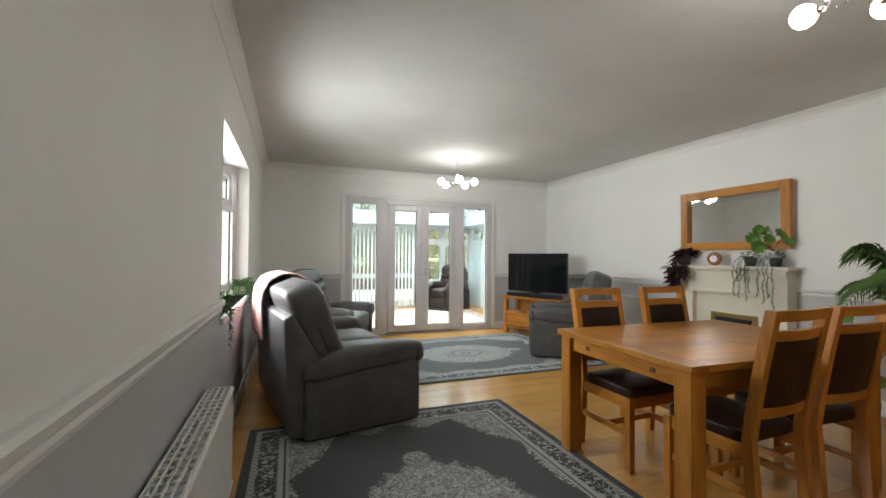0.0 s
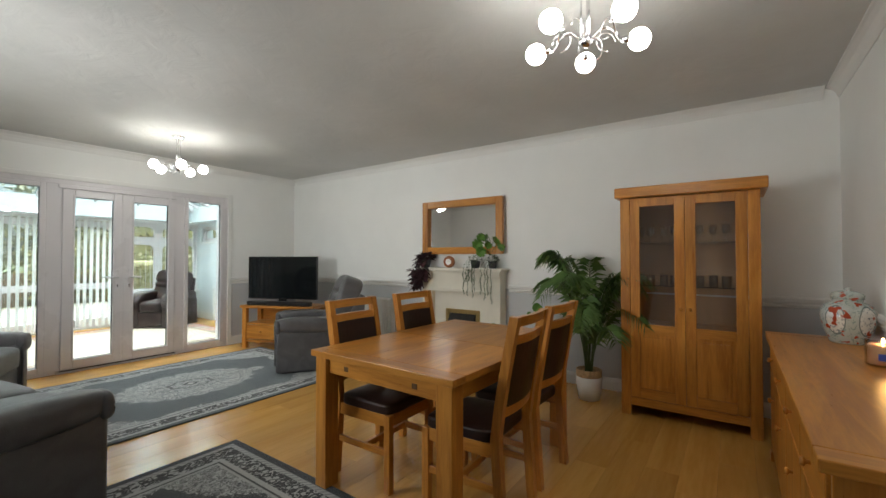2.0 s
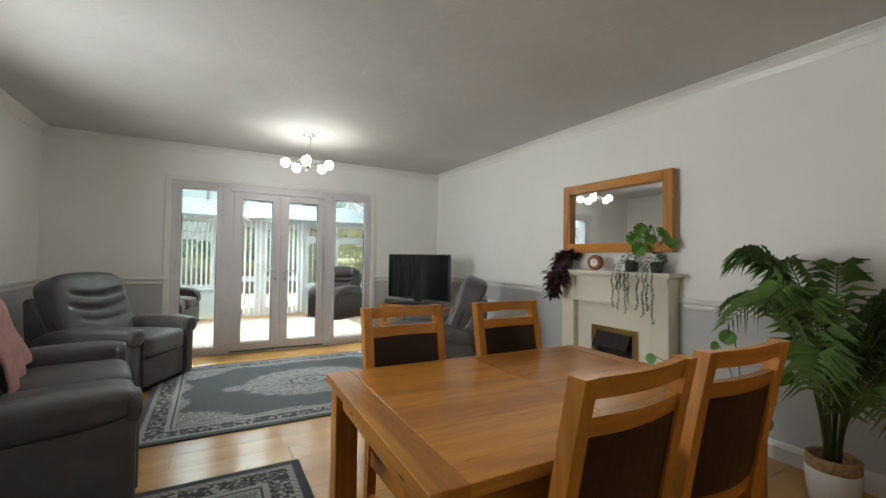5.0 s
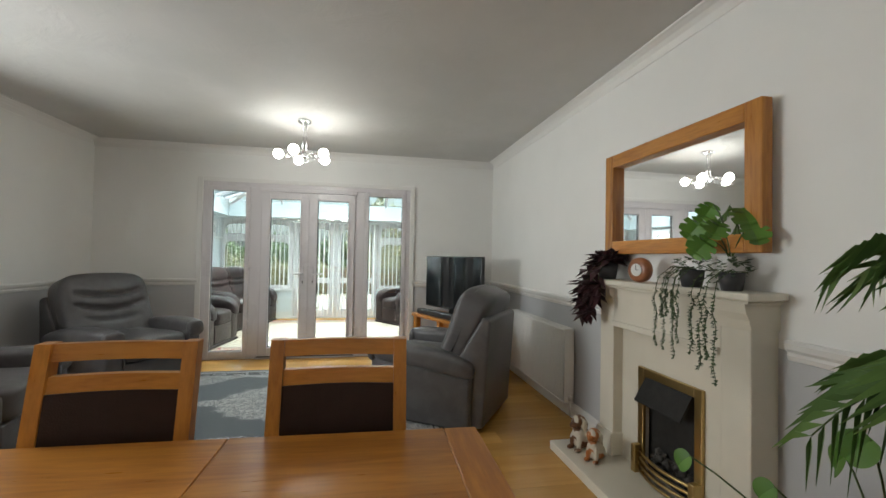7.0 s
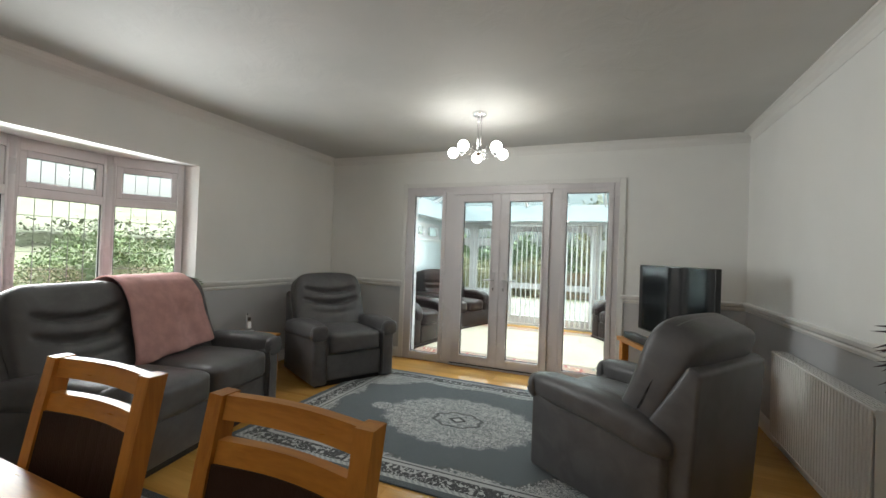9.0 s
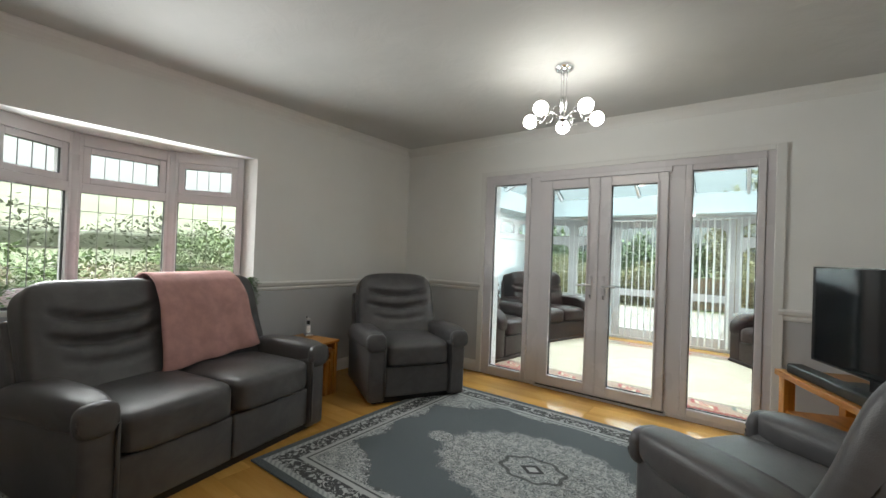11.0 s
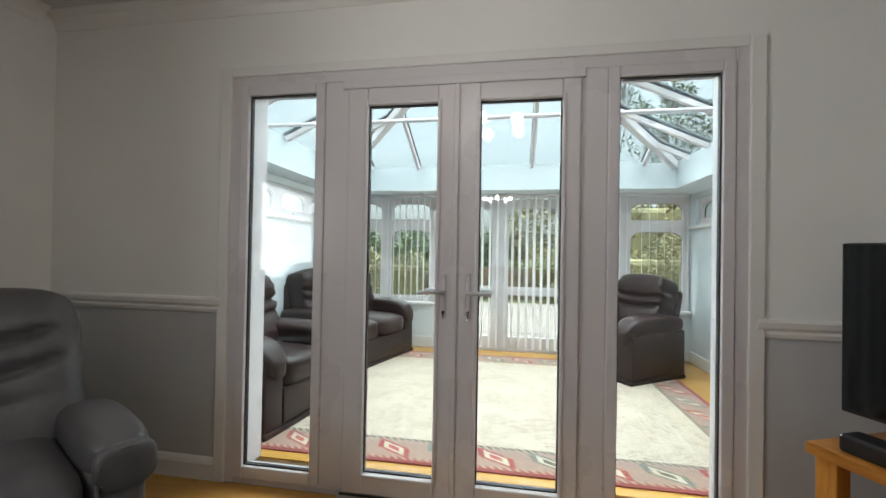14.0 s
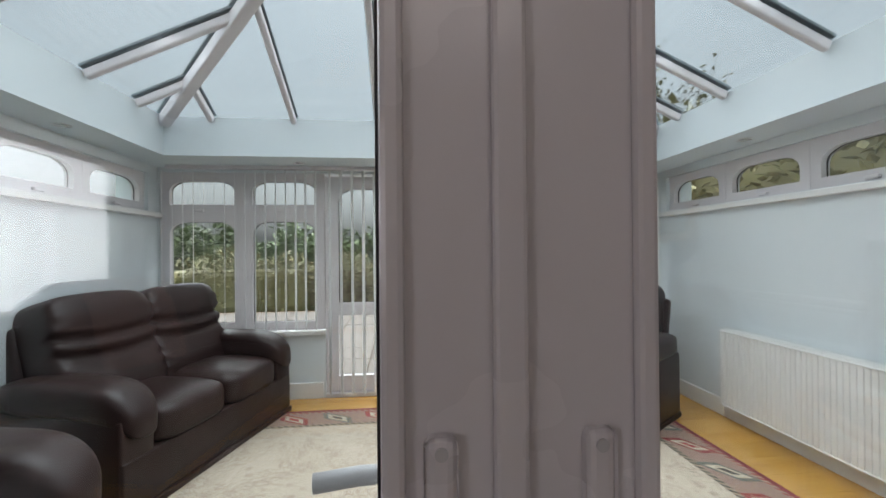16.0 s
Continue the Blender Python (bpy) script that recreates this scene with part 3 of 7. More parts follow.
archi = bm_new()
for x0, x1 in ((FR_X0 - 0.06, FR_X0 + 0.004), (FR_X1 - 0.004, FR_X1 + 0.06)):
    bx(archi, x0, x1, YF - 0.022, YF + 0.004, 0.0, FR_Z + 0.045, 0.006)
bx(archi, FR_X0 + 0.004, FR_X1 - 0.004, YF - 0.0215, YF + 0.004, FR_Z - 0.004, FR_Z + 0.045, 0.006)
part("architrave", archi, TRIM, fd, "white painted architrave")
upvc_frame("door_frame", FR_X0, FR_X1, 0.0, FR_Z, 0.06, YF - 0.012, YF + 0.07, fd, 0.035)
for x, hw_ in ((1.974, 0.069), (3.243, 0.062)):
    part("mullion", box(x - hw_, x + hw_, YF - 0.012, YF + 0.07, 0.035, FR_Z - 0.06, 0.006), UPVC, fd)
for x0, x1 in ((1.42, 1.905), (3.305, 3.84)):
    side = upvc_frame("side_panel", x0, x1, 0.035, FR_Z - 0.06, 0.05, YF - 0.022, YF + 0.05, fd, 0.065)
    glazed(side, x0 + 0.05, x1 - 0.05, 0.10, FR_Z - 0.11, YF + 0.01)
head = box(2.005, 3.205, YF - 0.028, YF + 0.06, 2.085, FR_Z - 0.06, 0.006)
part("door_head_rail", head, UPVC, fd)
part("threshold", box(2.005, 3.205, YF - 0.035, YF + 0.06, 0.0, 0.034, 0.005), HANDLE, fd, "grey aluminium threshold")
part("threshold_seal", box(2.03, 3.19, YF - 0.04, YF - 0.034, 0.024, 0.036, 0.002), GASKET, fd)
for side, x0, x1, hx, gx0, gx1 in ((-1, 2.04, 2.598, 2.549, 2.146, 2.508), (1, 2.604, 3.182, 2.669, 2.714, 3.10)):
    bm = bm_new()
    bx(bm, x0, gx0, YF - 0.035, YF + 0.03, 0.037, 2.08, 0.006)
    bx(bm, gx1, x1, YF - 0.035, YF + 0.03, 0.037, 2.08, 0.006)
    bx(bm, gx0, gx1, YF - 0.035, YF + 0.03, 0.037, 0.137, 0.006)
    bx(bm, gx0, gx1, YF - 0.035, YF + 0.03, 1.995, 2.08, 0.006)
    leaf = part("door_leaf", bm, UPVC, fd)
    glazed(leaf, gx0, gx1, 0.137, 1.995, YF)
    bead = frame_bm(gx0 - 0.016, gx1 + 0.016, 0.121, 2.011, 0.018, YF - 0.045, YF - 0.033, 0.005)
    part("glazing_bead", bead, UPVC, leaf)
    for ysgn in (-1, 1):
        yb = YF - 0.035 if ysgn < 0 else YF + 0.03
        plate = bm_new()
        bx(plate, hx - 0.0125, hx + 0.0125, min(yb, yb + ysgn * 0.009), max(yb, yb + ysgn * 0.009), 0.93, 1.155, 0.008, 3)
        pl = part("handle_plate", plate, UPVC, leaf, "white handle plate", smooth=False)
        y1 = yb + ysgn * 0.055
        d = side
        pts = [(hx, yb + ysgn * 0.005, 1.06), (hx, yb + ysgn * 0.035, 1.06), (hx + d * 0.008, yb + ysgn * 0.05, 1.062), (hx + d * 0.03, y1, 1.064), (hx + d * 0.07, y1, 1.063), (hx + d * 0.115, y1 - ysgn * 0.004, 1.06)]
        part("lever", tube(bm_new(), pts, 0.0095, 12), HANDLE, pl, "", True)
        k = bm_new()
        cone(k, (hx, yb + ysgn * 0.008, 0.966), (hx, yb + ysgn * 0.011, 0.966), 0.008)
        bx(k, hx - 0.0035, hx + 0.0035, min(yb + ysgn * 0.008, yb + ysgn * 0.011), max(yb + ysgn * 0.008, yb + ysgn * 0.011), 0.942, 0.966)
        part("keyhole", k, GASKET, pl)
        for zz in (1.143, 0.938):
            part("screw", cone(bm_new(), (hx, yb + ysgn * 0.008, zz), (hx, yb + ysgn * 0.0105, zz), 0.005), HANDLE, pl)
meet = bm_new()
bx(meet, 2.588, 2.614, YF - 0.046, YF - 0.036, 0.04, 2.078, 0.004)
part("meeting_bead", meet, UPVC, fd)
key_ring = bm_new()
tube(key_ring, [(2.669 + 0.012 * math.sin(a), YF - 0.056, 0.95 + 0.016 * math.cos(a)) for a in [i * math.pi / 8 for i in range(16)]], 0.0014, 6, True)
bx(key_ring, 2.667, 2.671, YF - 0.062, YF - 0.045, 0.958, 0.972, 0.001)
tagged(part("key", key_ring, CHROME, None, smooth=False), "small steel key with a ring, in the door lock", "key")


# ---------------------------------------------------------------- conservatory shell
CX0, CX1, CY0, CY1 = 0.47, 5.00, 7.28, 10.40
SOFF, EAVE, RIDGE = 2.02, 2.31, 3.20
IX0, IX1, IY1 = 0.77, 4.66, 9.93
structure("conservatory_floor", box(CX0 - 0.3, CX1 + 0.3, CY0, CY1 + 0.15, -0.12, -0.012), GAP, "honey oak plank floor of the conservatory", "floor")
HW0, HW1 = 1.64, 1.95


def side_wall(name, x, sgn, label):
    bm = bm_new()
    a, b = sorted((x, x + sgn * 0.25))
    bx(bm, a, b, CY0, CY1 + 0.15, 0, HW0)
    bx(bm, a, b, CY0, CY1 + 0.15, HW1, EAVE)
    bx(bm, a, b, CY0, 7.62, HW0, HW1)
    bx(bm, a, b, 10.27, CY1 + 0.15, HW0, HW1)
    w = structure(name, bm, CON_WALL, label, "wall")
    part("ledge", box(min(x - sgn * 0.05, x), max(x - sgn * 0.05, x), CY0 + 0.02, CY1 - 0.01, HW0 - 0.05, HW0 - 0.01, 0.006), TRIM, w, "white painted ledge under the high windows")
    part("skirting", box(min(x - sgn * 0.018, x), max(x - sgn * 0.018, x), CY0 + 0.02, CY1 - 0.02, 0, 0.13, 0.004), TRIM, w)
    return w


wW = side_wall("wall_conservatory_west", CX0, -1, "pale blue conservatory wall with high arched windows")
wE = side_wall("wall_conservatory_east", CX1, 1, "pale blue conservatory wall with high arched windows")


def arch_pts(x0, x1, z0, z1, rx, rz, n=8):
    """Inner outline, clockwise from the lower left, with rounded upper corners, and the matching marks on the outer corners."""
    pts = [(x0, z0, "bl")]
    for i in range(n + 1):
        a = math.pi - i * math.pi / 2 / n
        pts.append((x0 + rx + rx * math.cos(a), z1 - rz + rz * math.sin(a), ("tl", i / n)))
    for i in range(n + 1):
        a = math.pi / 2 - i * math.pi / 2 / n
        pts.append((x1 - rx + rx * math.cos(a), z1 - rz + rz * math.sin(a), ("tr", i / n)))
    pts.append((x1, z0, "br"))
    return pts


def arch_frame(bm, x0, x1, z0, z1, w, d0, d1, rx, rz, place):
    """A rectangular frame whose opening has rounded upper corners. place(u, d, z) gives the world point."""
    inner = arch_pts(x0 + w, x1 - w, z0 + w, z1 - w, rx, rz)
    outer = []
    for u, z, k in inner:
        if k == "bl":
            outer.append((x0, z0))
        elif k == "br":
            outer.append((x1, z0))
        else:
            side, f = k
            if side == "tl":
                outer.append((x0, z1 - (1 - min(1, 2 * f)) * (w + rz)) if f <= 0.5 else (x0 + (2 * f - 1) * (w + rx), z1))
            else:
                outer.append((x1 - (1 - min(1, 2 * f)) * (w + rx), z1) if f <= 0.5 else (x1, z1 - (2 * f - 1) * (w + rz)))
    n = len(inner)
    rings = []
    for d in (d0, d1):
        rings.append(([bm.verts.new(place(u, d, z)) for u, z, _ in inner], [bm.verts.new(place(u, d, z)) for u, z in outer]))
    for i in range(n):
        j = (i + 1) % n
        for (pi, po), flip in ((rings[0], False), (rings[1], True)):
            f = (pi[i], pi[j], po[j], po[i])
            bm.faces.new(f if not flip else tuple(reversed(f)))
        bm.faces.new((rings[0][0][j], rings[0][0][i], rings[1][0][i], rings[1][0][j]))
        bm.faces.new((rings[0][1][i], rings[0][1][j], rings[1][1][j], rings[1][1][i]))
    bmesh.ops.recalc_face_normals(bm, faces=bm.faces[:])
    return bm


def arch_pane(x0, x1, z0, z1, rx, rz, d, place):
    bm = bm_new()
    bm.faces.new([bm.verts.new(place(u, d, z)) for u, z, _ in arch_pts(x0, x1, z0, z1, rx, rz)])
    r = bmesh.ops.extrude_face_region(bm, geom=bm.faces[:])
    off = Vector(place(0, 0.004, 0)) - Vector(place(0, 0, 0))
    bmesh.ops.translate(bm, verts=[v for v in r["geom"] if isinstance(v, bmesh.types.BMVert)], vec=off)
    return bm


def arch_light(parent, x0, x1, z0, z1, w, place, rx=0.13, rz=0.10, handle=True):
    f = part("window_frame", arch_frame(bm_new(), x0, x1, z0, z1, w, -0.03, 0.03, rx, rz, place), UPVC, parent)
    g = bm_new()
    arch_frame(g, x0 + w - 0.008, x1 - w + 0.008, z0 + w - 0.008, z1 - w + 0.008, 0.012, 0.006, 0.014, rx, rz, place)
    part("gasket", g, GASKET, f)
    p = part("pane", arch_pane(x0 + w - 0.004, x1 - w + 0.004, z0 + w - 0.004, z1 - w + 0.004, rx, rz, 0.01, place), GLASS, f)
    p.visible_shadow = False
    if handle:
        h = bm_new()
        u = (x0 + x1) / 2
        a, b = Vector(place(u - 0.05, -0.03, z0 + 0.012)), Vector(place(u + 0.02, -0.055, z0 + 0.032))
        bx(h, min(a.x, b.x), max(a.x, b.x), min(a.y, b.y), max(a.y, b.y), a.z, b.z, 0.005)
        part("window_handle", h, UPVC, f)
    return f


def far_place(u, d, z):
    return (u, CY1 + 0.05 + d, z)


def west_place(u, d, z):
    return (CX0 - 0.06 - d, u, z)


def east_place(u, d, z):
    return (CX1 + 0.06 + d, u, z)


for n_, place in (("window_2", west_place), ("window_3", east_place)):
    w = tagged(new(n_), "row of small arched white windows high in the wall", "window", kind="structure")
    for i in range(4):
        a = 7.62 + i * 0.6625
        arch_light(w, a, a + 0.66, HW0, HW1, 0.065, place, 0.15, 0.09)

# far wall: dwarf walls, windows and double doors
far = bm_new()
for a, b in ((CX0, 1.86), (3.56, CX1)):
    bx(far, a, b, CY1, CY1 + 0.15, 0, 0.575)
bx(far, CX0, CX1, CY1, CY1 + 0.15, 1.985, EAVE)
bx(far, CX0, 0.475, CY1, CY1 + 0.15, 0.575, 1.985)
fw = structure("wall_conservatory_north", far, CON_WALL, "pale blue low wall under the conservatory windows", "wall")
for a, b in ((CX0, 1.84), (3.58, CX1)):
    part("ledge", box(a + 0.001, b + 0.03, CY1 - 0.05, CY1 - 0.001, 0.56, 0.60, 0.006), TRIM, fw, "white window board")
    part("skirting", box(a + 0.02, b - 0.0, CY1 - 0.018, CY1 - 0.001, 0, 0.14, 0.004), TRIM, fw)
w4 = tagged(new("window_4"), "white arched-top windows facing the garden", "window", kind="structure")
for a, b in ((0.48, 1.16), (1.16, 1.85), (3.58, 4.24), (4.24, 4.99)):
    arch_light(w4, a, b, 1.63, 1.985, 0.075, far_place, 0.15, 0.09)
    arch_light(w4, a, b, 0.60, 1.63, 0.075, far_place, 0.14, 0.10, False)
d2 = tagged(new("door_2"), "white double garden doors with arched glass, closed", "door", kind="structure")
for a, b, hx in ((1.86, 2.71, 2.66), (2.71, 3.57, 2.76)):
    leaf = arch_light(d2, a, b, 0.72, 1.96, 0.11, far_place, 0.14, 0.12, False)
    leaf.name = "door_leaf"
    low = bm_new()
    bx(low, a, a + 0.11, CY1 + 0.02, CY1 + 0.08, 0.04, 0.72, 0.004)
    bx(low, b - 0.11, b, CY1 + 0.02, CY1 + 0.08, 0.04, 0.72, 0.004)
    bx(low, a + 0.11, b - 0.11, CY1 + 0.02, CY1 + 0.08, 0.04, 0.18, 0.004)
    lw = part("lower_frame", low, UPVC, d2)
    p = part("pane", box(a + 0.11, b - 0.11, CY1 + 0.048, CY1 + 0.052, 0.18, 0.72), GLASS, lw)
    p.visible_shadow = False
    h = bm_new()
    bx(h, hx - 0.014, hx + 0.014, CY1 + 0.01, CY1 + 0.02, 0.90, 1.12, 0.004)
    bx(h, min(hx, hx + (0.1 if hx < 2.7 else -0.1)) , max(hx, hx + (0.1 if hx < 2.7 else -0.1)), CY1 - 0.03, CY1 - 0.015, 1.03, 1.048, 0.005)
    bx(h, hx - 0.008, hx + 0.008, CY1 - 0.02, CY1 + 0.012, 1.03, 1.048)
    part("door_handle", h, HANDLE, d2)
part("threshold", box(1.86, 3.57, CY1 - 0.02, CY1 + 0.09, 0.0, 0.038, 0.004), UPVC, d2)

# ring beam and soffit
ring = bm_new()
bx(ring, CX0, IX0, CY0, CY1, SOFF, EAVE)
bx(ring, IX1, CX1, CY0, CY1, SOFF, EAVE)
bx(ring, IX0, IX1, IY1, CY1, SOFF, EAVE)
rb = structure("ring_beam", ring, CON_BEAM, "pale blue boxed beam round the glass roof", "beam")
for x, y in ((0.62, 8.1), (0.62, 9.2), (4.83, 8.1), (4.83, 9.2), (1.7, 10.15), (3.7, 10.15)):
    sp = tagged(part("downlight", lathe(bm_new(), [(0.045, 0), (0.047, -0.004), (0.035, -0.006), (0.03, -0.003)], 20, (x, y)), CHROME, None, smooth=True), "small chrome downlight in the boxed beam, off", "light", "downlights")
    sp.location.z = SOFF
part("track", box(0.6, 4.9, CY1 - 0.14, CY1 - 0.08, SOFF - 0.03, SOFF - 0.001, 0.004), UPVC, rb, "white blind track")

# hipped glass roof
roof = tagged(new("roof"), "hipped glass conservatory roof with white glazing bars", "roof", kind="structure")
CXM, RY = (IX0 + IX1) / 2, 8.09
A, B = Vector((IX0, CY0, EAVE)), Vector((IX0, IY1, EAVE))
C, D = Vector((IX1, IY1, EAVE)), Vector((IX1, CY0, EAVE))
R0, R1 = Vector((CXM, CY0, RIDGE)), Vector((CXM, RY, RIDGE))


def slab(pts, mat, name):
    bm = bm_new()
    bm.faces.new([bm.verts.new(p) for p in pts])
    r = bmesh.ops.extrude_face_region(bm, geom=bm.faces[:])
    bmesh.ops.translate(bm, verts=[v for v in r["geom"] if isinstance(v, bmesh.types.BMVert)], vec=(0, 0, 0.012))
    bmesh.ops.recalc_face_normals(bm, faces=bm.faces[:])
    p = part(name, bm, mat, roof, "bluish roof glass")
    p.visible_shadow = False


def bar(p, q, w=0.05, h=0.07, name="glazing_bar"):
    p, q = Vector(p), Vector(q)
    t = (q - p).normalized()
    s = t.cross(Vector((0, 0, 1))).normalized()
    u = s.cross(t)
    L = (q - p).length
    m = Matrix.Translation(p) @ Matrix((s, t, u)).transposed().to_4x4()
    bm = bx(bm_new(), -w / 2, w / 2, 0, L, -h, 0.0, 0.012)
    part(name, bm, UPVC, roof, at=m)
    bm = bx(bm_new(), -w / 2 - 0.008, w / 2 + 0.008, 0, L, 0.013, 0.03, 0.004)
    part("capping", bm, paint_cap, roof, at=m)


paint_cap = paint("dark_bar_capping", (0.18, 0.22, 0.24), 0.5)
slab([A, B, R1, R0], ROOF_GLASS, "roof_pane")
slab([B, C, R1], ROOF_GLASS, "roof_pane")
slab([C, D, R0, R1], ROOF_GLASS, "roof_pane")
bar(B, R1, 0.075, 0.09, "hip_rafter")
bar(C, R1, 0.075, 0.09, "hip_rafter")
bar(R0, R1, 0.09, 0.12, "ridge")
bar(A + Vector((0, 0.03, 0)), R0 + Vector((0, 0.03, 0)))
bar(D + Vector((0, 0.03, 0)), R0 + Vector((0, 0.03, 0)))
for y in (7.85, 8.5, 9.15, 9.6):
    f = 1.0 if y <= RY else (IY1 - y) / (IY1 - RY)
    for e, s in ((IX0, 1), (IX1, -1)):
        bar((e, y, EAVE), (e + s * f * (CXM - IX0), y, EAVE + f * (RIDGE - EAVE)), 0.04, 0.055)
for x in (1.12, 1.72, 2.35, 3.08, 3.71, 4.31):
    f = 1 - abs(x - CXM) / (CXM - IX0)
    bar((x, IY1, EAVE), (x, IY1 - f * (IY1 - RY), EAVE + f * (RIDGE - EAVE)), 0.04, 0.055)
part("tie_bar", cone(bm_new(), (IX0, RY, EAVE - 0.03), (IX1, RY, EAVE - 0.03), 0.016, seg=14), UPVC, roof, "white tie rod", True)
gab = bm_new()
gab.faces.new([gab.verts.new(p) for p in ((IX0 - 0.5, CY0 + 0.0, EAVE), (IX1 + 0.5, CY0 + 0.0, EAVE), (IX1 + 0.5, CY0 + 0.0, 5.2), (IX0 - 0.5, CY0 + 0.0, 5.2))])
r = bmesh.ops.extrude_face_region(gab, geom=gab.faces[:])
bmesh.ops.translate(gab, verts=[v for v in r["geom"] if isinstance(v, bmesh.types.BMVert)], vec=(0, -0.2, 0))
bmesh.ops.recalc_face_normals(gab, faces=gab.faces[:])
structure("wall_house_upper", gab, WALL, "pale rendered house wall above the conservatory", "wall")
lin = bm_new()
bx(lin, CX0 - 0.25, FR_X0, CY0 + 0.001, CY0 + 0.012, 0, EAVE)
bx(lin, FR_X1, CX1 + 0.25, CY0 + 0.001, CY0 + 0.012, 0, EAVE)
bx(lin, FR_X0, FR_X1, CY0 + 0.001, CY0 + 0.012, FR_Z, EAVE)
structure("wall_conservatory_south", lin, CON_WALL, "pale blue wall on the house side of the conservatory", "wall")
rev = bm_new()
bx(rev, FR_X0 - 0.002, FR_X0 + 0.02, YF + 0.071, CY0 + 0.012, 0, FR_Z)
bx(rev, FR_X1 - 0.02, FR_X1 + 0.002, YF + 0.071, CY0 + 0.012, 0, FR_Z)
bx(rev, FR_X0 + 0.02, FR_X1 - 0.02, YF + 0.071, CY0 + 0.012, FR_Z - 0.02, FR_Z + 0.002)
part("reveal", rev, UPVC, fd, "white lining of the doorway")

# vertical blinds, each louvre a strip turned nearly edge-on
def blind(x0, x1, z0, z1, step, turn, label, group=""):
    b = thing("vertical_blind", pose(0, CY1 - 0.11, 0), label, "blind", group)
    n = int((x1 - x0) / step)
    me = mesh_of(box(-0.036, 0.036, -0.0008, 0.0008, z0, z1), "louvre", BLIND)
    for i in range(n + 1):
        o = new("louvre", me)
        o.parent = b
        o.matrix_basis = pose(x0 + i * (x1 - x0) / n, 0, 0, 0, 0, turn + random.uniform(-3, 3))
    return b


blind(0.56, 1.80, 0.62, SOFF - 0.03, 0.082, -66, "white vertical blind over the garden windows, louvres turned open", "blinds")
blind(1.92, 2.68, 0.06, SOFF - 0.03, 0.085, -68, "long white vertical blind over a garden door, louvres turned open", "blinds")
blind(2.78, 3.50, 0.06, SOFF - 0.03, 0.085, -68, "long white vertical blind over a garden door, louvres turned open", "blinds")
blind(3.64, 4.92, 0.62, SOFF - 0.03, 0.082, 72, "white vertical blind over the garden windows, louvres turned open", "blinds")

# ---------------------------------------------------------------- rugs
def rug(name, x0, x1, y0, y1, mat, label, thick=0.011, z=0.0):
    w, h = x1 - x0, y1 - y0
    bm = box(-w / 2, w / 2, -h / 2, h / 2, 0.0, thick, 0.004)
    ob = tagged(part(name, bm, mat, None), label, "rug")
    ob.matrix_basis = pose((x0 + x1) / 2, (y0 + y1) / 2, z)
    return ob


FIELD, DK, LT, PALE = (0.075, 0.098, 0.110), (0.010, 0.012, 0.014), (0.50, 0.515, 0.51), (0.56, 0.575, 0.57)
rug("floor_rug", 1.34, 4.10, 4.36, 6.43, rug_mat("grey_oriental_rug_a", 2.76, 2.07, FIELD, DK, LT, PALE), "slate grey oriental rug with pale oval medallion", 0.011)
rug("floor_rug", 0.32, 2.31, 0.75, 3.73, rug_mat("grey_oriental_rug_b", 1.99, 2.98, (0.032, 0.039, 0.046), DK, (0.46, 0.465, 0.455), LT), "dark grey oriental rug with floral border, under the sofa", 0.011)
rug("floor_rug", 0.92, 4.55, 7.36, 10.08, cream_rug_mat("cream_rug", 3.63, 2.72), "large cream rug with a red patterned border", 0.010)

# ---------------------------------------------------------------- upholstery
def creased(levels, depth, sag):
    """Pulled-in horizontal folds on the front of a back cushion."""
    def shape(u, v, w):
        d = 0.0
        for lv, amt, wide in levels:
            lim = lv + sag * (v * v - 0.35)
            edge = max(0.0, 1 - (abs(v) / wide) ** 2.5) ** 0.8
            d += amt * edge * math.exp(-(((w - lim) / 0.05) ** 2))
        bulge = 0.02 * math.cos(3.0 * w) * (1 - v * v)
        return ((-d * depth + bulge) if u > 0.2 else 0.0, 0, 0)
    return shape


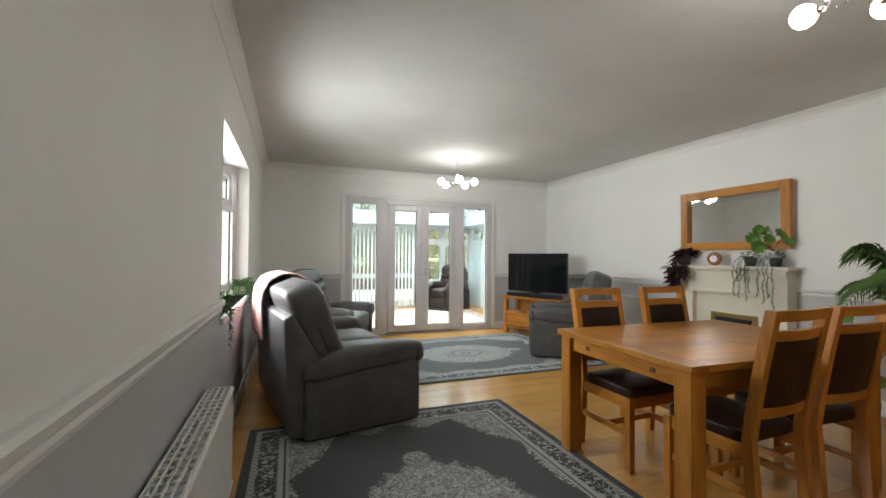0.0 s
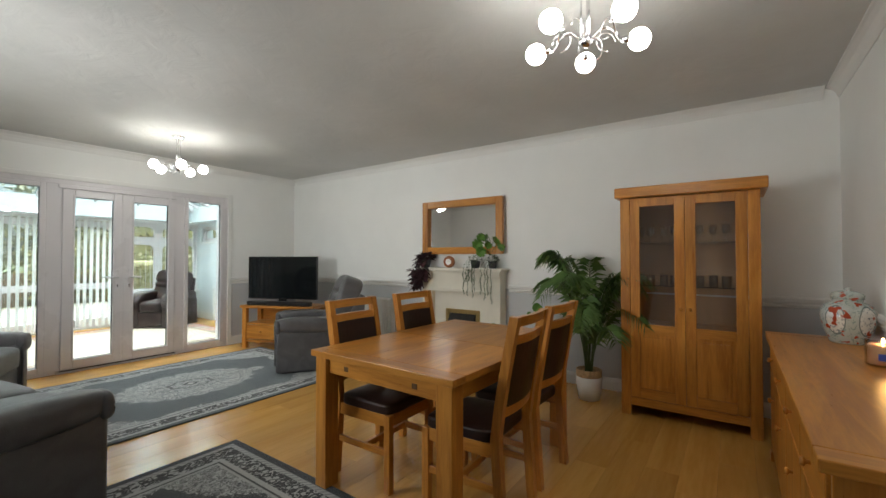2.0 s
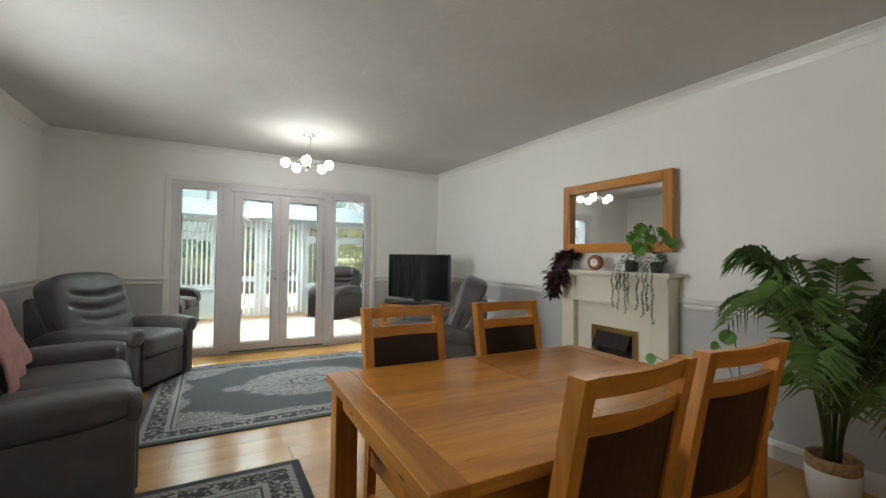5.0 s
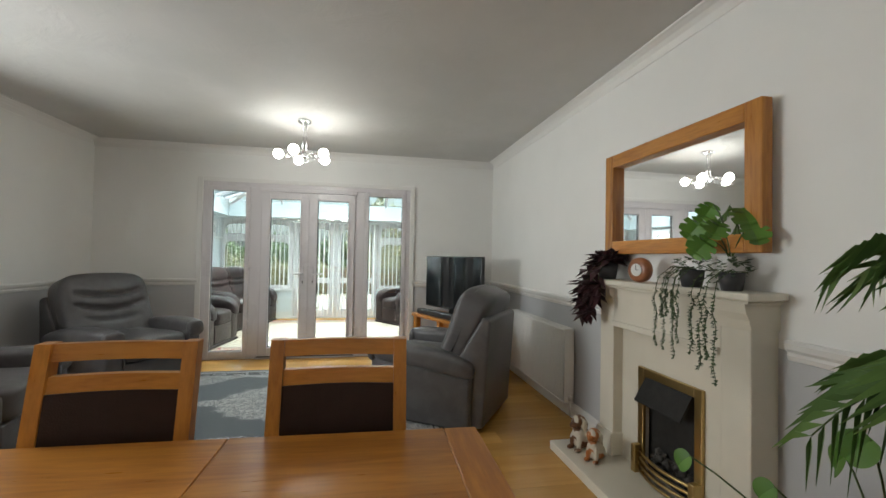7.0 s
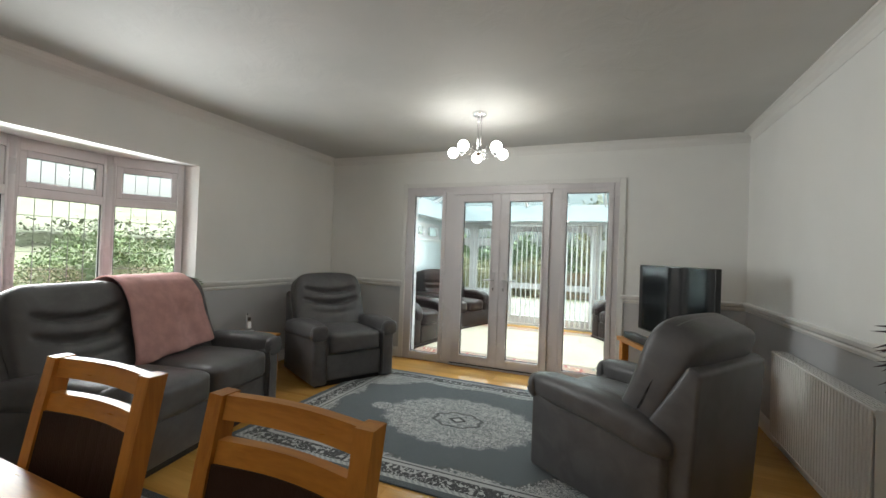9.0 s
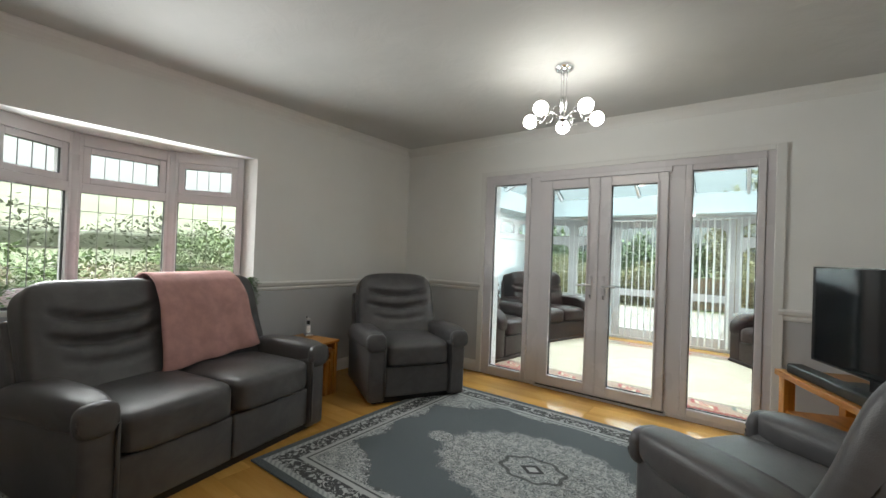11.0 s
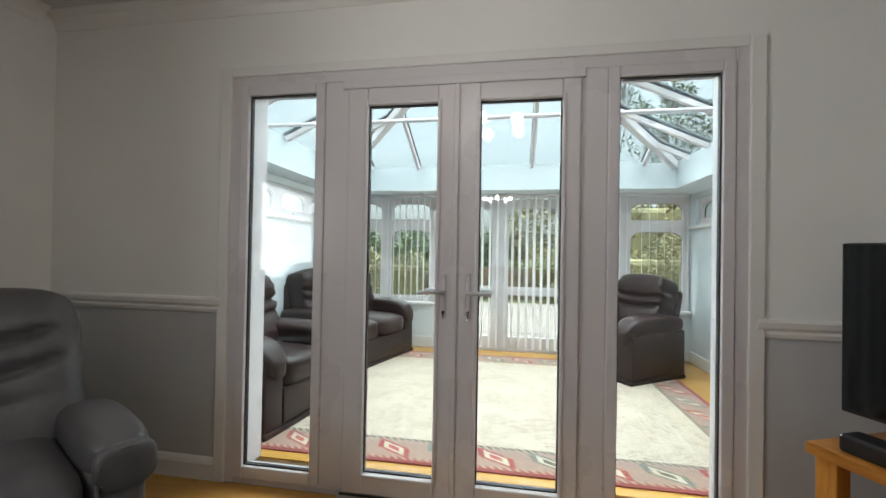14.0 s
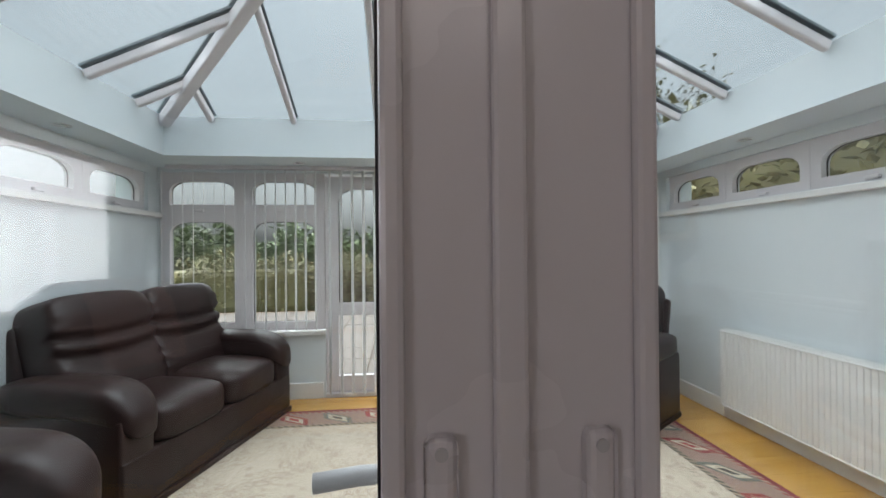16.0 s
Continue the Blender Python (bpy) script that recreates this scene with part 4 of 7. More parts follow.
def grey_recliner(name, at, W, seats, label, group, category):
    t = thing(name, at, label, category, group)
    M = GREY_LEATHER
    hw, arm = W / 2, 0.165
    iw = hw - arm
    part("base", box(-0.36, 0.34, -iw - 0.03, iw + 0.03, 0.05, 0.34, 0.02, 3), M, t, smooth=True)
    part("plinth", box(-0.33, 0.33, -iw - 0.1, iw + 0.1, 0.0, 0.05), BLACK, t, "black base rail")
    for s in (-1, 1):
        y0, y1 = sorted((s * iw, s * (hw - 0.015)))
        a = part("arm", box(-0.38, 0.385, y0, y1, 0.025, 0.52, 0.028, 3), M, t, smooth=True)
        c = s * (hw - 0.075)
        roll = bm_new()
        pillow(roll, (0.0, c, 0.535), (0.40, 0.1, 0.09), 3.4, 14, None, lambda u, v, w: (0, 0, 0.014 * u - 0.065 * max(0.0, -u) ** 1.6))
        part("arm_roll", roll, M, a, smooth=True)
        part("scroll_end", pillow(bm_new(), (0.372, c, 0.53), (0.034, 0.088, 0.078), 3.0, 10), M, a, smooth=True)
        pip = bm_new()
        pts = [(0.39, c + s * 0.0 + 0.078 * math.cos(q), 0.525 + 0.07 * math.sin(q)) for q in [math.radians(-35 + i * 250 / 16) if s > 0 else math.radians(215 - i * 250 / 16) for i in range(17)]]
        low = [(0.392, s * (iw + 0.012), z) for z in (0.50, 0.40, 0.25, 0.08)]
        pts = pts + low
        tube(pip, pts, 0.009, 8)
        part("piping", pip, M, a, smooth=True)
    per = 2 * iw / seats
    for i in range(seats):
        c = -iw + per * (i + 0.5)
        bm = pillow(bm_new(), (0.075, c, 0.415), (0.335, per / 2 - 0.002, 0.105), 7.0, 14, None, lambda u, v, w: (0, 0, 0.018 * (1 - u * u) * (1 - v * v) if w > 0 else 0))
        part("seat_cushion", bm, M, t, smooth=True)
        bw = (hw - 0.055) / 2 - 0.002 if seats > 1 else iw + 0.10
        tilt = Matrix.Rotation(radians(-23), 3, "Y")
        shape = creased([(0.40, 1.0, 0.80), (0.03, 0.95, 0.84), (-0.30, 0.25, 0.7)], 0.075, 0.26)

        def arched(u, v, w, shape=shape, single=seats == 1):
            x, y, z = shape(u, v, w)
            k = 0.03 * max(0.0, w) * v * v if single else 0.0
            return (x + (0.02 * math.sin(2.6 * (w - 0.3)) if u > 0 else 0), y - (0.015 * v * max(0.0, w) ** 2 if single else 0), z - k)
        bc = math.copysign(bw + 0.002, c) if seats > 1 else c
        bm = pillow(bm_new(), (-0.275, bc, 0.725), (0.118, bw, 0.36), 6.0, 34, tilt, arched)
        part("back_cushion", bm, M, t, smooth=True)
        front = box(0.335, 0.372, c - per / 2 + 0.004, c + per / 2 - 0.004, 0.06, 0.315, 0.014, 3)
        part("front_panel", front, M, t, smooth=True)
    sh = iw + 0.11 if seats == 1 else hw - 0.045
    shell = prism(bm_new(), [(-0.455, 0.05), (-0.50, 0.84), (-0.445, 0.87), (-0.315, 0.62), (-0.25, 0.50), (-0.25, 0.05)], -sh, sh, "y")
    bmesh.ops.bevel(shell, geom=shell.edges[:], offset=0.018, segments=3, affect="EDGES", profile=0.5)
    part("back_shell", shell, M, t, "flat upholstered back panel with raised sides", True)
    for o in t.children:
        o.matrix_basis = Matrix.Diagonal((1.12, 1, 1, 1)) @ o.matrix_basis
    return t


def brown_recliner(name, at, W, seats, label, group, category):
    t = thing(name, at, label, category, group)
    M = BROWN_LEATHER
    hw, arm = W / 2, 0.19
    iw = hw - arm
    part("base", box(-0.36, 0.34, -iw - 0.02, iw + 0.02, 0.04, 0.30, 0.015, 3), M, t, smooth=True)
    part("plinth", box(-0.40, 0.405, -hw - 0.005, hw + 0.005, 0.0, 0.045, 0.012), M, t, "raised welt along the base")
    for s in (-1, 1):
        y0, y1 = sorted((s * iw, s * hw))
        a = part("arm", box(-0.39, 0.39, y0, y1, 0.04, 0.50, 0.02, 3), M, t, smooth=True)
        pad = bm_new()
        pillow(pad, (0.01, s * (hw - 0.105), 0.555), (0.425, 0.128, 0.095), 3.4, 20, None, lambda u, v, w: (0.0, 0, -0.10 * max(0.0, u) ** 5 + 0.015 * (1 - u * u) + (0.03 * max(0.0, u) ** 3 * -1 if w < 0 else 0)))
        part("arm_pad", pad, M, a, smooth=True)
    per = 2 * iw / seats
    for i in range(seats):
        c = -iw + per * (i + 0.5)
        part("seat_cushion", pillow(bm_new(), (0.09, c, 0.39), (0.34, per / 2 - 0.003, 0.11), 5.0, 14, None, lambda u, v, w: (0, 0, 0.02 * (1 - u * u) * (1 - v * v) if w > 0 else 0)), M, t, smooth=True)
        if seats == 1:
            part("front_panel", box(0.335, 0.392, c - per / 2 + 0.002, c + per / 2 - 0.002, 0.05, 0.30, 0.012, 3), M, t, smooth=True)
        tilt = Matrix.Rotation(radians(-16), 3, "Y")
        bw = per / 2 + (0.055 if seats > 1 else 0.09)
        cc = c * (1.105 if seats > 1 else 1.0)

        def puffed(u, v, w):
            """Head roll, narrow middle roll and lumbar swell, gathered at the sides."""
            e = max(0.0, abs(v) - 0.74) / 0.26
            sag = 0.10 * (v * v - 0.4)
            dip = sum(a * math.exp(-(((w - lv - sag) / 0.055) ** 2)) for lv, a in ((0.30, 0.045), (0.02, 0.04)))
            swell = 0.03 * math.exp(-(((w - 0.62) / 0.3) ** 2)) + 0.02 * math.exp(-(((w - 0.14) / 0.12) ** 2)) + 0.03 * math.exp(-(((w + 0.5) / 0.35) ** 2))
            front = max(0.0, min(1.0, (u + 0.1) / 0.4))
            return (front * (swell - dip) + 0.010 * math.sin(30 * w) * e * front, -0.012 * v * e, 0.02 * max(0.0, w) * (1 - v * v))

        part("back_cushion", pillow(bm_new(), (-0.265, cc, 0.685), (0.15, bw, 0.345), 7.0, 34, tilt, puffed), M, t, smooth=True)
    if seats > 1:
        part("front_panel", box(0.335, 0.395, -hw + 0.006, hw - 0.006, 0.045, 0.30, 0.014, 3), M, t, smooth=True)
    part("back_shell", box(-0.05, 0.05, -hw + 0.09, hw - 0.09, -0.42, 0.37, 0.03, 3), M, t, smooth=True, at=pose(-0.37, 0, 0.53, 0, -13, 0))
    return t


grey_recliner("sofa", pose(0.95, 4.16, 0.0, 0, 0, 11), 1.52, 2, "grey leather two-seat sofa with scroll arms, pink throw over it", "grey leather suite", "sofa")
grey_recliner("armchair", pose(1.065, 6.03, 0.0, 0, 0, -29), 0.93, 1, "grey leather recliner armchair with scroll arms, in the corner", "grey leather suite", "armchair")
grey_recliner("armchair", pose(3.97, 5.03, 0.0, 0, 0, 146), 0.86, 1, "grey leather recliner armchair with scroll arms, by the radiator", "grey leather suite", "armchair")
brown_recliner("sofa", pose(1.045, 9.54, 0.0, 0, 0, -16), 1.46, 2, "dark brown leather two-seat sofa with pillow arms", "brown leather suite", "sofa")
brown_recliner("armchair", pose(0.98, 7.92, 0.0, 0, 0, -8), 0.88, 1, "dark brown leather armchair beside the doorway", "brown leather suite", "armchair")
brown_recliner("armchair", pose(4.10, 9.73, 0.0, 0, 0, 215), 0.81, 1, "dark brown leather armchair by the garden windows", "brown leather suite", "armchair")

# ---------------------------------------------------------------- dining table and chairs
TX0, TX1, TY0, TY1, TZ = -0.745, 0.68, -0.5, 0.5, 0.78
tab = thing("dining_table", pose(2.975, 2.285, 0, 0, 0, -1.5), "honey oak extending dining table with square legs", "table")
for i in range(2):
    a, b = (TX0 + 0.10, (TX0 + TX1) / 2) if i == 0 else ((TX0 + TX1) / 2, TX1 - 0.10)
    part("tabletop_leaf", box(a + 0.0008, b - 0.0008, TY0, TY1, TZ - 0.035, TZ, 0.003), OAK, tab)
for a, b in ((TX0, TX0 + 0.10), (TX1 - 0.10, TX1)):
    part("breadboard_end", box(a, b, TY0, TY1, TZ - 0.035, TZ, 0.003), OAK_Y, tab)
for x in (TX0 + 0.02, TX1 - 0.11):
    for y in (TY0 + 0.02, TY1 - 0.11):
        part("leg", box(x, x + 0.09, y, y + 0.09, 0.011 if x < 0 else 0.0, TZ - 0.035, 0.004), OAK_Z, tab)
for y in (TY0 + 0.045, TY1 - 0.07):
    part("apron", box(TX0 + 0.11, TX1 - 0.11, y, y + 0.025, TZ - 0.125, TZ - 0.035, 0.002), OAK, tab)
for x in (TX0 + 0.045, TX1 - 0.07):
    ap = part("apron", box(x, x + 0.025, TY0 + 0.11, TY1 - 0.11, TZ - 0.125, TZ - 0.035, 0.002), OAK_Y, tab)
    for y in (TY0 + 0.24, TY1 - 0.27):
        part("slot", box(x - 0.004 if x < 0 else x + 0.02, x + 0.005 if x < 0 else x + 0.029, y, y + 0.03, TZ - 0.095, TZ - 0.07), GAP, ap, "dark drawbar slot")


def dining_chair(at):
    """Faces +y in its own frame; the back leans towards -y."""
    t = thing("dining_chair", at, "honey oak dining chair with dark leather seat and back pad", "chair", "chairs round the table")
    W, D, SH, TOP = 0.415, 0.42, 0.45, 1.035
    for x in (-W / 2, W / 2 - 0.04):
        part("leg", box(x, x + 0.04, D - 0.04, D, 0, SH - 0.02, 0.003), OAK_Z, t)
        y = lambda z: -0.02 - 0.10 * ((z - SH) / (TOP - SH)) ** 1.2 if z > SH else -0.02 - 0.03 * (1 - z / SH)
        bm = bm_new()
        zs = [0, 0.22, SH, 0.6, 0.75, 0.9, TOP]
        rings = [[bm.verts.new((x + dx, y(z) + dy, z)) for dx, dy in ((0, 0), (0.04, 0), (0.04, 0.045), (0, 0.045))] for z in zs]
        for a, b in zip(rings, rings[1:]):
            for k in range(4):
                bm.faces.new((a[k], a[(k + 1) % 4], b[(k + 1) % 4], b[k]))
        bm.faces.new(list(reversed(rings[0])))
        bm.faces.new(rings[-1])
        part("back_post", bm, OAK_Z, t)
        part("side_rail", box(x + 0.008, x + 0.032, 0.02, D - 0.04, SH - 0.085, SH - 0.02, 0.002), OAK_Y, t)
        part("stretcher", box(x + 0.010, x + 0.030, 0.005, D - 0.04, 0.20, 0.235, 0.002), OAK_Y, t)
    part("front_rail", box(-W / 2 + 0.04, W / 2 - 0.04, D - 0.032, D - 0.008, SH - 0.085, SH - 0.02, 0.002), OAK, t)
    part("cross_stretcher", box(-W / 2 + 0.03, W / 2 - 0.03, 0.2, 0.22, 0.2, 0.235, 0.002), OAK, t)
    part("seat_pad", pillow(bm_new(), (0, 0.215, SH + 0.005), (W / 2 - 0.006, 0.20, 0.034), 8.0, 10, None, lambda u, v, w: (0, 0, 0.014 * (1 - u * u) * (1 - v * v) if w > 0 else 0)), SEAT_LEATHER, t, "dark brown leather seat pad", True)

    def rail(name, z0, z1, mat, bow=0.018, th=0.024, smooth=False):
        bm = bm_new()
        n = 8
        cols = []
        for i in range(n + 1):
            u = i / n
            x = -W / 2 + 0.04 + (W - 0.08) * u
            b = bow * math.sin(math.pi * u)
            cols.append([bm.verts.new((x, y(z) + 0.010 - b + dy, z)) for z, dy in ((z0, 0), (z0, th), (z1, th), (z1, 0))])
        for a, c in zip(cols, cols[1:]):
            for k in range(4):
                bm.faces.new((a[k], c[k], c[(k + 1) % 4], a[(k + 1) % 4]))
        bm.faces.new(cols[0])
        bm.faces.new(list(reversed(cols[-1])))
        bmesh.ops.recalc_face_normals(bm, faces=bm.faces[:])
        return part(name, bm, mat, t, "dark brown leather back pad" if mat is SEAT_LEATHER else "", smooth)

    rail("top_rail", TOP - 0.05, TOP - 0.002, OAK)
    rail("slot_rail", TOP - 0.135, TOP - 0.09, OAK)
    rail("lower_rail", SH + 0.10, SH + 0.15, OAK)
    rail("back_pad", SH + 0.15, TOP - 0.135, SEAT_LEATHER, 0.022, 0.03)
    return t


ch = dining_chair(pose(2.665, 1.74, 0.0, 0, 0, 2))
copy_thing(ch, pose(3.165, 1.75, 0.0, 0, 0, -2))
copy_thing(ch, pose(2.632, 2.795, 0.0, 0, 0, 181))
copy_thing(ch, pose(3.25, 2.79, 0.0, 0, 0, 179))


# ---------------------------------------------------------------- ceiling lamps
def chandelier(x, y, first, label):
    """A chrome ceiling rose, three rods, looping arms and five glowing opal globes."""
    t = thing("ceiling_lamp", pose(x, y, 0), label, "ceiling light", "ceiling lamps")
    zc, r = 2.272, 0.235
    part("ceiling_rose", lathe(bm_new(), [(0.062, H), (0.066, H - 0.006), (0.064, H - 0.022), (0.05, H - 0.032), (0.012, H - 0.034)], 28), CHROME, t, smooth=True)
    for k in range(3):
        a = 2 * math.pi * k / 3
        part("rod", cone(bm_new(), (0.02 * math.cos(a), 0.02 * math.sin(a), 2.27), (0.02 * math.cos(a), 0.02 * math.sin(a), H - 0.03), 0.004, seg=8), CHROME, t, smooth=True)
    part("hub", lathe(bm_new(), [(0.008, 2.235), (0.026, 2.25), (0.03, 2.265), (0.026, 2.28), (0.008, 2.29)], 18), CHROME, t, smooth=True)
    for k in range(5):
        a = radians(first + 72 * k)
        c, s = math.cos(a), math.sin(a)
        pts = []
        for i in range(15):
            f = i / 14
            rr = 0.02 + (r - 0.085) * f
            sw = 0.07 * math.sin(f * math.pi) * (1 if k % 2 else -1)
            pts.append((rr * c - sw * s, rr * s + sw * c, 2.26 + 0.035 * math.sin(f * math.pi * 2) + (zc - 2.26) * f))
        arm = part("arm", tube(bm_new(), pts, 0.0036, 8), CHROME, t, smooth=True)
        cx, cy = 0.10 * c - 0.03 * s, 0.10 * s + 0.03 * c
        part("scroll", tube(bm_new(), [(cx + 0.042 * math.cos(q) * c, cy + 0.042 * math.cos(q) * s, 2.275 + 0.042 * math.sin(q)) for q in [math.radians(i * 20) for i in range(15)]], 0.0023, 6), CHROME, arm, smooth=True)
        end = Vector(pts[-1])
        cap = cone(bm_new(), end - 0.012 * Vector((c, s, 0)), end + 0.03 * Vector((c, s, 0)), 0.012, 0.018, 14)
        part("lamp_holder", cap, CHROME, arm, smooth=True)
        g = bm_new()
        bmesh.ops.create_uvsphere(g, u_segments=24, v_segments=14, radius=0.0475, matrix=Matrix.Translation((r * c, r * s, zc)))
        part("globe", g, GLOBE, arm, "glowing opal glass globe", True)
    return t


chandelier(2.71, 5.72, 111, "chrome five-arm ceiling lamp with lit opal globes over the rug")
chandelier(2.58, 1.34, 17, "chrome five-arm ceiling lamp with lit opal globes over the table")

structure("ground", box(-80, 80, -60, 120, -0.5, -0.16), grass_mat(), "damp lawn around the house", "ground")

# ---------------------------------------------------------------- fireplace wall
fp = thing("fireplace", pose(0, 0, 0), "cream marble fireplace surround with brass-trimmed gas fire", "fireplace")
XW = X1 - 0.001
FY0, FY1 = 2.97, 4.08
part("hearth", box(4.60, XW, 2.86, 4.20, 0.0, 0.058, 0.006), STONE, fp, "cream marble hearth slab")
for a, b in ((FY0, FY0 + 0.15), (FY1 - 0.15, FY1)):
    part("pilaster", box(4.90, XW, a, b, 0.058, 1.05, 0.006), STONE, fp)
    part("plinth_block", box(4.885, XW, a - 0.01, b + 0.01, 0.058, 0.20, 0.006), STONE, fp)
    part("corbel", prism(bm_new(), [(4.86, 1.13), (XW, 1.13), (XW, 1.02), (4.894, 1.02), (4.885, 1.06), (4.868, 1.09)], a - 0.006, b + 0.006, "y"), STONE, fp)
part("frieze", box(4.90, XW, FY0 + 0.15, FY1 - 0.15, 0.90, 1.13, 0.004), STONE, fp)
part("frieze_moulding", box(4.882, 4.90, FY0 + 0.15, FY1 - 0.15, 0.885, 0.92, 0.006), STONE, fp)
OY0, OY1, OZ = 3.30, 3.72, 0.645
for a in ((FY0 + 0.15, OY0, 0.058, 0.90), (OY1, FY1 - 0.15, 0.058, 0.90), (OY0, OY1, OZ, 0.90)):
    part("back_panel", box(4.965, XW, *a), STONE, fp, "cream marble back panel")
part("mantel_shelf", box(4.835, XW, 2.925, 4.13, 1.145, 1.178, 0.008, 3), STONE, fp, "cream marble mantel shelf")
part("shelf_moulding", box(4.86, XW, 2.95, 4.10, 1.128, 1.146, 0.007), STONE, fp)
SOOT = paint("matt_black_iron", (0.015, 0.014, 0.013), 0.75, 0.3, 20.0, 0.4)
COAL = paint("grey_coal", (0.06, 0.055, 0.05), 0.9, 0.5, 30.0, 0.5)
trim = bm_new()
bx(trim, 4.945, 4.966, OY0 - 0.03, OY0 + 0.02, 0.058, OZ + 0.03, 0.005)
bx(trim, 4.945, 4.966, OY1 - 0.02, OY1 + 0.03, 0.058, OZ + 0.03, 0.005)
bx(trim, 4.9455, 4.966, OY0 + 0.02, OY1 - 0.02, OZ - 0.02, OZ + 0.03, 0.005)
part("brass_trim", trim, BRASS, fp, "antique brass fire trim")
part("firebox", box(5.0, XW + 0.25, OY0, OY1, 0.06, OZ), SOOT, fp, "black firebox")
hood = prism(bm_new(), [(4.965, 0.635), (4.955, 0.635), (4.875, 0.50), (4.88, 0.492), (4.965, 0.62)], OY0 + 0.035, OY1 - 0.035, "y")
part("hood", hood, SOOT, fp, "matt black angled hood")
fret = bm_new()
for i in range(4):
    z = 0.075 + 0.037 * i
    tube(fret, [(4.94 - 0.045 * math.sin(math.pi * k / 12), OY0 - 0.005 + (OY1 - OY0 + 0.01) * k / 12, z) for k in range(13)], 0.009, 8)
bx(fret, 4.90, 4.95, OY0 - 0.03, OY0 + 0.01, 0.06, 0.22, 0.006)
bx(fret, 4.90, 4.95, OY1 - 0.01, OY1 + 0.03, 0.06, 0.22, 0.006)
part("fret", fret, BRASS, fp, "curved brass fret across the grate", True)
for i in range(46):
    m = Matrix.Translation((4.985 + random.uniform(-0.03, 0.03), random.uniform(OY0 + 0.04, OY1 - 0.04), 0.13 + random.uniform(0, 0.09))) @ Euler((random.random() * 6, random.random() * 6, 0)).to_matrix().to_4x4()
    coal = bm_new()
    bmesh.ops.create_icosphere(coal, subdivisions=1, radius=random.uniform(0.018, 0.03), matrix=m)
    part("coal", coal, COAL, fp)

# wall mirror
mir = thing("wall_mirror", pose(0, 0, 0), "landscape mirror in a thick honey oak frame", "mirror")
MY0, MY1, MZ0, MZ1, MW = 2.975, 4.128, 1.345, 2.012, 0.085
for nm, a in (("frame_side", (MY0, MY0 + MW, MZ0, MZ1)), ("frame_side", (MY1 - MW, MY1, MZ0, MZ1))):
    part(nm, box(4.955, 5.012, *a, 0.006), OAK_Z, mir)
for z in (MZ0, MZ1 - MW):
    part("frame_rail", box(4.9555, 5.0115, MY0 + MW, MY1 - MW, z, z + MW, 0.006), OAK_Y, mir)
part("backing", box(5.0105, XW, MY0 + 0.05, MY1 - 0.05, MZ0 + 0.05, MZ1 - 0.05), OAK, mir)
part("mirror_glass", box(5.0, 5.0105, MY0 + MW - 0.01, MY1 - MW + 0.01, MZ0 + MW - 0.01, MZ1 - MW + 0.01), MIRROR, mir, "clear mirror glass")

# clock
ck = thing("mantel_clock", pose(4.885, 3.655, 1.178, 0, 0, 12), "round wooden mantel clock with a white dial", "clock")
CKW = wood("cherry_wood", (0.25, 0.085, 0.035), (0.40, 0.17, 0.07), 0.3, 1)
body = bm_new()
lathe(body, [(0.05, -0.03), (0.068, -0.022), (0.072, 0.0), (0.068, 0.022), (0.05, 0.03)], 32)
part("case", body, CKW, ck, smooth=True, at=pose(0, 0, 0.072, 0, 90, 0))
part("dial", cone(bm_new(), (-0.034, 0, 0.072), (-0.029, 0, 0.072), 0.036, seg=28), TRIM, ck, "white dial")
hnd = bm_new()
bx(hnd, -0.036, -0.0345, -0.0015, 0.0015, 0.072, 0.10)
bx(hnd, -0.036, -0.0345, -0.018, 0.0, 0.071, 0.074)
part("clock_hand", hnd, BLACK, ck)

# ---------------------------------------------------------------- plants
def leaf(bm, base, along, up, length, width, fold=0.25, droop=0.0):
    """A folded pointed leaf of four faces."""
    a = Vector(along).normalized()
    s = a.cross(Vector(up))
    s = s.normalized() if s.length > 1e-4 else Vector((1, 0, 0))
    n = s.cross(a)
    b = Vector(base)
    mid, tip = b + a * length * 0.45 - n * fold * width * 0.5 - Vector((0, 0, droop * 0.3)), b + a * length - Vector((0, 0, droop))
    l, r = b + a * length * 0.4 + s * width / 2, b + a * length * 0.4 - s * width / 2
    v = [bm.verts.new(p) for p in (b, l, tip, mid, r)]
    bm.faces.new((v[0], v[1], v[2], v[3]))
    bm.faces.new((v[0], v[3], v[2], v[4]))


def rnd_dir(zlo=-0.2, zhi=1.0):
    a, z = random.uniform(0, 2 * math.pi), random.uniform(zlo, zhi)
    return Vector((math.cos(a), math.sin(a), z)).normalized()


PALM = leaf_mat("palm_leaf", (0.06, 0.125, 0.035), (0.16, 0.28, 0.075))
STEM = paint("green_stem", (0.06, 0.10, 0.025), 0.5, 0.2, 20.0)
DARKLEAF = leaf_mat("dark_red_leaf", (0.018, 0.012, 0.014), (0.085, 0.028, 0.035))
GREENLEAF = leaf_mat("green_leaf", (0.055, 0.15, 0.018), (0.15, 0.32, 0.045))
FERN = leaf_mat("fern_leaf", (0.04, 0.10, 0.025), (0.13, 0.25, 0.065))
PEARL = leaf_mat("trailing_leaf", (0.045, 0.08, 0.035), (0.13, 0.19, 0.10))
POT_W = paint("white_glazed_pot", (0.78, 0.77, 0.75), 0.25, 0.02)
POT_D = paint("dark_pot", (0.05, 0.05, 0.055), 0.5, 0.1)
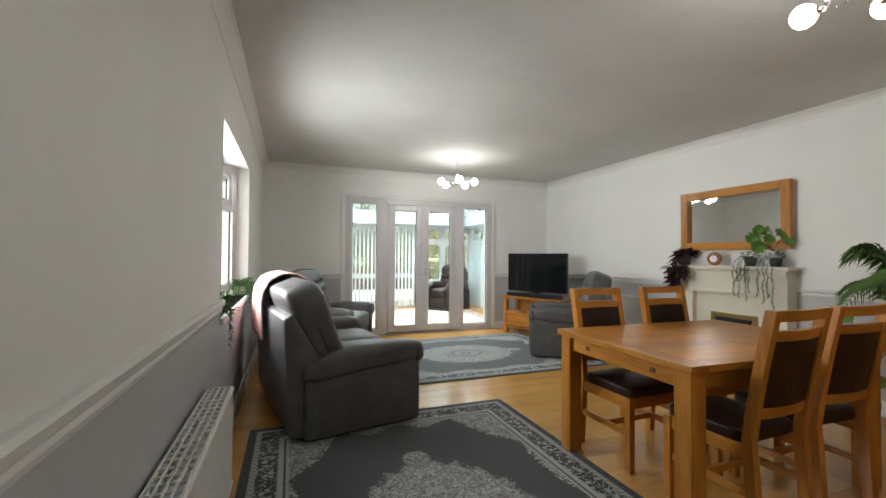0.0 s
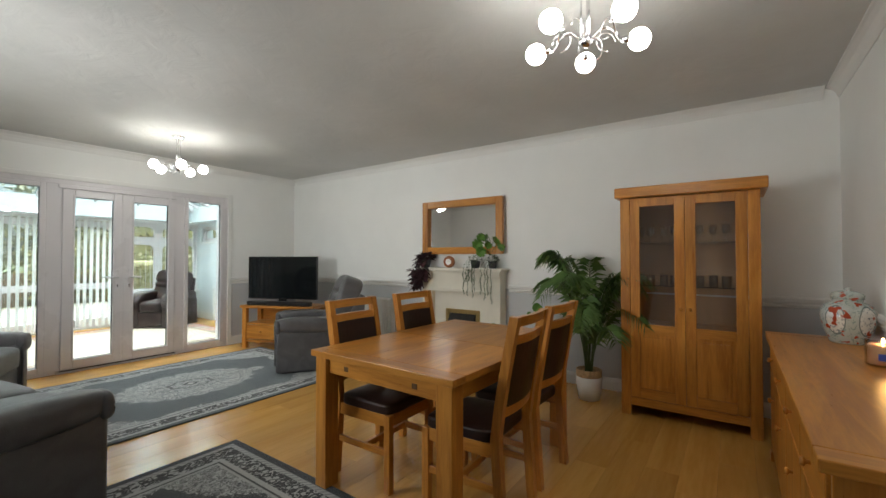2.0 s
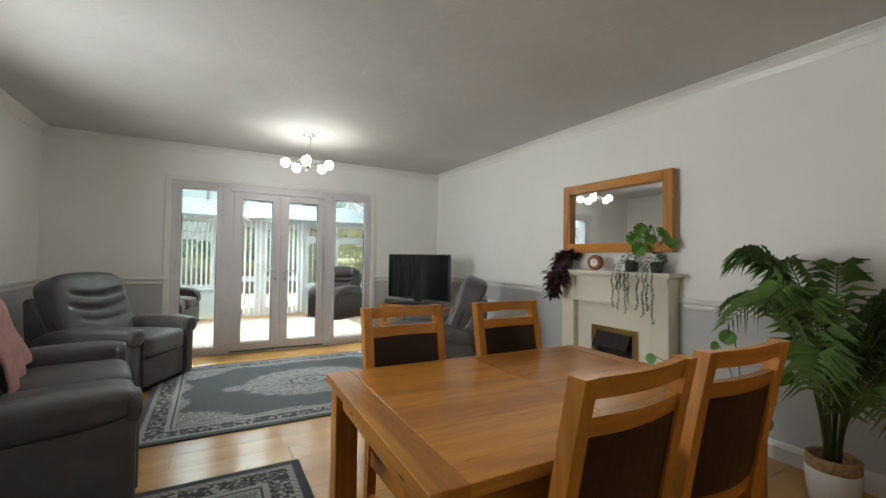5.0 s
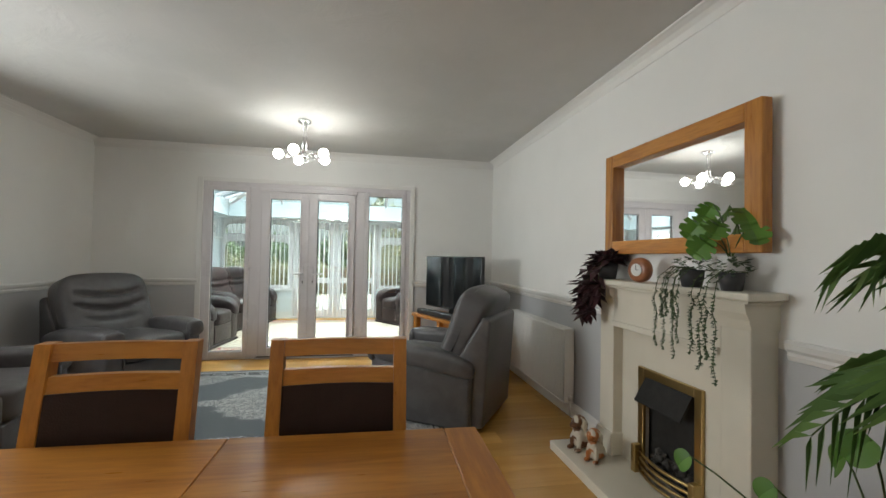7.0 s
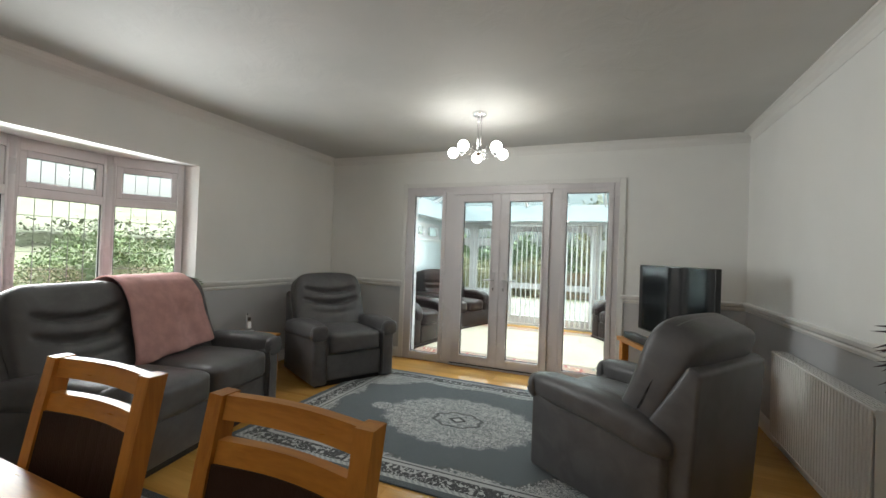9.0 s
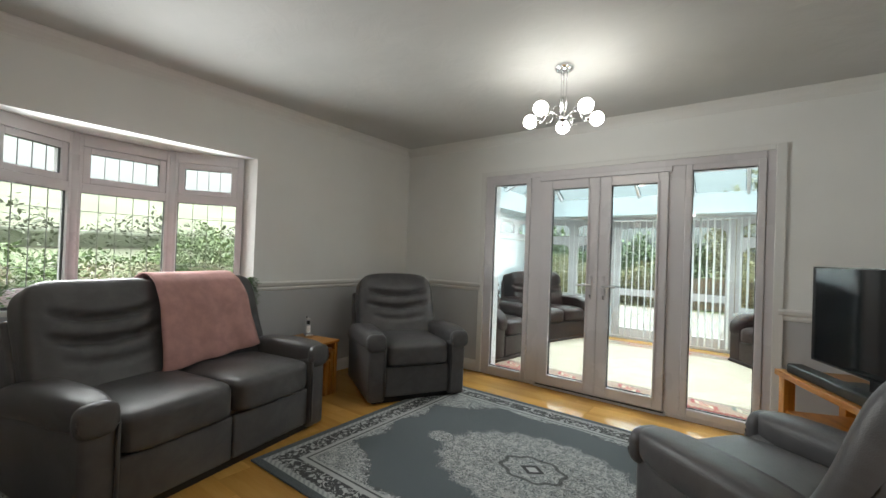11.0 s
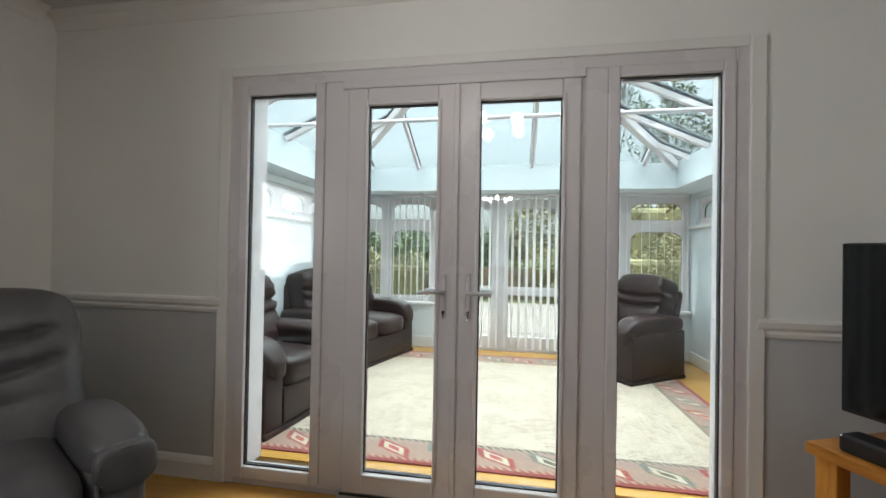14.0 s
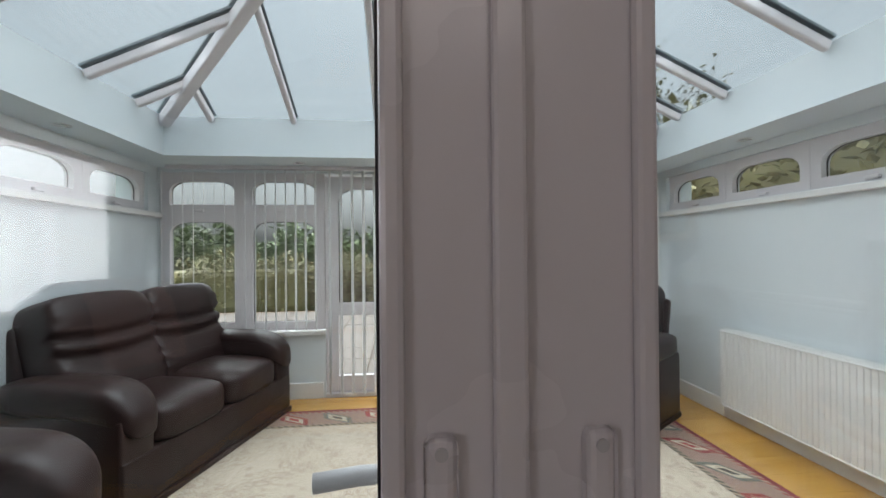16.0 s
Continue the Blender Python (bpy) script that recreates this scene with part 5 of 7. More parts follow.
WICKER = paint("woven_seagrass", (0.42, 0.28, 0.15), 0.9, 0.25, 40.0, 0.8, 90.0)
TERRA = paint("copper_planter", (0.30, 0.10, 0.045), 0.4, 0.15, 9.0)
SOIL = paint("potting_soil", (0.03, 0.02, 0.014), 1.0, 0.3, 40.0, 0.8)


def pot(parent, x, y, z, r, h, mat, name="pot", label=""):
    p = part(name, lathe(bm_new(), [(r * 0.78, z), (r * 0.95, z + h * 0.5), (r, z + h), (r * 0.9, z + h), (r * 0.88, z + h * 0.9), (0.01, z + h * 0.9)], 28, (x, y)), mat, parent, label, True)
    part("soil", lathe(bm_new(), [(r * 0.86, z + h * 0.89), (r * 0.8, z + h * 0.93), (0.01, z + h * 0.95)], 20, (x, y)), SOIL, parent)
    return p


def palm(at, label):
    t = thing("potted_palm", at, label, "plant")
    pot(t, 0, 0, 0.0, 0.115, 0.21, POT_W, "pot", "white ceramic pot")
    part("basket_rim", lathe(bm_new(), [(0.105, 0.20), (0.112, 0.21), (0.114, 0.27), (0.106, 0.275), (0.10, 0.262), (0.10, 0.20)], 28), WICKER, t, "woven seagrass rim", True)
    lf = bm_new()
    rng = random.Random(5)
    for k in range(24):
        az = k * 2.399 + rng.uniform(-0.3, 0.3)
        reach = rng.uniform(0.30, 0.58)
        rise = rng.uniform(0.85, 1.28) if k % 4 else rng.uniform(0.5, 0.8)
        bend = rng.uniform(0.12, 0.34)
        pts = []
        for i in range(19):
            f = i / 18
            r = 0.03 + reach * f ** 1.6
            z = 0.24 + rise * (1 - max(0.0, 1 - f) ** 1.7) - bend * max(0.0, f - 0.55) ** 2 * 4
            pts.append(Vector((r * math.cos(az), r * math.sin(az), z)))
        part("frond_stem", tube(bm_new(), pts, 0.006, 6, False, 0.25), STEM, t, "", True)
        for i in range(6, 19):
            for half in (0, 0.5):
                if i == 18 and half:
                    continue
                p = pts[i] + ((pts[i + 1] - pts[i]) * half if half else Vector())
                tan = (pts[min(i + 1, 18)] - pts[i - 1]).normalized()
                sd = tan.cross(Vector((0, 0, 1))).normalized()
                fr = (i + half - 6) / 12
                L = 0.19 * math.sin(math.pi * (0.18 + 0.72 * fr)) + 0.035
                for s in (-1, 1):
                    leaf(lf, p, tan * 0.75 + sd * s * 1.0 + Vector((0, 0, rng.uniform(0.1, 0.45))), Vector((0, 0, 1)), L * rng.uniform(0.85, 1.1), 0.0095, 0.3, L * rng.uniform(0.3, 0.85))
    part("fronds", lf, PALM, t, "feathery arching palm fronds")
    return t


palm(pose(4.66, 1.93, 0.0), "areca palm with arching fronds in a white pot")


def heart(bm, base, along, up, size, notches=0):
    """A heart-shaped leaf, with slits along its edge for a split-leaf plant."""
    a = Vector(along).normalized()
    s = a.cross(Vector(up))
    s = s.normalized() if s.length > 1e-4 else Vector((1, 0, 0))
    n = s.cross(a)
    b = Vector(base)
    out = []
    N = 26
    for i in range(N + 1):
        q = math.pi * i / N
        r = size * (0.32 + 0.30 * max(0.0, math.sin(q)) ** 0.8 + 0.42 * max(0.0, 0.5 - 0.5 * math.cos(q)) ** 2.2)
        if notches and 5 < i < N - 4 and i % 5 == 0:
            r *= 0.62
        out.append((r * -math.cos(q) * 0.95, r * math.sin(q)))
    mids = [b + a * (size * 0.35 + u) for u, w in out]
    for sg in (-1, 1):
        rim = [bm.verts.new(b + a * (size * 0.35 + u) + s * sg * w * 0.9 + n * (0.22 * w - 0.25 * max(0, u) ** 2 / size)) for u, w in out]
        mid = [bm.verts.new(b + a * (size * 0.35 + u) - n * 0.25 * max(0, u) ** 2 / size) for u, w in out]
        for i in range(N):
            if (rim[i].co - mid[i].co).length < 1e-5 and (rim[i + 1].co - mid[i + 1].co).length < 1e-5:
                continue
            f = (mid[i], rim[i], rim[i + 1], mid[i + 1])
            bm.faces.new(f if sg > 0 else tuple(reversed(f)))


def heart_plant(name, at, stems, size, notches, r, h, potmat, label, potlabel):
    """stems: (dx, dy, dz, tilt) ends of the leaf stalks over the pot."""
    t = thing(name, at, label, "plant")
    pot(t, 0, 0, 0, r, h, potmat, "pot", potlabel)
    for dx, dy, dz, k in stems:
        e = Vector((dx, dy, h + dz))
        m = Vector((dx * 0.35, dy * 0.35, h + dz * 0.75))
        b = Vector((dx * 0.05, dy * 0.05, h * 0.9))
        pts = [b * (1 - f) ** 2 + m * 2 * f * (1 - f) + e * f * f for f in [i / 8 for i in range(9)]]
        st = part("stalk", tube(bm_new(), pts, 0.003, 6), STEM, t, "", True)
        bm = bm_new()
        out = Vector((dx, dy, 0)).normalized()
        heart(bm, e, out * 0.6 + Vector((0, 0, -0.7)), (out * 0.5 + Vector((-0.6, -0.7, 0.6))) if not notches else Vector((-0.5, -1.0, 0.5)), size * k, notches)
        part("leaf", bm, GREENLEAF, st, "", True)
    return t


heart_plant("potted_pothos", pose(4.72, 2.36, 0.0), [(-0.22, 0.17, 0.38, 1.0), (-0.28, -0.02, 0.32, 1.2), (-0.14, 0.24, 0.44, 0.8), (-0.28, 0.42, 0.46, 0.75), (-0.12, -0.2, 0.5, 1.1), (0.05, 0.18, 0.55, 1.0), (-0.2, -0.16, 0.25, 1.1), (0.1, -0.15, 0.45, 1.0), (-0.05, 0.05, 0.66, 1.0)], 0.075, 0, 0.10, 0.17, POT_D, "leafy green heart-leaf plant on the floor beside the hearth", "dark grey plastic pot")
heart_plant("split_leaf_plant", pose(4.965, 3.13, 1.178), [(-0.06, 0.10, 0.17, 1.15), (-0.02, -0.07, 0.21, 1.2), (-0.07, 0.05, 0.08, 1.1), (-0.01, 0.09, 0.25, 0.95), (-0.03, -0.12, 0.13, 1.0), (-0.08, -0.02, 0.15, 0.9)], 0.088, 1, 0.058, 0.15, POT_W, "small split-leaf plant in a white pot on the mantel", "white ceramic pot")


def trailing(at, label, strands, r, h, potmat, leafmat, L0, L1, size, bead=False, seed=1, crown=40, side=-1):
    """A pot with a leafy crown and strands that hang over the mantel's edge."""
    rng = random.Random(seed)
    t = thing("trailing_plant", at, label, "plant")
    pot(t, 0, 0, 0, r, h, potmat)
    lf = bm_new()
    for _ in range(crown):
        a, rr = rng.uniform(0, 6.28), rng.uniform(0.2, 1.25) * r
        base = Vector((rr * math.cos(a), rr * math.sin(a), h + rng.uniform(-0.01, 0.06)))
        leaf(lf, base, Vector((math.cos(a), math.sin(a), rng.uniform(-0.3, 0.9))), (0, 0, 1), size * rng.uniform(0.7, 1.2), size * 0.5, 0.3, size * 0.2)
    part("crown", lf, leafmat, t)
    for k in range(strands):
        yy = (k / max(1, strands - 1) - 0.5) * 2 * r * 1.25 + rng.uniform(-0.01, 0.01)
        L = rng.uniform(L0, L1)
        edge = -0.125 - rng.uniform(0.0, 0.02)
        path = [Vector((0, yy * 0.5, h)), Vector((-r, yy, h + 0.015)), Vector((edge * 0.9, yy * 1.05, h * 0.55)), Vector((edge, yy * 1.1, -0.01))]
        n = 14
        path += [Vector((edge - 0.004 * math.sin(i * 1.3 + k), yy * 1.1 + 0.008 * math.sin(i * 0.9 + k), -0.01 - L * (i + 1) / n)) for i in range(n)]
        st = part("strand", tube(bm_new(), path, 0.0018, 5), STEM, t, "", True)
        lv = bm_new()
        for i in range(1, len(path) - 1):
            for q in (0.0, 0.5):
                p = path[i].lerp(path[i + 1], q)
                for s in range(2 if bead else 1):
                    d = Vector((rng.uniform(-1, 0.2), rng.uniform(-1, 1), rng.uniform(-0.9, 0.1)))
                    if bead:
                        leaf(lv, p, d, (0, 0, 1), size * 0.5, size * 0.36, 0.5)
                    else:
                        leaf(lv, p, d, (0, 0, 1), size * rng.uniform(0.8, 1.25), size * 0.58, 0.3, size * 0.15)
        part("strand_leaves", lv, leafmat, st)
    return t


trailing(pose(4.93, 4.05, 1.178), "dark red-leaved trailing plant at the end of the mantel", 8, 0.065, 0.11, POT_D, DARKLEAF, 0.06, 0.26, 0.095, False, 3, 120)
trailing(pose(4.91, 3.30, 1.178), "green trailing plant with fine hanging strands on the mantel", 7, 0.055, 0.085, POT_D, PEARL, 0.10, 0.34, 0.034, True, 4, 90)
trailing(pose(4.905, 3.07, 1.178), "green trailing plant with long leafy strands on the mantel", 4, 0.05, 0.08, POT_D, PEARL, 0.28, 0.44, 0.040, True, 6, 80)


def sill_fern(at, label, seed):
    rng = random.Random(seed)
    t = thing("potted_fern", at, label, "plant")
    pot(t, 0, 0, 0, 0.055, 0.085, POT_W)
    lf = bm_new()
    for k in range(90):
        az, up = rng.uniform(0, 6.28), rng.uniform(0.1, 1.25)
        L = rng.uniform(0.11, 0.19)
        tip = 0.0
        for i in range(9):
            f = (i + 1) / 9
            p = Vector((L * f * math.cos(az) * 0.8, L * f * math.sin(az) * 0.8, 0.10 + 0.21 * up * f - 0.24 * f * f))
            for s in (-1, 1):
                leaf(lf, p, Vector((math.cos(az + s * 1.1), math.sin(az + s * 1.1), -0.2)), (0, 0, 1), 0.036, 0.015, 0.2, 0.004)
    part("fronds", lf, FERN, t)
    return t


sill_fern(pose(0.12, 4.90, BAY_Z0), "bushy green fern in a white pot on the window sill", 12)
succ = thing("trailing_succulent", pose(0.135, 3.36, BAY_Z0), "bushy trailing green succulent in a small copper planter on the sill", "plant")
pot(succ, 0, 0, 0, 0.042, 0.07, TERRA, "pot", "hammered copper planter")
rs = random.Random(14)
tuft = bm_new()
for _ in range(420):
    d = rnd_dir(-0.6, 1.2)
    leaf(tuft, Vector((0.025, 0, 0.075)) + d * rs.uniform(0.03, 0.105), d + rnd_dir(-0.5, 0.5) * 0.6, (0, 0, 1), 0.036, 0.015, 0.3)
part("tuft", tuft, FERN, succ)
for q in range(3):
    trail = bm_new()
    for k in range(44):
        f = k / 43
        base = Vector((0.03 + 0.065 * min(1.0, f * 5), -0.012 + 0.012 * q, 0.075 - 0.02 * min(1.0, f * 5) - (0.30 - 0.06 * q) * max(0.0, f - 0.15)))
        leaf(trail, base, rnd_dir(-1.0, 0.2), (0, 0, 1), 0.022, 0.014, 0.3)
    part("strand", trail, FERN, succ)

# ---------------------------------------------------------------- dog figurines on the hearth
FUR_W = paint("cream_glazed_fur", (0.62, 0.55, 0.45), 0.5, 0.1, 25.0)


def dog(at, s, patch, label):
    """One plain glazed shape: seated body, legs, head, muzzle, ears, tail."""
    bm = bm_new()
    for c, h in (((0, 0, 0.055), (0.042, 0.036, 0.055)), ((-0.022, 0, 0.035), (0.04, 0.042, 0.035)), ((0.012, 0, 0.125), (0.034, 0.031, 0.031)), ((0.045, 0, 0.115), (0.02, 0.017, 0.014)),
                 ((0.03, 0.02, 0.035), (0.013, 0.012, 0.038)), ((0.03, -0.02, 0.035), (0.013, 0.012, 0.038)), ((0.042, 0.022, 0.008), (0.02, 0.012, 0.009)), ((0.042, -0.022, 0.008), (0.02, 0.012, 0.009)),
                 ((0.005, 0.031, 0.115), (0.016, 0.008, 0.024)), ((0.005, -0.031, 0.115), (0.016, 0.008, 0.024)), ((-0.055, 0.015, 0.012), (0.03, 0.012, 0.011)), ((0.063, 0, 0.119), (0.006, 0.007, 0.005))):
        pillow(bm, Vector(c), Vector(h), 2.2, 4)
    n = Nodes("glazed_dog_coat")
    f = n.noise(n.coords(), 22.0, 2.0)
    m = n.finish(n.mix(n.step(f, 0.46, 0.54), (0.66, 0.60, 0.50), patch), 0.4)
    ob = tagged(part("dog_figurine", bm, m, None, smooth=True), label, "figurine", "dog figurines")
    ob.matrix_basis = at @ Matrix.Scale(s, 4)
    return ob


dog(pose(4.75, 4.06, 0.058, 0, 0, 200), 1.4, (0.16, 0.07, 0.03), "seated white and brown terrier figurine on the hearth")
dog(pose(4.76, 3.90, 0.058, 0, 0, 215), 1.25, (0.48, 0.17, 0.045), "seated ginger and white puppy figurine on the hearth")

mug = thing("candle_pot", pose(4.765, 3.115, 0.058), "small plain white candle pot on the marble hearth", "candle")
part("pot", lathe(bm_new(), [(0.03, 0), (0.034, 0.004), (0.036, 0.07), (0.033, 0.07), (0.031, 0.02), (0.004, 0.018)], 24), POT_W, mug, "", True)
part("wax", lathe(bm_new(), [(0.0315, 0.04), (0.03, 0.055), (0.004, 0.056)], 20), FUR_W, mug, "", True)

# ---------------------------------------------------------------- radiators
def radiator(at, L, h, label, depth=0.105, pitch=0.034):
    """Panel radiator; its back is at y = 0, its front looks to -y, its foot is at z = 0."""
    t = thing("radiator", at, label, "radiator", "radiators")
    d0 = -depth
    bm = bm_new()
    n = int(L / pitch)
    prof = []
    for i in range(n):
        a = -L / 2 + 0.012 + (L - 0.024) * i / n
        w = (L - 0.024) / n
        prof += [(a, d0), (a + w * 0.30, d0), (a + w * 0.38, d0 + 0.006), (a + w * 0.62, d0 + 0.006), (a + w * 0.70, d0)]
    prof.append((L / 2 - 0.012, d0))
    lo, hi = [bm.verts.new((x, y, 0.012)) for x, y in prof], [bm.verts.new((x, y, h - 0.012)) for x, y in prof]
    for i in range(len(prof) - 1):
        bm.faces.new((lo[i], lo[i + 1], hi[i + 1], hi[i]))
    part("front_panel", bm, STEEL, t)
    bm = bm_new()
    bx(bm, -L / 2, L / 2, d0 - 0.004, d0 + 0.014, 0, 0.014, 0.004)
    bx(bm, -L / 2, L / 2, d0 - 0.004, d0 + 0.014, h - 0.014, h, 0.004)
    bx(bm, -L / 2 + 0.02, L / 2 - 0.02, -0.035, -0.022, 0.01, h - 0.01, 0.003)
    part("rear_panel", bm, STEEL, t)
    for x in (-L / 2, L / 2 - 0.006):
        part("end_panel", box(x, x + 0.006, d0 + 0.001, -0.018, 0.006, h + 0.004, 0.002), STEEL, t)
    g = bm_new()
    k = int(L / 0.05)
    for i in range(k + 1):
        x = -L / 2 + 0.008 + (L - 0.02) * i / k
        bx(g, x, x + 0.006, d0 + 0.008, -0.02, h - 0.004, h + 0.005)
    for y in [d0 + 0.006 + (depth - 0.032) * q / 4 for q in range(5)]:
        bx(g, -L / 2 + 0.006, L / 2 - 0.006, y, y + 0.006, h - 0.003, h + 0.006)
    part("top_grille", g, STEEL, t)
    part("convector", box(-L / 2 + 0.02, L / 2 - 0.02, d0 + 0.02, -0.04, 0.02, h - 0.045), STEEL, t, "convector fins under the grille")
    for s in (-1, 1):
        v = bm_new()
        cone(v, (s * (L / 2 + 0.02), -0.06, 0.03), (s * (L / 2), -0.06, 0.03), 0.012)
        cone(v, (s * (L / 2 + 0.02), -0.06, -0.09), (s * (L / 2 + 0.02), -0.06, 0.035), 0.008)
        cone(v, (s * (L / 2 + 0.02), -0.06, 0.03), (s * (L / 2 + 0.02), -0.06, 0.07), 0.016 if s > 0 else 0.011)
        part("valve", v, TRIM, t, "", True)
    for s in (-1, 1):
        part("bracket", box(s * L * 0.35 - 0.015, s * L * 0.35 + 0.015, -0.03, 0.0, 0.05, h - 0.05), STEEL, t)
    return t


radiator(pose(X1 - 0.0005, 5.30, 0.13, 0, 0, -90), 1.29, 0.60, "white ribbed panel radiator under the dado rail")
radiator(pose(X0 + 0.0005, 1.60, 0.12, 0, 0, 90), 2.40, 0.475, "long white panel radiator with a slotted top grille", 0.135)
radiator(pose(CX1 - 0.0005, 8.72, 0.12, 0, 0, -90), 1.60, 0.56, "white ribbed panel radiator on the pale blue wall")

# ---------------------------------------------------------------- television corner
RS = 203
st = thing("tv_stand", pose(4.335, 6.19, 0.0, 0, 0, RS), "honey oak television stand with a drawer and open shelf", "tv stand")
part("top", box(-0.215, 0.225, -0.58, 0.58, 0.575, 0.615, 0.005), OAK_Y, st)
for y in (-0.56, 0.495):
    for x in (-0.20, 0.14):
        part("leg", box(x, x + 0.065, y, y + 0.065, 0, 0.575, 0.004), OAK_Z, st)
part("back_board", box(-0.20, -0.19, -0.495, 0.495, 0.10, 0.57), OAK_Y, st)
part("bottom_shelf", box(-0.20, 0.19, -0.50, 0.50, 0.09, 0.12, 0.003), OAK_Y, st)
part("middle_shelf", box(-0.20, 0.19, -0.50, 0.50, 0.34, 0.362, 0.003), OAK_Y, st)
for a, b in ((-0.492, -0.004), (0.004, 0.492)):
    dr = part("drawer_front", box(0.178, 0.2, a, b, 0.135, 0.335, 0.004), OAK_Y, st)
    part("knob", lathe(bm_new(), [(0.006, 0), (0.006, 0.012), (0.014, 0.018), (0.012, 0.026), (0.004, 0.028)], 14), OAK, dr, "", True, pose(0.2, (a + b) / 2, 0.235, 0, 90, 0))
bxo = thing("media_box", pose(4.335, 6.19, 0.362, 0, 0, RS), "slim black media box on the stand's shelf", "media player")
part("case", box(-0.13, 0.12, 0.02, 0.40, 0.006, 0.05, 0.004), BLACK, bxo)
part("front_trim", box(0.12, 0.123, 0.03, 0.39, 0.012, 0.016), CHROME, bxo)
for y in (0.05, 0.36):
    part("foot", box(-0.1, 0.1, y, y + 0.02, 0, 0.006), BLACK, bxo)
sb = thing("soundbar", pose(4.335, 6.19, 0.615, 0, 0, RS), "black soundbar in front of the television", "soundbar")
part("body", box(0.10, 0.195, -0.50, 0.50, 0.0, 0.06, 0.012, 3), BLACK, sb)
part("badge", box(0.11, 0.13, -0.012, 0.012, 0.0595, 0.061), CHROME, sb, "small silver badge")
tv = thing("television", pose(4.315, 6.245, 0.615, 0, 0, RS), "flat black television on a low stand, switched off", "television")
part("screen_case", box(-0.045, 0.0, -0.56, 0.56, 0.075, 0.70, 0.006), BLACK, tv)
part("screen", box(-0.0005, 0.0015, -0.552, 0.552, 0.09, 0.692), SCREEN, tv, "glossy dark screen")
part("neck", box(-0.04, -0.015, -0.06, 0.06, 0.012, 0.08), BLACK, tv)
part("foot", box(-0.13, 0.07, -0.26, 0.26, 0.0, 0.013, 0.005), BLACK, tv)

# ---------------------------------------------------------------- nest of tables
def small_table(name, at, w, d, h, label):
    t = thing(name, at, label, "side table", "nest of tables")
    part("top", box(-w / 2, w / 2, -d / 2, d / 2, h - 0.022, h, 0.004), OAK, t)
    for x in (-w / 2 + 0.012, w / 2 - 0.05):
        for y in (-d / 2 + 0.012, d / 2 - 0.05):
            part("leg", box(x, x + 0.038, y, y + 0.038, 0, h - 0.022, 0.003), OAK_Z, t)
        part("rail", box(x + 0.008, x + 0.03, -d / 2 + 0.05, d / 2 - 0.05, h - 0.075, h - 0.022), OAK_Y, t)
    part("rail", box(-w / 2 + 0.05, w / 2 - 0.05, d / 2 - 0.045, d / 2 - 0.025, h - 0.075, h - 0.022), OAK, t)
    return t


small_table("side_table", pose(0.545, 5.29, 0.0, 0, 0, 100), 0.36, 0.46, 0.485, "small honey oak nest table beside the sofa")
small_table("side_table", pose(0.575, 5.292, 0.0, 0, 0, 100), 0.26, 0.40, 0.405, "smaller honey oak table tucked under the nest")
small_table("side_table", pose(0.60, 5.293, 0.0, 0, 0, 100), 0.165, 0.34, 0.325, "smallest honey oak table tucked under the nest")
ph = thing("cordless_phone", pose(0.47, 5.36, 0.485, 0, 0, -25), "silver cordless telephone upright in its cradle", "telephone")
part("cradle", box(-0.045, 0.045, -0.04, 0.04, 0, 0.035, 0.012, 3), CHROME, ph, "silver cradle")
hs = part("handset", box(-0.012, 0.012, -0.023, 0.023, 0, 0.155, 0.01, 3), HANDLE, ph, "silver handset", at=pose(-0.012, 0, 0.02, 0, -12, 0))
part("keypad", box(0.0118, 0.0135, -0.017, 0.017, 0.02, 0.085, 0.002), CHROME, hs, "silver keypad")
part("display", box(0.0118, 0.0135, -0.015, 0.015, 0.095, 0.13, 0.002), BLACK, hs)
part("antenna", cone(bm_new(), (0, -0.012, 0.15), (0, -0.012, 0.175), 0.006, 0.004, 10), BLACK, hs, "", True)
tagged(part("coaster", lathe(bm_new(), [(0.05, 0.485), (0.055, 0.49), (0.055, 0.505), (0.05, 0.51), (0.01, 0.508)], 28, (0.46, 5.19)), BLACK, None, smooth=True), "round black dish on the nest table", "dish")

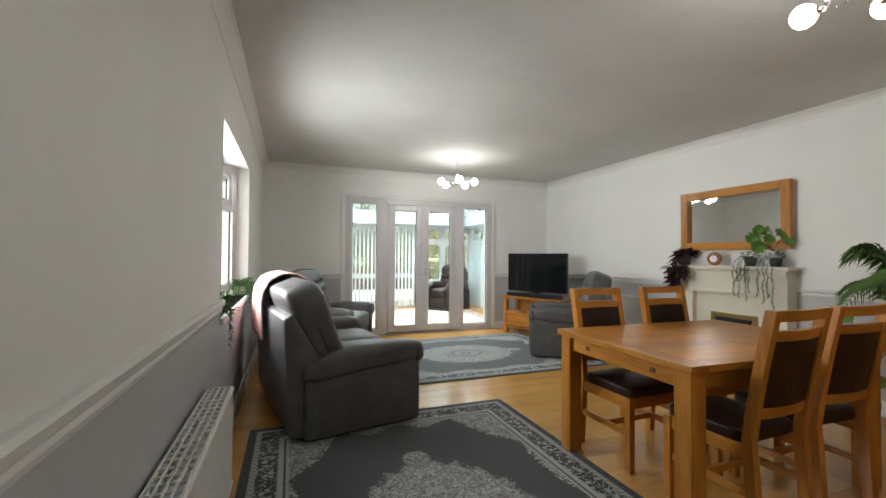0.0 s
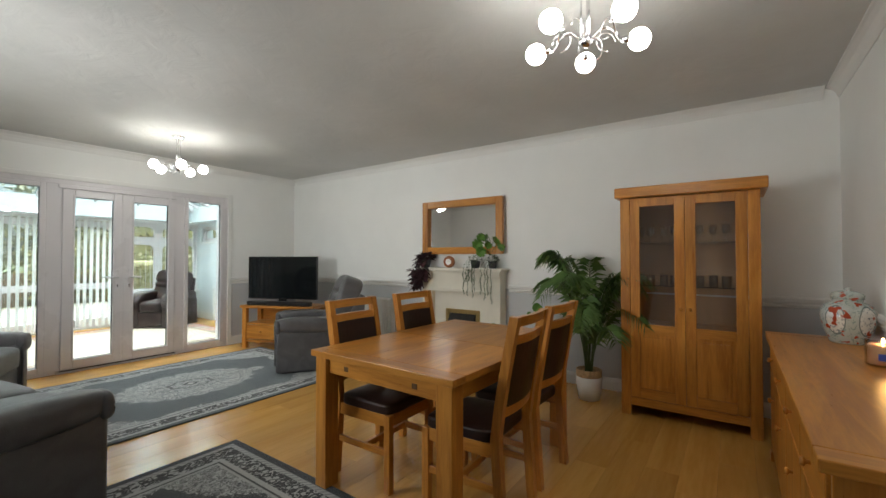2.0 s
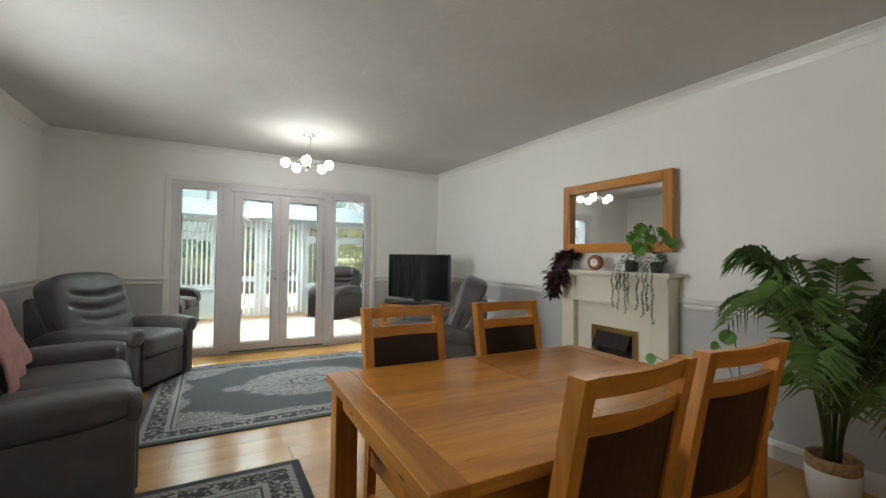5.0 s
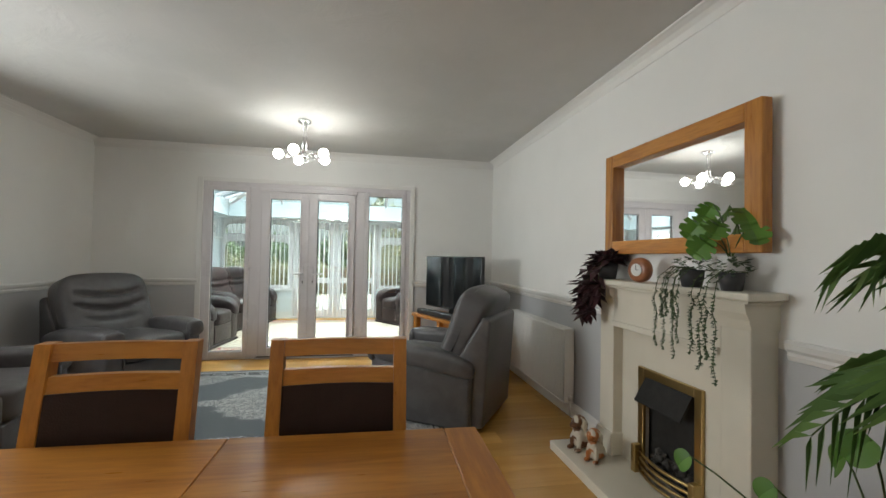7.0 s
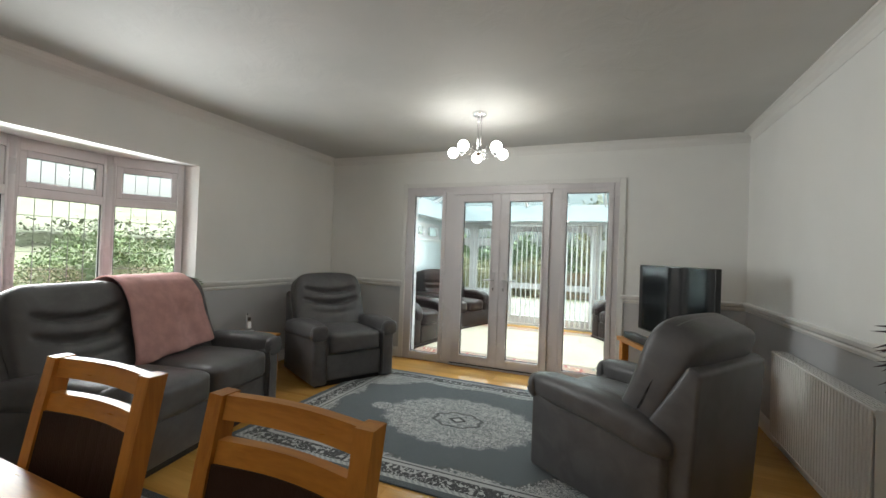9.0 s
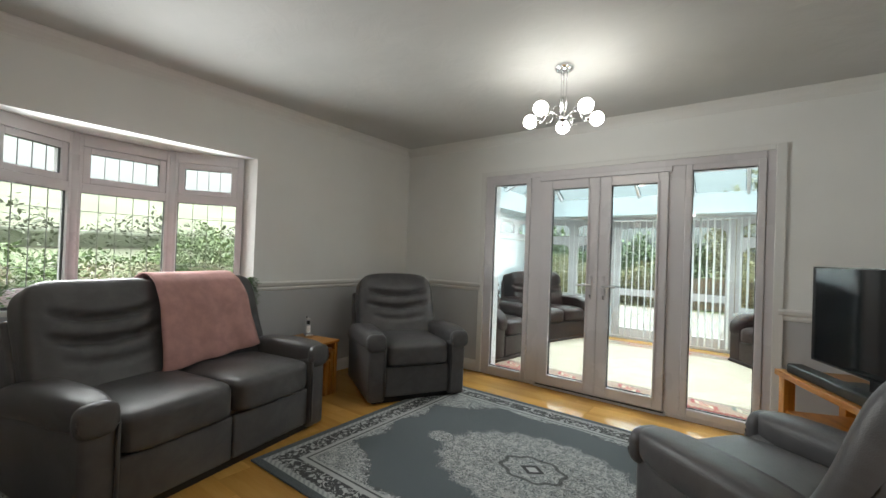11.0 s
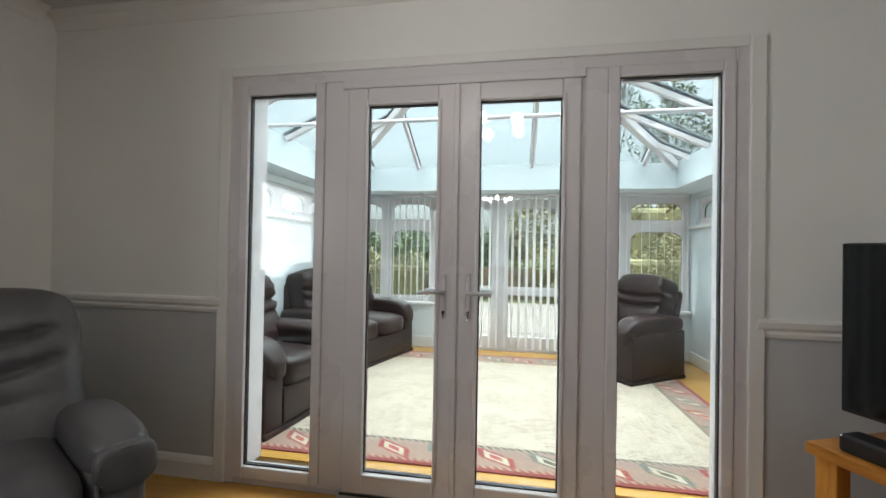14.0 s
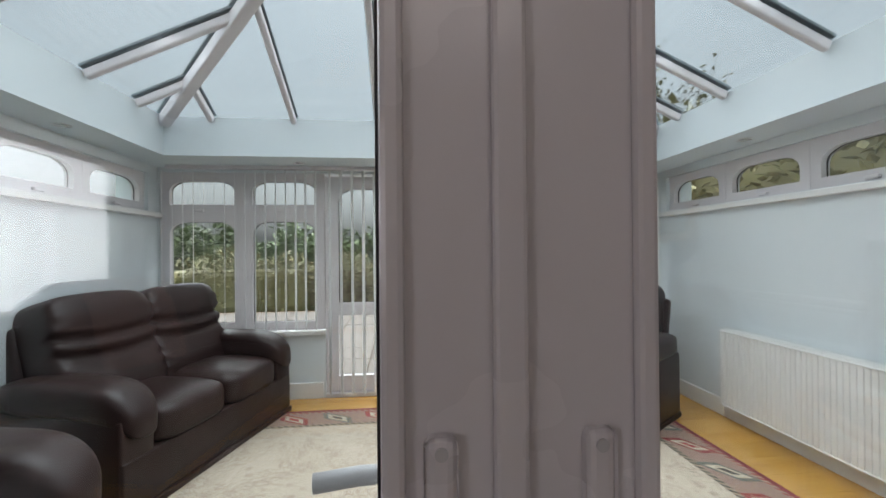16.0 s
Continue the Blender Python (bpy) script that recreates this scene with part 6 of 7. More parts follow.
# ---------------------------------------------------------------- throw over the sofa back
def throw():
    prof = [(-0.55, 0.60), (-0.553, 0.68), (-0.555, 0.78), (-0.555, 0.88), (-0.545, 0.97), (-0.505, 1.055), (-0.43, 1.10), (-0.37, 1.112), (-0.305, 1.10), (-0.25, 1.055), (-0.215, 0.98), (-0.19, 0.90), (-0.16, 0.80), (-0.12, 0.70), (-0.09, 0.61), (-0.085, 0.58)]
    bm = bm_new()
    nu, nv = 44, 26
    grid = []
    for i in range(nu + 1):
        f = i / nu * (len(prof) - 1)
        k = min(int(f), len(prof) - 2)
        x, z = [prof[k][q] + (prof[k + 1][q] - prof[k][q]) * (f - k) for q in (0, 1)]
        front = max(0.0, (i / nu - 0.55) / 0.45)
        row = []
        for j in range(nv + 1):
            v = j / nv
            y = -0.10 + 0.60 * v + 0.10 * front * (v - 0.1) + 0.03 * math.sin(3 * i / nu + 1)
            w = 0.010 * math.sin(v * 17 + 1.5 * math.sin(4 * i / nu)) * (0.25 + front) + 0.006 * noise.noise(Vector((v * 6, i * 0.15, 0)))
            row.append(bm.verts.new((x + 0.012 + 0.055 * min(1.0, front * 3) * (1 - 0.5 * front) + (w if front > 0 else -w), y, z - 0.05 * front * (1 - v) * 1.2 + (0.004 + abs(w) * 0.6 if 0.3 < i / nu < 0.6 else 0))))
        grid.append(row)
    for a, b in zip(grid, grid[1:]):
        for j in range(nv):
            bm.faces.new((a[j], b[j], b[j + 1], a[j + 1]))
    bmesh.ops.recalc_face_normals(bm, faces=bm.faces[:])
    bmesh.ops.solidify(bm, geom=bm.faces[:], thickness=0.009)
    ob = tagged(part("throw_blanket", bm, THROW, None, smooth=True), "soft pink throw draped over the sofa back", "blanket")
    ob.matrix_basis = pose(0.95, 4.16, 0.0, 0, 0, 11) @ Matrix.Diagonal((1.12, 1, 1, 1))


throw()

# ---------------------------------------------------------------- display cabinet
CBX, CBY0, CBY1, CBZ = 4.46, 0.66, 1.605, 1.885
cab = thing("display_cabinet", pose(0, 0, 0), "tall honey oak display cabinet with two part-glazed doors", "cabinet")
part("cornice", box(CBX - 0.055, X1 - 0.012, CBY0 - 0.045, CBY1 + 0.035, CBZ - 0.085, CBZ, 0.008), OAK_Y, cab, "deep overhanging oak top")
for y in (CBY0, CBY1 - 0.04):
    part("side_panel", box(CBX + 0.02, X1 - 0.03, y, y + 0.04, 0.0, CBZ - 0.085, 0.003), OAK_Z, cab)
for y in (CBY0, CBY1 - 0.075):
    part("corner_post", box(CBX, CBX + 0.02, y, y + 0.075, 0.0, CBZ - 0.085, 0.004), OAK_Z, cab)
part("back_board", box(X1 - 0.032, X1 - 0.022, CBY0 + 0.04, CBY1 - 0.04, 0.06, CBZ - 0.085), wood("brown_back_board", (0.42, 0.24, 0.11), (0.55, 0.33, 0.16), 0.6, 2), cab, "plain oak-veneer back board")
part("plinth_rail", box(CBX + 0.002, CBX + 0.022, CBY0 + 0.075, CBY1 - 0.075, 0.085, 0.15, 0.003), OAK_Y, cab)
part("bottom", box(CBX + 0.022, X1 - 0.032, CBY0 + 0.04, CBY1 - 0.04, 0.12, 0.145), OAK_Y, cab)
part("mid_shelf", box(CBX + 0.03, X1 - 0.032, CBY0 + 0.04, CBY1 - 0.04, 0.70, 0.725), OAK_Y, cab)
for z in (1.07, 1.42):
    part("glass_shelf", box(CBX + 0.05, X1 - 0.034, CBY0 + 0.042, CBY1 - 0.042, z, z + 0.006), CAB_GLASS, cab, "clear glass shelf")
ym = (CBY0 + CBY1) / 2
for a, b, kn in ((CBY0 + 0.077, ym - 0.001, ym - 0.03), (ym + 0.001, CBY1 - 0.077, ym + 0.03)):
    dz0, dz1, w = 0.155, CBZ - 0.09, 0.072
    door = part("door", bx(bx(box(CBX - 0.004, CBX + 0.018, a, a + w, dz0, dz1, 0.003), CBX - 0.004, CBX + 0.018, b - w, b, dz0, dz1, 0.003), CBX - 0.0035, CBX + 0.0175, a + w, b - w, dz1 - w, dz1, 0.003), OAK_Z, cab, "oak door with glass above and panel below")
    part("door_rail", box(CBX - 0.0035, CBX + 0.0175, a + w, b - w, dz0, dz0 + 0.08, 0.003), OAK_Y, door)
    part("door_rail", box(CBX - 0.0035, CBX + 0.0175, a + w, b - w, 0.685, 0.76, 0.003), OAK_Y, door)
    pan = bm_new()
    bx(pan, CBX + 0.006, CBX + 0.014, a + w - 0.002, b - w + 0.002, dz0 + 0.078, 0.687)
    bx(pan, CBX + 0.001, CBX + 0.007, a + w + 0.03, b - w - 0.03, dz0 + 0.11, 0.655, 0.004)
    part("raised_panel", pan, OAK_Z, door)
    part("door_glass", box(CBX + 0.005, CBX + 0.009, a + w - 0.003, b - w + 0.003, 0.757, dz1 - w + 0.003), CAB_GLASS, door, "clear cabinet glass")
    part("knob", lathe(bm_new(), [(0.006, 0), (0.006, 0.01), (0.015, 0.016), (0.013, 0.025), (0.004, 0.028)], 14), OAK, door, "", True, pose(CBX - 0.004, kn, 0.90, 0, -90, 0))
TUMBLER = glass("drinking_glass", (0.97, 0.975, 0.975), 7.0)
g1 = lathe(bm_new(), [(0.026, 0), (0.026, 0.004), (0.004, 0.008), (0.004, 0.055), (0.022, 0.07), (0.030, 0.10), (0.026, 0.14), (0.0245, 0.14), (0.028, 0.10), (0.02, 0.075), (0.005, 0.068)], 16)
g2 = lathe(bm_new(), [(0.028, 0), (0.03, 0.004), (0.034, 0.085), (0.032, 0.085), (0.028, 0.01), (0.01, 0.008)], 16)
m1, m2 = mesh_of(g1, "wine_glass", TUMBLER, True), mesh_of(g2, "tumbler", TUMBLER, True)
for z, me, lab, nm in ((1.426, m1, "clear stemmed wine glass on the cabinet's glass shelf", "wine_glass"), (1.076, m2, "clear glass tumbler on the cabinet's glass shelf", "tumbler")):
    for i in range(9):
        o = tagged(new(nm, me), lab, "glass", "glasses in the cabinet")
        o.matrix_basis = pose(CBX + (0.14 if i % 2 else 0.24), CBY0 + 0.12 + i * 0.088, z)

# ---------------------------------------------------------------- sideboard and what stands on it
sx0, sx1, sy0, sy1, sz = 2.10, 4.22, 0.18, 0.655, 0.82
sd = thing("sideboard", pose(0, 0, 0), "long honey oak sideboard along the wall", "sideboard")
part("top", box(sx0 + 0.09, sx1 - 0.09, sy0, sy1, sz - 0.035, sz, 0.004), OAK, sd)
for a, b in ((sx0, sx0 + 0.09), (sx1 - 0.09, sx1)):
    part("breadboard_end", box(a, b, sy0, sy1, sz - 0.035, sz, 0.004), OAK_Y, sd)
part("end_panel", box(sx0 + 0.03, sx0 + 0.055, sy0 + 0.02, sy1 - 0.03, 0.06, sz - 0.035, 0.003), OAK_Z, sd)
part("end_panel", box(sx1 - 0.055, sx1 - 0.03, sy0 + 0.02, sy1 - 0.03, 0.06, sz - 0.035, 0.003), OAK_Z, sd)
part("back_board", box(sx0 + 0.055, sx1 - 0.055, sy0 + 0.01, sy0 + 0.025, 0.06, sz - 0.035), OAK, sd)
part("bottom", box(sx0 + 0.055, sx1 - 0.055, sy0 + 0.025, sy1 - 0.04, 0.07, 0.095), OAK, sd)
for x in (sx0 + 0.025, sx1 - 0.085):
    for y in (sy0 + 0.01, sy1 - 0.075):
        part("foot", box(x, x + 0.06, y, y + 0.06, 0, 0.06, 0.004), OAK_Z, sd)
dw = (sx1 - sx0 - 0.12) / 4
for i in range(4):
    a = sx0 + 0.06 + dw * i
    dr = part("drawer_front", box(a + 0.003, a + dw - 0.003, sy1 - 0.04, sy1 - 0.02, 0.60, sz - 0.045, 0.004), OAK, sd)
    do = part("door", box(a + 0.003, a + dw - 0.003, sy1 - 0.04, sy1 - 0.02, 0.10, 0.592, 0.004), OAK_Z, sd)
    for o, z in ((dr, 0.69), (do, 0.45)):
        part("knob", lathe(bm_new(), [(0.006, 0), (0.006, 0.01), (0.015, 0.016), (0.013, 0.025), (0.004, 0.028)], 14), OAK, o, "", True, pose(a + dw / 2, sy1 - 0.02, z, -90, 0, 0))


def vase_mat():
    n = Nodes("painted_porcelain")
    v = n.coords()
    x, y, z = n.xyz(v)
    ang = n.m("ARCTAN2", y, x)
    cell = n.m("ABSOLUTE", n.m("SUBTRACT", n.m("FRACT", n.m("ADD", n.m("MULTIPLY", ang, 0.7958), 0.5)), 0.5))
    med = n.m("SQRT", n.m("ADD", n.m("POWER", n.m("MULTIPLY", cell, 3.0), 2.0), n.m("POWER", n.m("DIVIDE", n.m("SUBTRACT", z, 0.135), 0.085), 2.0)))
    inner = n.m("SUBTRACT", 1.0, n.step(med, 0.86, 0.90))
    rim = n.m("SUBTRACT", 1.0, n.step(med, 0.96, 1.0))
    fl = n.noise(v, 55.0, 2.0, 0.5, 1.5)
    red = n.step(n.noise(v, 24.0, 1.0), 0.60, 0.64)
    base = n.mix(n.step(fl, 0.55, 0.6), (0.50, 0.55, 0.53), (0.30, 0.38, 0.36))
    c = n.mix(rim, base, (0.18, 0.22, 0.22))
    c = n.mix(inner, c, n.mix(n.step(fl, 0.57, 0.62), (0.72, 0.71, 0.67), (0.25, 0.28, 0.3)))
    c = n.mix(red, c, (0.42, 0.07, 0.03))
    return n.finish(c, 0.12, Coat_Weight=0.5)


vs = thing("ginger_jar", pose(4.02, 0.29, sz), "painted porcelain ginger jar with red and green panels", "jar")
part("body", lathe(bm_new(), [(0.078, 0), (0.082, 0.006), (0.088, 0.03), (0.108, 0.08), (0.121, 0.135), (0.120, 0.175), (0.102, 0.215), (0.068, 0.235), (0.066, 0.25)], 40), vase_mat(), vs, "", True)
part("lid", lathe(bm_new(), [(0.071, 0.25), (0.073, 0.27), (0.066, 0.284), (0.040, 0.294), (0.014, 0.298), (0.016, 0.308), (0.010, 0.315), (0.002, 0.316)], 32), vase_mat(), vs, "low porcelain lid", True)
cd = thing("jar_candle", pose(3.42, 0.27, sz), "lit cream candle in a clear glass jar", "candle")
WAX = Nodes("candle_wax").finish((0.78, 0.48, 0.30), 0.5, Subsurface_Weight=0.5, Subsurface_Radius=(0.05, 0.03, 0.02))
part("jar", lathe(bm_new(), [(0.058, 0), (0.062, 0.004), (0.062, 0.118), (0.059, 0.12), (0.0585, 0.006), (0.01, 0.005)], 32), glass("candle_jar_glass", (0.95, 0.94, 0.92), 1.5), cd, "clear glass jar", True)
part("wax", lathe(bm_new(), [(0.056, 0.008), (0.0575, 0.012), (0.0575, 0.092), (0.05, 0.094), (0.01, 0.092)], 28), WAX, cd, "", True)
part("wick", cone(bm_new(), (0, 0, 0.09), (0, 0.002, 0.102), 0.0015, seg=6), BLACK, cd)
part("flame", pillow(bm_new(), (0, 0.002, 0.110), (0.005, 0.005, 0.013), 2.0, 4, None, lambda u, v, w: (-0.003 * u * max(0, w), -0.003 * v * max(0, w), 0)), glow("candle_flame", (1.0, 0.55, 0.18), 60.0), cd, "small yellow flame", True)
part("label", box(-0.064, -0.0625, 0.005, 0.03, 0.03, 0.06), paint("blue_label", (0.06, 0.08, 0.35), 0.5), cd, "blue and white paper label")

# sockets
def socket(at, label):
    t = thing("wall_socket", at, label, "socket", "wall sockets")
    part("plate", box(-0.073, 0.073, -0.009, 0, 0, 0.086, 0.004), UPVC, t)
    for x in (-0.052, 0.036):
        part("switch", box(x, x + 0.016, -0.013, -0.009, 0.05, 0.074, 0.002), UPVC, t)


socket(pose(X0 + 0.0005, 5.78, 0.22, 0, 0, 90), "white double wall socket by the skirting")
socket(pose(4.55, Y1 - 0.0005, 0.28, 0, 0, 0), "white double wall socket by the television")

# ---------------------------------------------------------------- toy house in the conservatory
PLUM = paint("plum_painted_board", (0.16, 0.012, 0.05), 0.5, 0.1, 6.0)
LILAC = paint("grey_lilac_paper", (0.36, 0.30, 0.33), 0.7, 0.08, 8.0)
PINK = paint("pink_painted_wood", (0.74, 0.30, 0.40), 0.5, 0.12, 30.0)
TOYW = paint("white_toy_board", (0.78, 0.77, 0.77), 0.4, 0.04)
toy = thing("toy_house", pose(4.70, 7.50, 0.0), "open-fronted toy house with plum walls and a pink scalloped roof", "toy house")
for y in (0.0, 0.655):
    part("side_panel", box(0.0, 0.27, y, y + 0.018, 0.0, 0.97, 0.003), TOYW, toy, "white side panel")
for z0, z1, m in ((0.0, 0.30, PLUM), (0.34, 0.64, LILAC), (0.66, 0.97, PLUM)):
    part("room_back", box(0.255, 0.27, 0.018, 0.655, z0, z1), m, toy)
    part("room_side", box(0.004, 0.254, 0.648, 0.6545, z0, z1), m, toy)
for z in (0.30, 0.64):
    part("storey_floor", box(0.0, 0.254, 0.019, 0.647, z, z + 0.02, 0.002), OAK_Y, toy, "pale wooden storey floor")
part("window_box", box(-0.012, 0.05, 0.48, 0.64, 0.235, 0.295, 0.004), TOYW, toy)
part("bed", box(0.05, 0.22, 0.40, 0.63, 0.321, 0.40, 0.012), PINK, toy, "pink toy bed")
for s in (-1, 1):
    slope = part("roof_slope", box(-0.05, 0.29, -0.01, 0.46, 0.0, 0.014, 0.004), PINK, toy, at=Matrix.Translation((0, 0.336 + s * 0.40, 0.95)) @ Matrix.Rotation(0 if s < 0 else math.pi, 4, "Z") @ Matrix.Translation((0 if s < 0 else -0.24, 0, 0)) @ Matrix.Rotation(radians(36), 4, "X"))
    tile_me = mesh_of(lathe(bm_new(), [(0.005, 0.012), (0.026, 0.010), (0.030, 0.004), (0.028, 0.0)], 10), "scallop_tile", PINK)
    for i in range(9):
        for j in range(7):
            o = new("scallop_tile", tile_me)
            o.parent = slope
            o.matrix_basis = pose(-0.03 + 0.043 * j + (0.02 if i % 2 else 0), 0.0 + 0.052 * i, 0.013 + 0.002 * (i % 2))


# ---------------------------------------------------------------- garden and distance
HEDGE = leaf_mat("hedge_leaf", (0.07, 0.11, 0.045), (0.17, 0.235, 0.085))
AUTUMN = leaf_mat("autumn_leaf", (0.13, 0.125, 0.055), (0.31, 0.27, 0.12))
BARK = paint("grey_bark", (0.12, 0.10, 0.085), 0.9, 0.2, 12.0, 0.6, 60.0)
FENCE = wood("weathered_fence", (0.11, 0.078, 0.055), (0.20, 0.14, 0.10), 0.85, 2)
SLAB = paint("reddish_paving", (0.20, 0.17, 0.15), 0.8, 0.15, 4.0, 0.3)


def bank(name, rng, x0, x1, y0, y1, ztop, n, size, mat, label, z0=-0.16):
    """A hedge or shrub bank of many small leaves with an uneven outline."""
    bm = bm_new()
    for _ in range(n):
        x, y = rng.uniform(x0, x1), rng.uniform(y0, y1)
        top = ztop * (0.72 + 0.5 * noise.noise(Vector((x * 0.9, y * 0.9, 3.1))) + 0.15 * noise.noise(Vector((x * 3.1, y * 3.1, 1.0))))
        z = z0 + (top - z0) * rng.random() ** 0.6
        d = Vector((rng.uniform(-1, 1), rng.uniform(-1, 1), rng.uniform(-0.3, 0.9)))
        s = size * rng.uniform(0.6, 1.4)
        leaf(bm, (x, y, z), d, (rng.uniform(-0.4, 0.4), rng.uniform(-0.4, 0.4), 1), s, s * 0.55, 0.3)
    bx(bm, x0 + 0.25 * (x1 - x0), x1 - 0.25 * (x1 - x0), y0 + 0.3, y1 - 0.3, z0, z0 + 0.62 * (ztop - z0), 0.15, 2)
    return tagged(part(name, bm, mat, None), label, "hedge", kind="stuff")


rg = random.Random(21)
bank("hedge", rg, -5.2, -4.0, -2.0, 12.0, 1.2, 34000, 0.085, HEDGE, "clipped green hedge beyond the bay window")
bank("shrub", rg, -3.1, -2.1, 4.9, 6.3, 1.75, 13000, 0.045, HEDGE, "rounded garden shrub beside the bay window")
# no haze in the air: the far trees' mist is put into their dull leaf colour
bank("far_hedge", rg, -24.0, -22.0, -12.0, 40.0, 3.0, 15000, 0.24, leaf_mat("mist_toned_foliage", (0.085, 0.10, 0.065), (0.13, 0.145, 0.095)), "distant trees across the field, mist mixed into their leaf colour")
bank("garden_hedge", rg, -6.0, 2.6, 19.5, 21.0, 2.6, 9000, 0.20, HEDGE, "tall dark green hedge behind the garden fence")
bank("garden_hedge", rg, 2.6, 16.0, 18.5, 21.0, 4.6, 12000, 0.22, AUTUMN, "tall autumn-tinted hedge behind the garden")
bank("border_shrub", rg, -4.5, 1.9, 16.6, 17.7, 1.5, 9000, 0.10, AUTUMN, "olive and yellow shrubs in the bed before the fence")
bank("border_shrub", rg, 3.4, 10.5, 16.4, 17.7, 2.0, 11000, 0.10, AUTUMN, "olive and yellow shrubs in the bed before the fence")
bank("side_hedge", rg, 6.6, 8.0, 5.5, 14.5, 4.2, 9000, 0.16, AUTUMN, "yellowing shrubs along the side of the conservatory")
low_wall = structure("garden_wall", box(-3.9, -3.6, -2.0, 9.0, -0.16, 0.62, 0.02), paint("weathered_stone", (0.25, 0.235, 0.21), 0.9, 0.2, 5.0, 0.6, 40.0), "low weathered stone garden wall", "wall")
hill = bm_new()
hx, hy = 14, 20
gv = [[hill.verts.new((-14 - 5 * i, -60 + 9 * j, -0.2 + 11.0 * (i / hx) ** 1.1 + 0.9 * noise.noise(Vector((i * 0.3, j * 0.3, 0))))) for j in range(hy)] for i in range(hx)]
for a, b in zip(gv, gv[1:]):
    for j in range(hy - 1):
        hill.faces.new((a[j], b[j], b[j + 1], a[j + 1]))
bmesh.ops.recalc_face_normals(hill, faces=hill.faces[:])
structure("field", hill, paint("rough_pasture", (0.13, 0.14, 0.09), 0.95, 0.3, 0.25, 0.6, 8.0), "rough yellow-green pasture rising in the distance", "field", True)

fence = thing("garden_fence", pose(0, 0, 0), "weathered brown close-board garden fence", "fence")
fme = mesh_of(box(-0.06, 0.06, -0.01, 0.01, -0.16, 0.82), "board", FENCE)
for i in range(110):
    o = new("board", fme)
    o.parent = fence
    o.matrix_basis = pose(-6.0 + 0.125 * i, 18.0 + (0.006 if i % 2 else 0), random.uniform(-0.02, 0.02))
for z in (0.15, 0.6):
    part("fence_rail", box(-6.1, 7.8, 18.018, 18.06, z, z + 0.08), FENCE, fence)


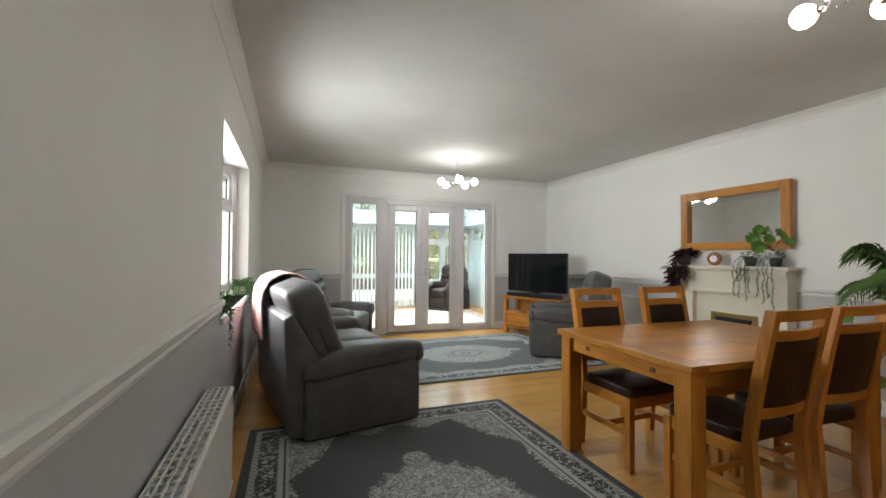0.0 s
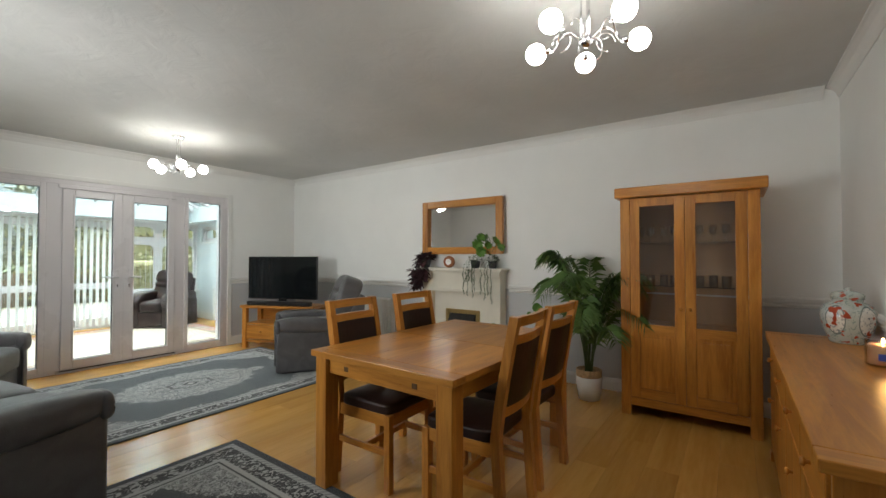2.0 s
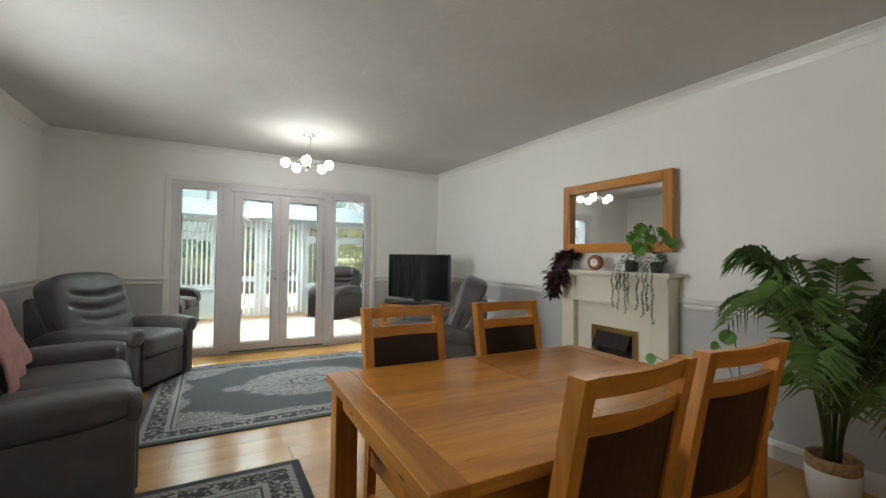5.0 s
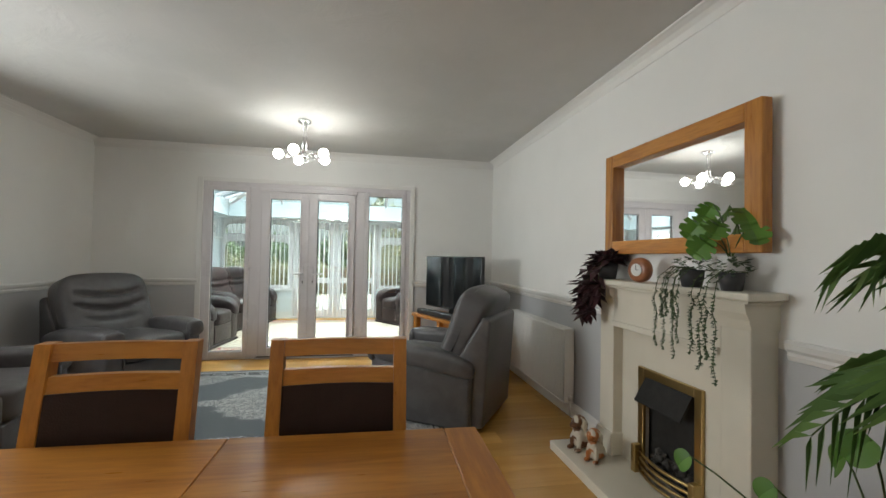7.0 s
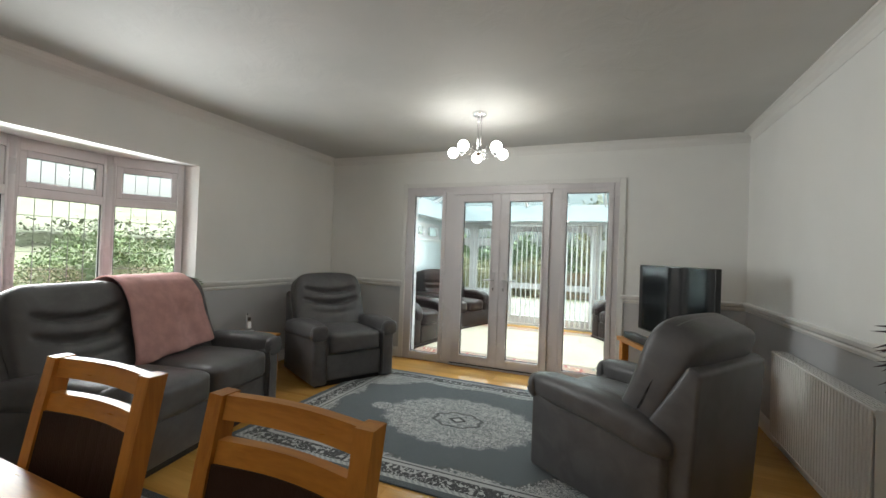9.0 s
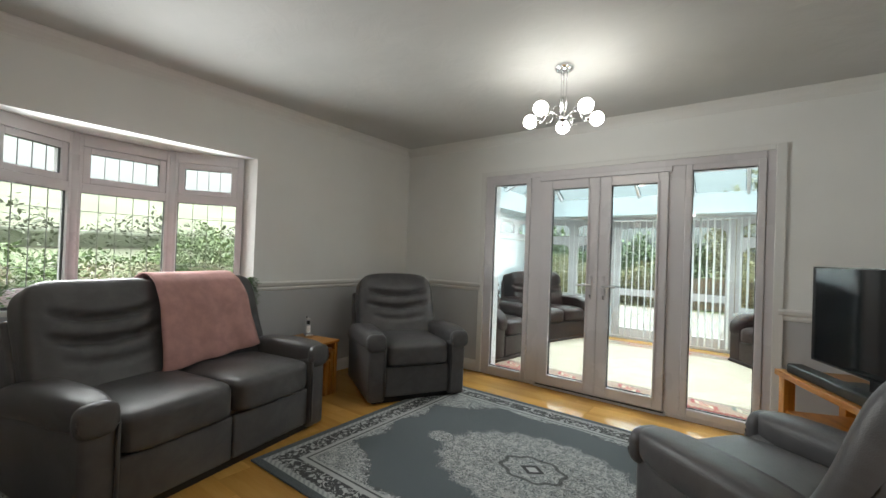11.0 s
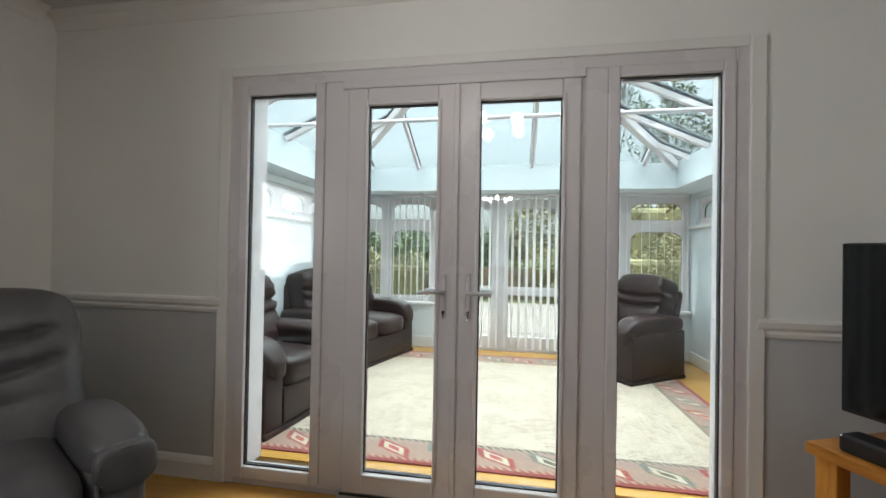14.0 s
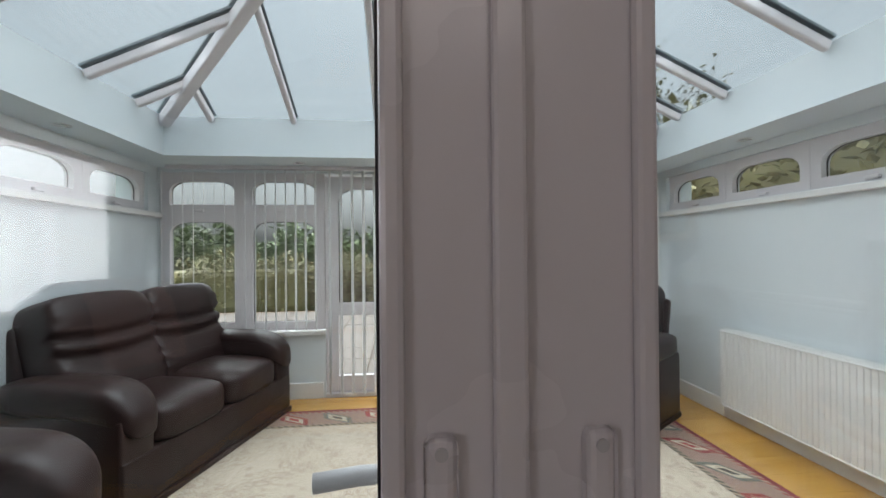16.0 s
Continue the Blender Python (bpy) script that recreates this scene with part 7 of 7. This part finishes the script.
def tree_bare(at, h, spread, label, seed, nbr, leaves=0, leafmat=None):
    """An upright tree: tapered trunk, steep limbs, twigs and, where it has them, scattered leaves."""
    rng = random.Random(seed)
    t = thing("tree", at, label, "tree")
    part("trunk", tube(bm_new(), [(0, 0, -0.2), (0.05, 0, h * 0.3), (-0.05, 0.03, h * 0.6), (0, 0, h * 0.97)], 0.012 * h, 10, False, 0.12), BARK, t, "", True)
    limbs, lf = bm_new(), bm_new()
    for k in range(nbr):
        z = h * rng.uniform(0.12, 0.85)
        a = rng.uniform(0, 6.28)
        L = (h - z) * rng.uniform(0.4, 0.8) + 0.5
        w = spread * rng.uniform(0.5, 1.0) * (0.35 + 0.65 * math.sin(math.pi * min(1, z / h + 0.15)))
        pts = [Vector((w * f ** 0.8 * math.cos(a), w * f ** 0.8 * math.sin(a), z + L * f)) for f in (0, 0.25, 0.5, 0.75, 1.0)]
        tube(limbs, pts, 0.003 * h * (1 - 0.6 * z / h), 5, False, 0.15)
        for _ in range(7):
            p = pts[rng.randint(1, 3)].lerp(pts[4], rng.random())
            b = a + rng.uniform(-1.6, 1.6)
            e = p + Vector((0.35 * w * math.cos(b), 0.35 * w * math.sin(b), L * rng.uniform(0.12, 0.35)))
            tube(limbs, [p, p.lerp(e, 0.5) + Vector((0, 0, -0.02 * L)), e], 0.0011 * h, 4, False, 0.3)
            for _ in range(leaves):
                q = p.lerp(e, rng.random()) + Vector((rng.gauss(0, 0.10 * w), rng.gauss(0, 0.10 * w), rng.gauss(0, 0.08 * w)))
                s = 0.20 * rng.uniform(0.6, 1.3)
                leaf(lf, q, Vector((rng.uniform(-1, 1), rng.uniform(-1, 1), rng.uniform(-1, 0.3))), (0, 0, 1), s, s * 0.6)
    part("limbs", limbs, BARK, t)
    if leaves:
        part("crown", lf, leafmat, t)
    return t


tree_bare(pose(7.9, 31.0, 0.0), 15.5, 2.3, "tall bare poplar beyond the garden", 31, 90, 1, AUTUMN)
tree_bare(pose(9.9, 24.5, 0.0), 8.6, 2.6, "broad half-leafed garden tree", 32, 46, 7, HEDGE)
tree_bare(pose(12.5, 22.0, 0.0), 8.0, 2.6, "half-bare garden tree with scattered leaves", 33, 40, 4, AUTUMN)
patio = tagged(new("pavement"), "reddish paved terrace outside the garden doors", "paving", kind="structure")
part("bed", box(-1.5, 7.0, CY1 + 0.16, 16.2, -0.16, -0.035), GAP, patio)
pme = mesh_of(box(-0.295, 0.295, -0.295, 0.295, -0.05, -0.02, 0.008), "paving_slab", SLAB)
for i in range(14):
    for j in range(9):
        o = new("paving_slab", pme)
        o.parent = patio
        o.matrix_basis = pose(-1.15 + 0.6 * i, CY1 + 0.48 + 0.6 * j, random.uniform(-0.004, 0.004))

# ---------------------------------------------------------------- floor planks
PW, PL = 0.19, 1.28


def planks(parent, x0, x1, y0, y1, seed):
    rng = random.Random(seed)
    shared = {}
    y = y0
    while y < y1 - 0.01:
        w = min(PW, y1 - y)
        x = x0 - rng.uniform(0.0, PL * 0.9)
        while x < x1 - 0.02:
            a, b = max(x, x0), min(x + PL, x1)
            if b - a > 0.03:
                key = (round(b - a, 2), round(w, 2))
                if key not in shared:
                    shared[key] = mesh_of(box(-(b - a) / 2 + 0.0005, (b - a) / 2 - 0.0005, -w / 2 + 0.0005, w / 2 - 0.0005, -0.012, 0.0), "plank", FLOOR)
                o = new("plank", shared[key])
                o.parent = parent
                o.location = ((a + b) / 2, y + w / 2, 0)
            x += PL
        y += PW


planks(floor_base, X0, X1, Y0, Y1 - 0.0, 7)
planks(bpy.data.objects["conservatory_floor"], CX0, CX1, CY0, CY1, 8)
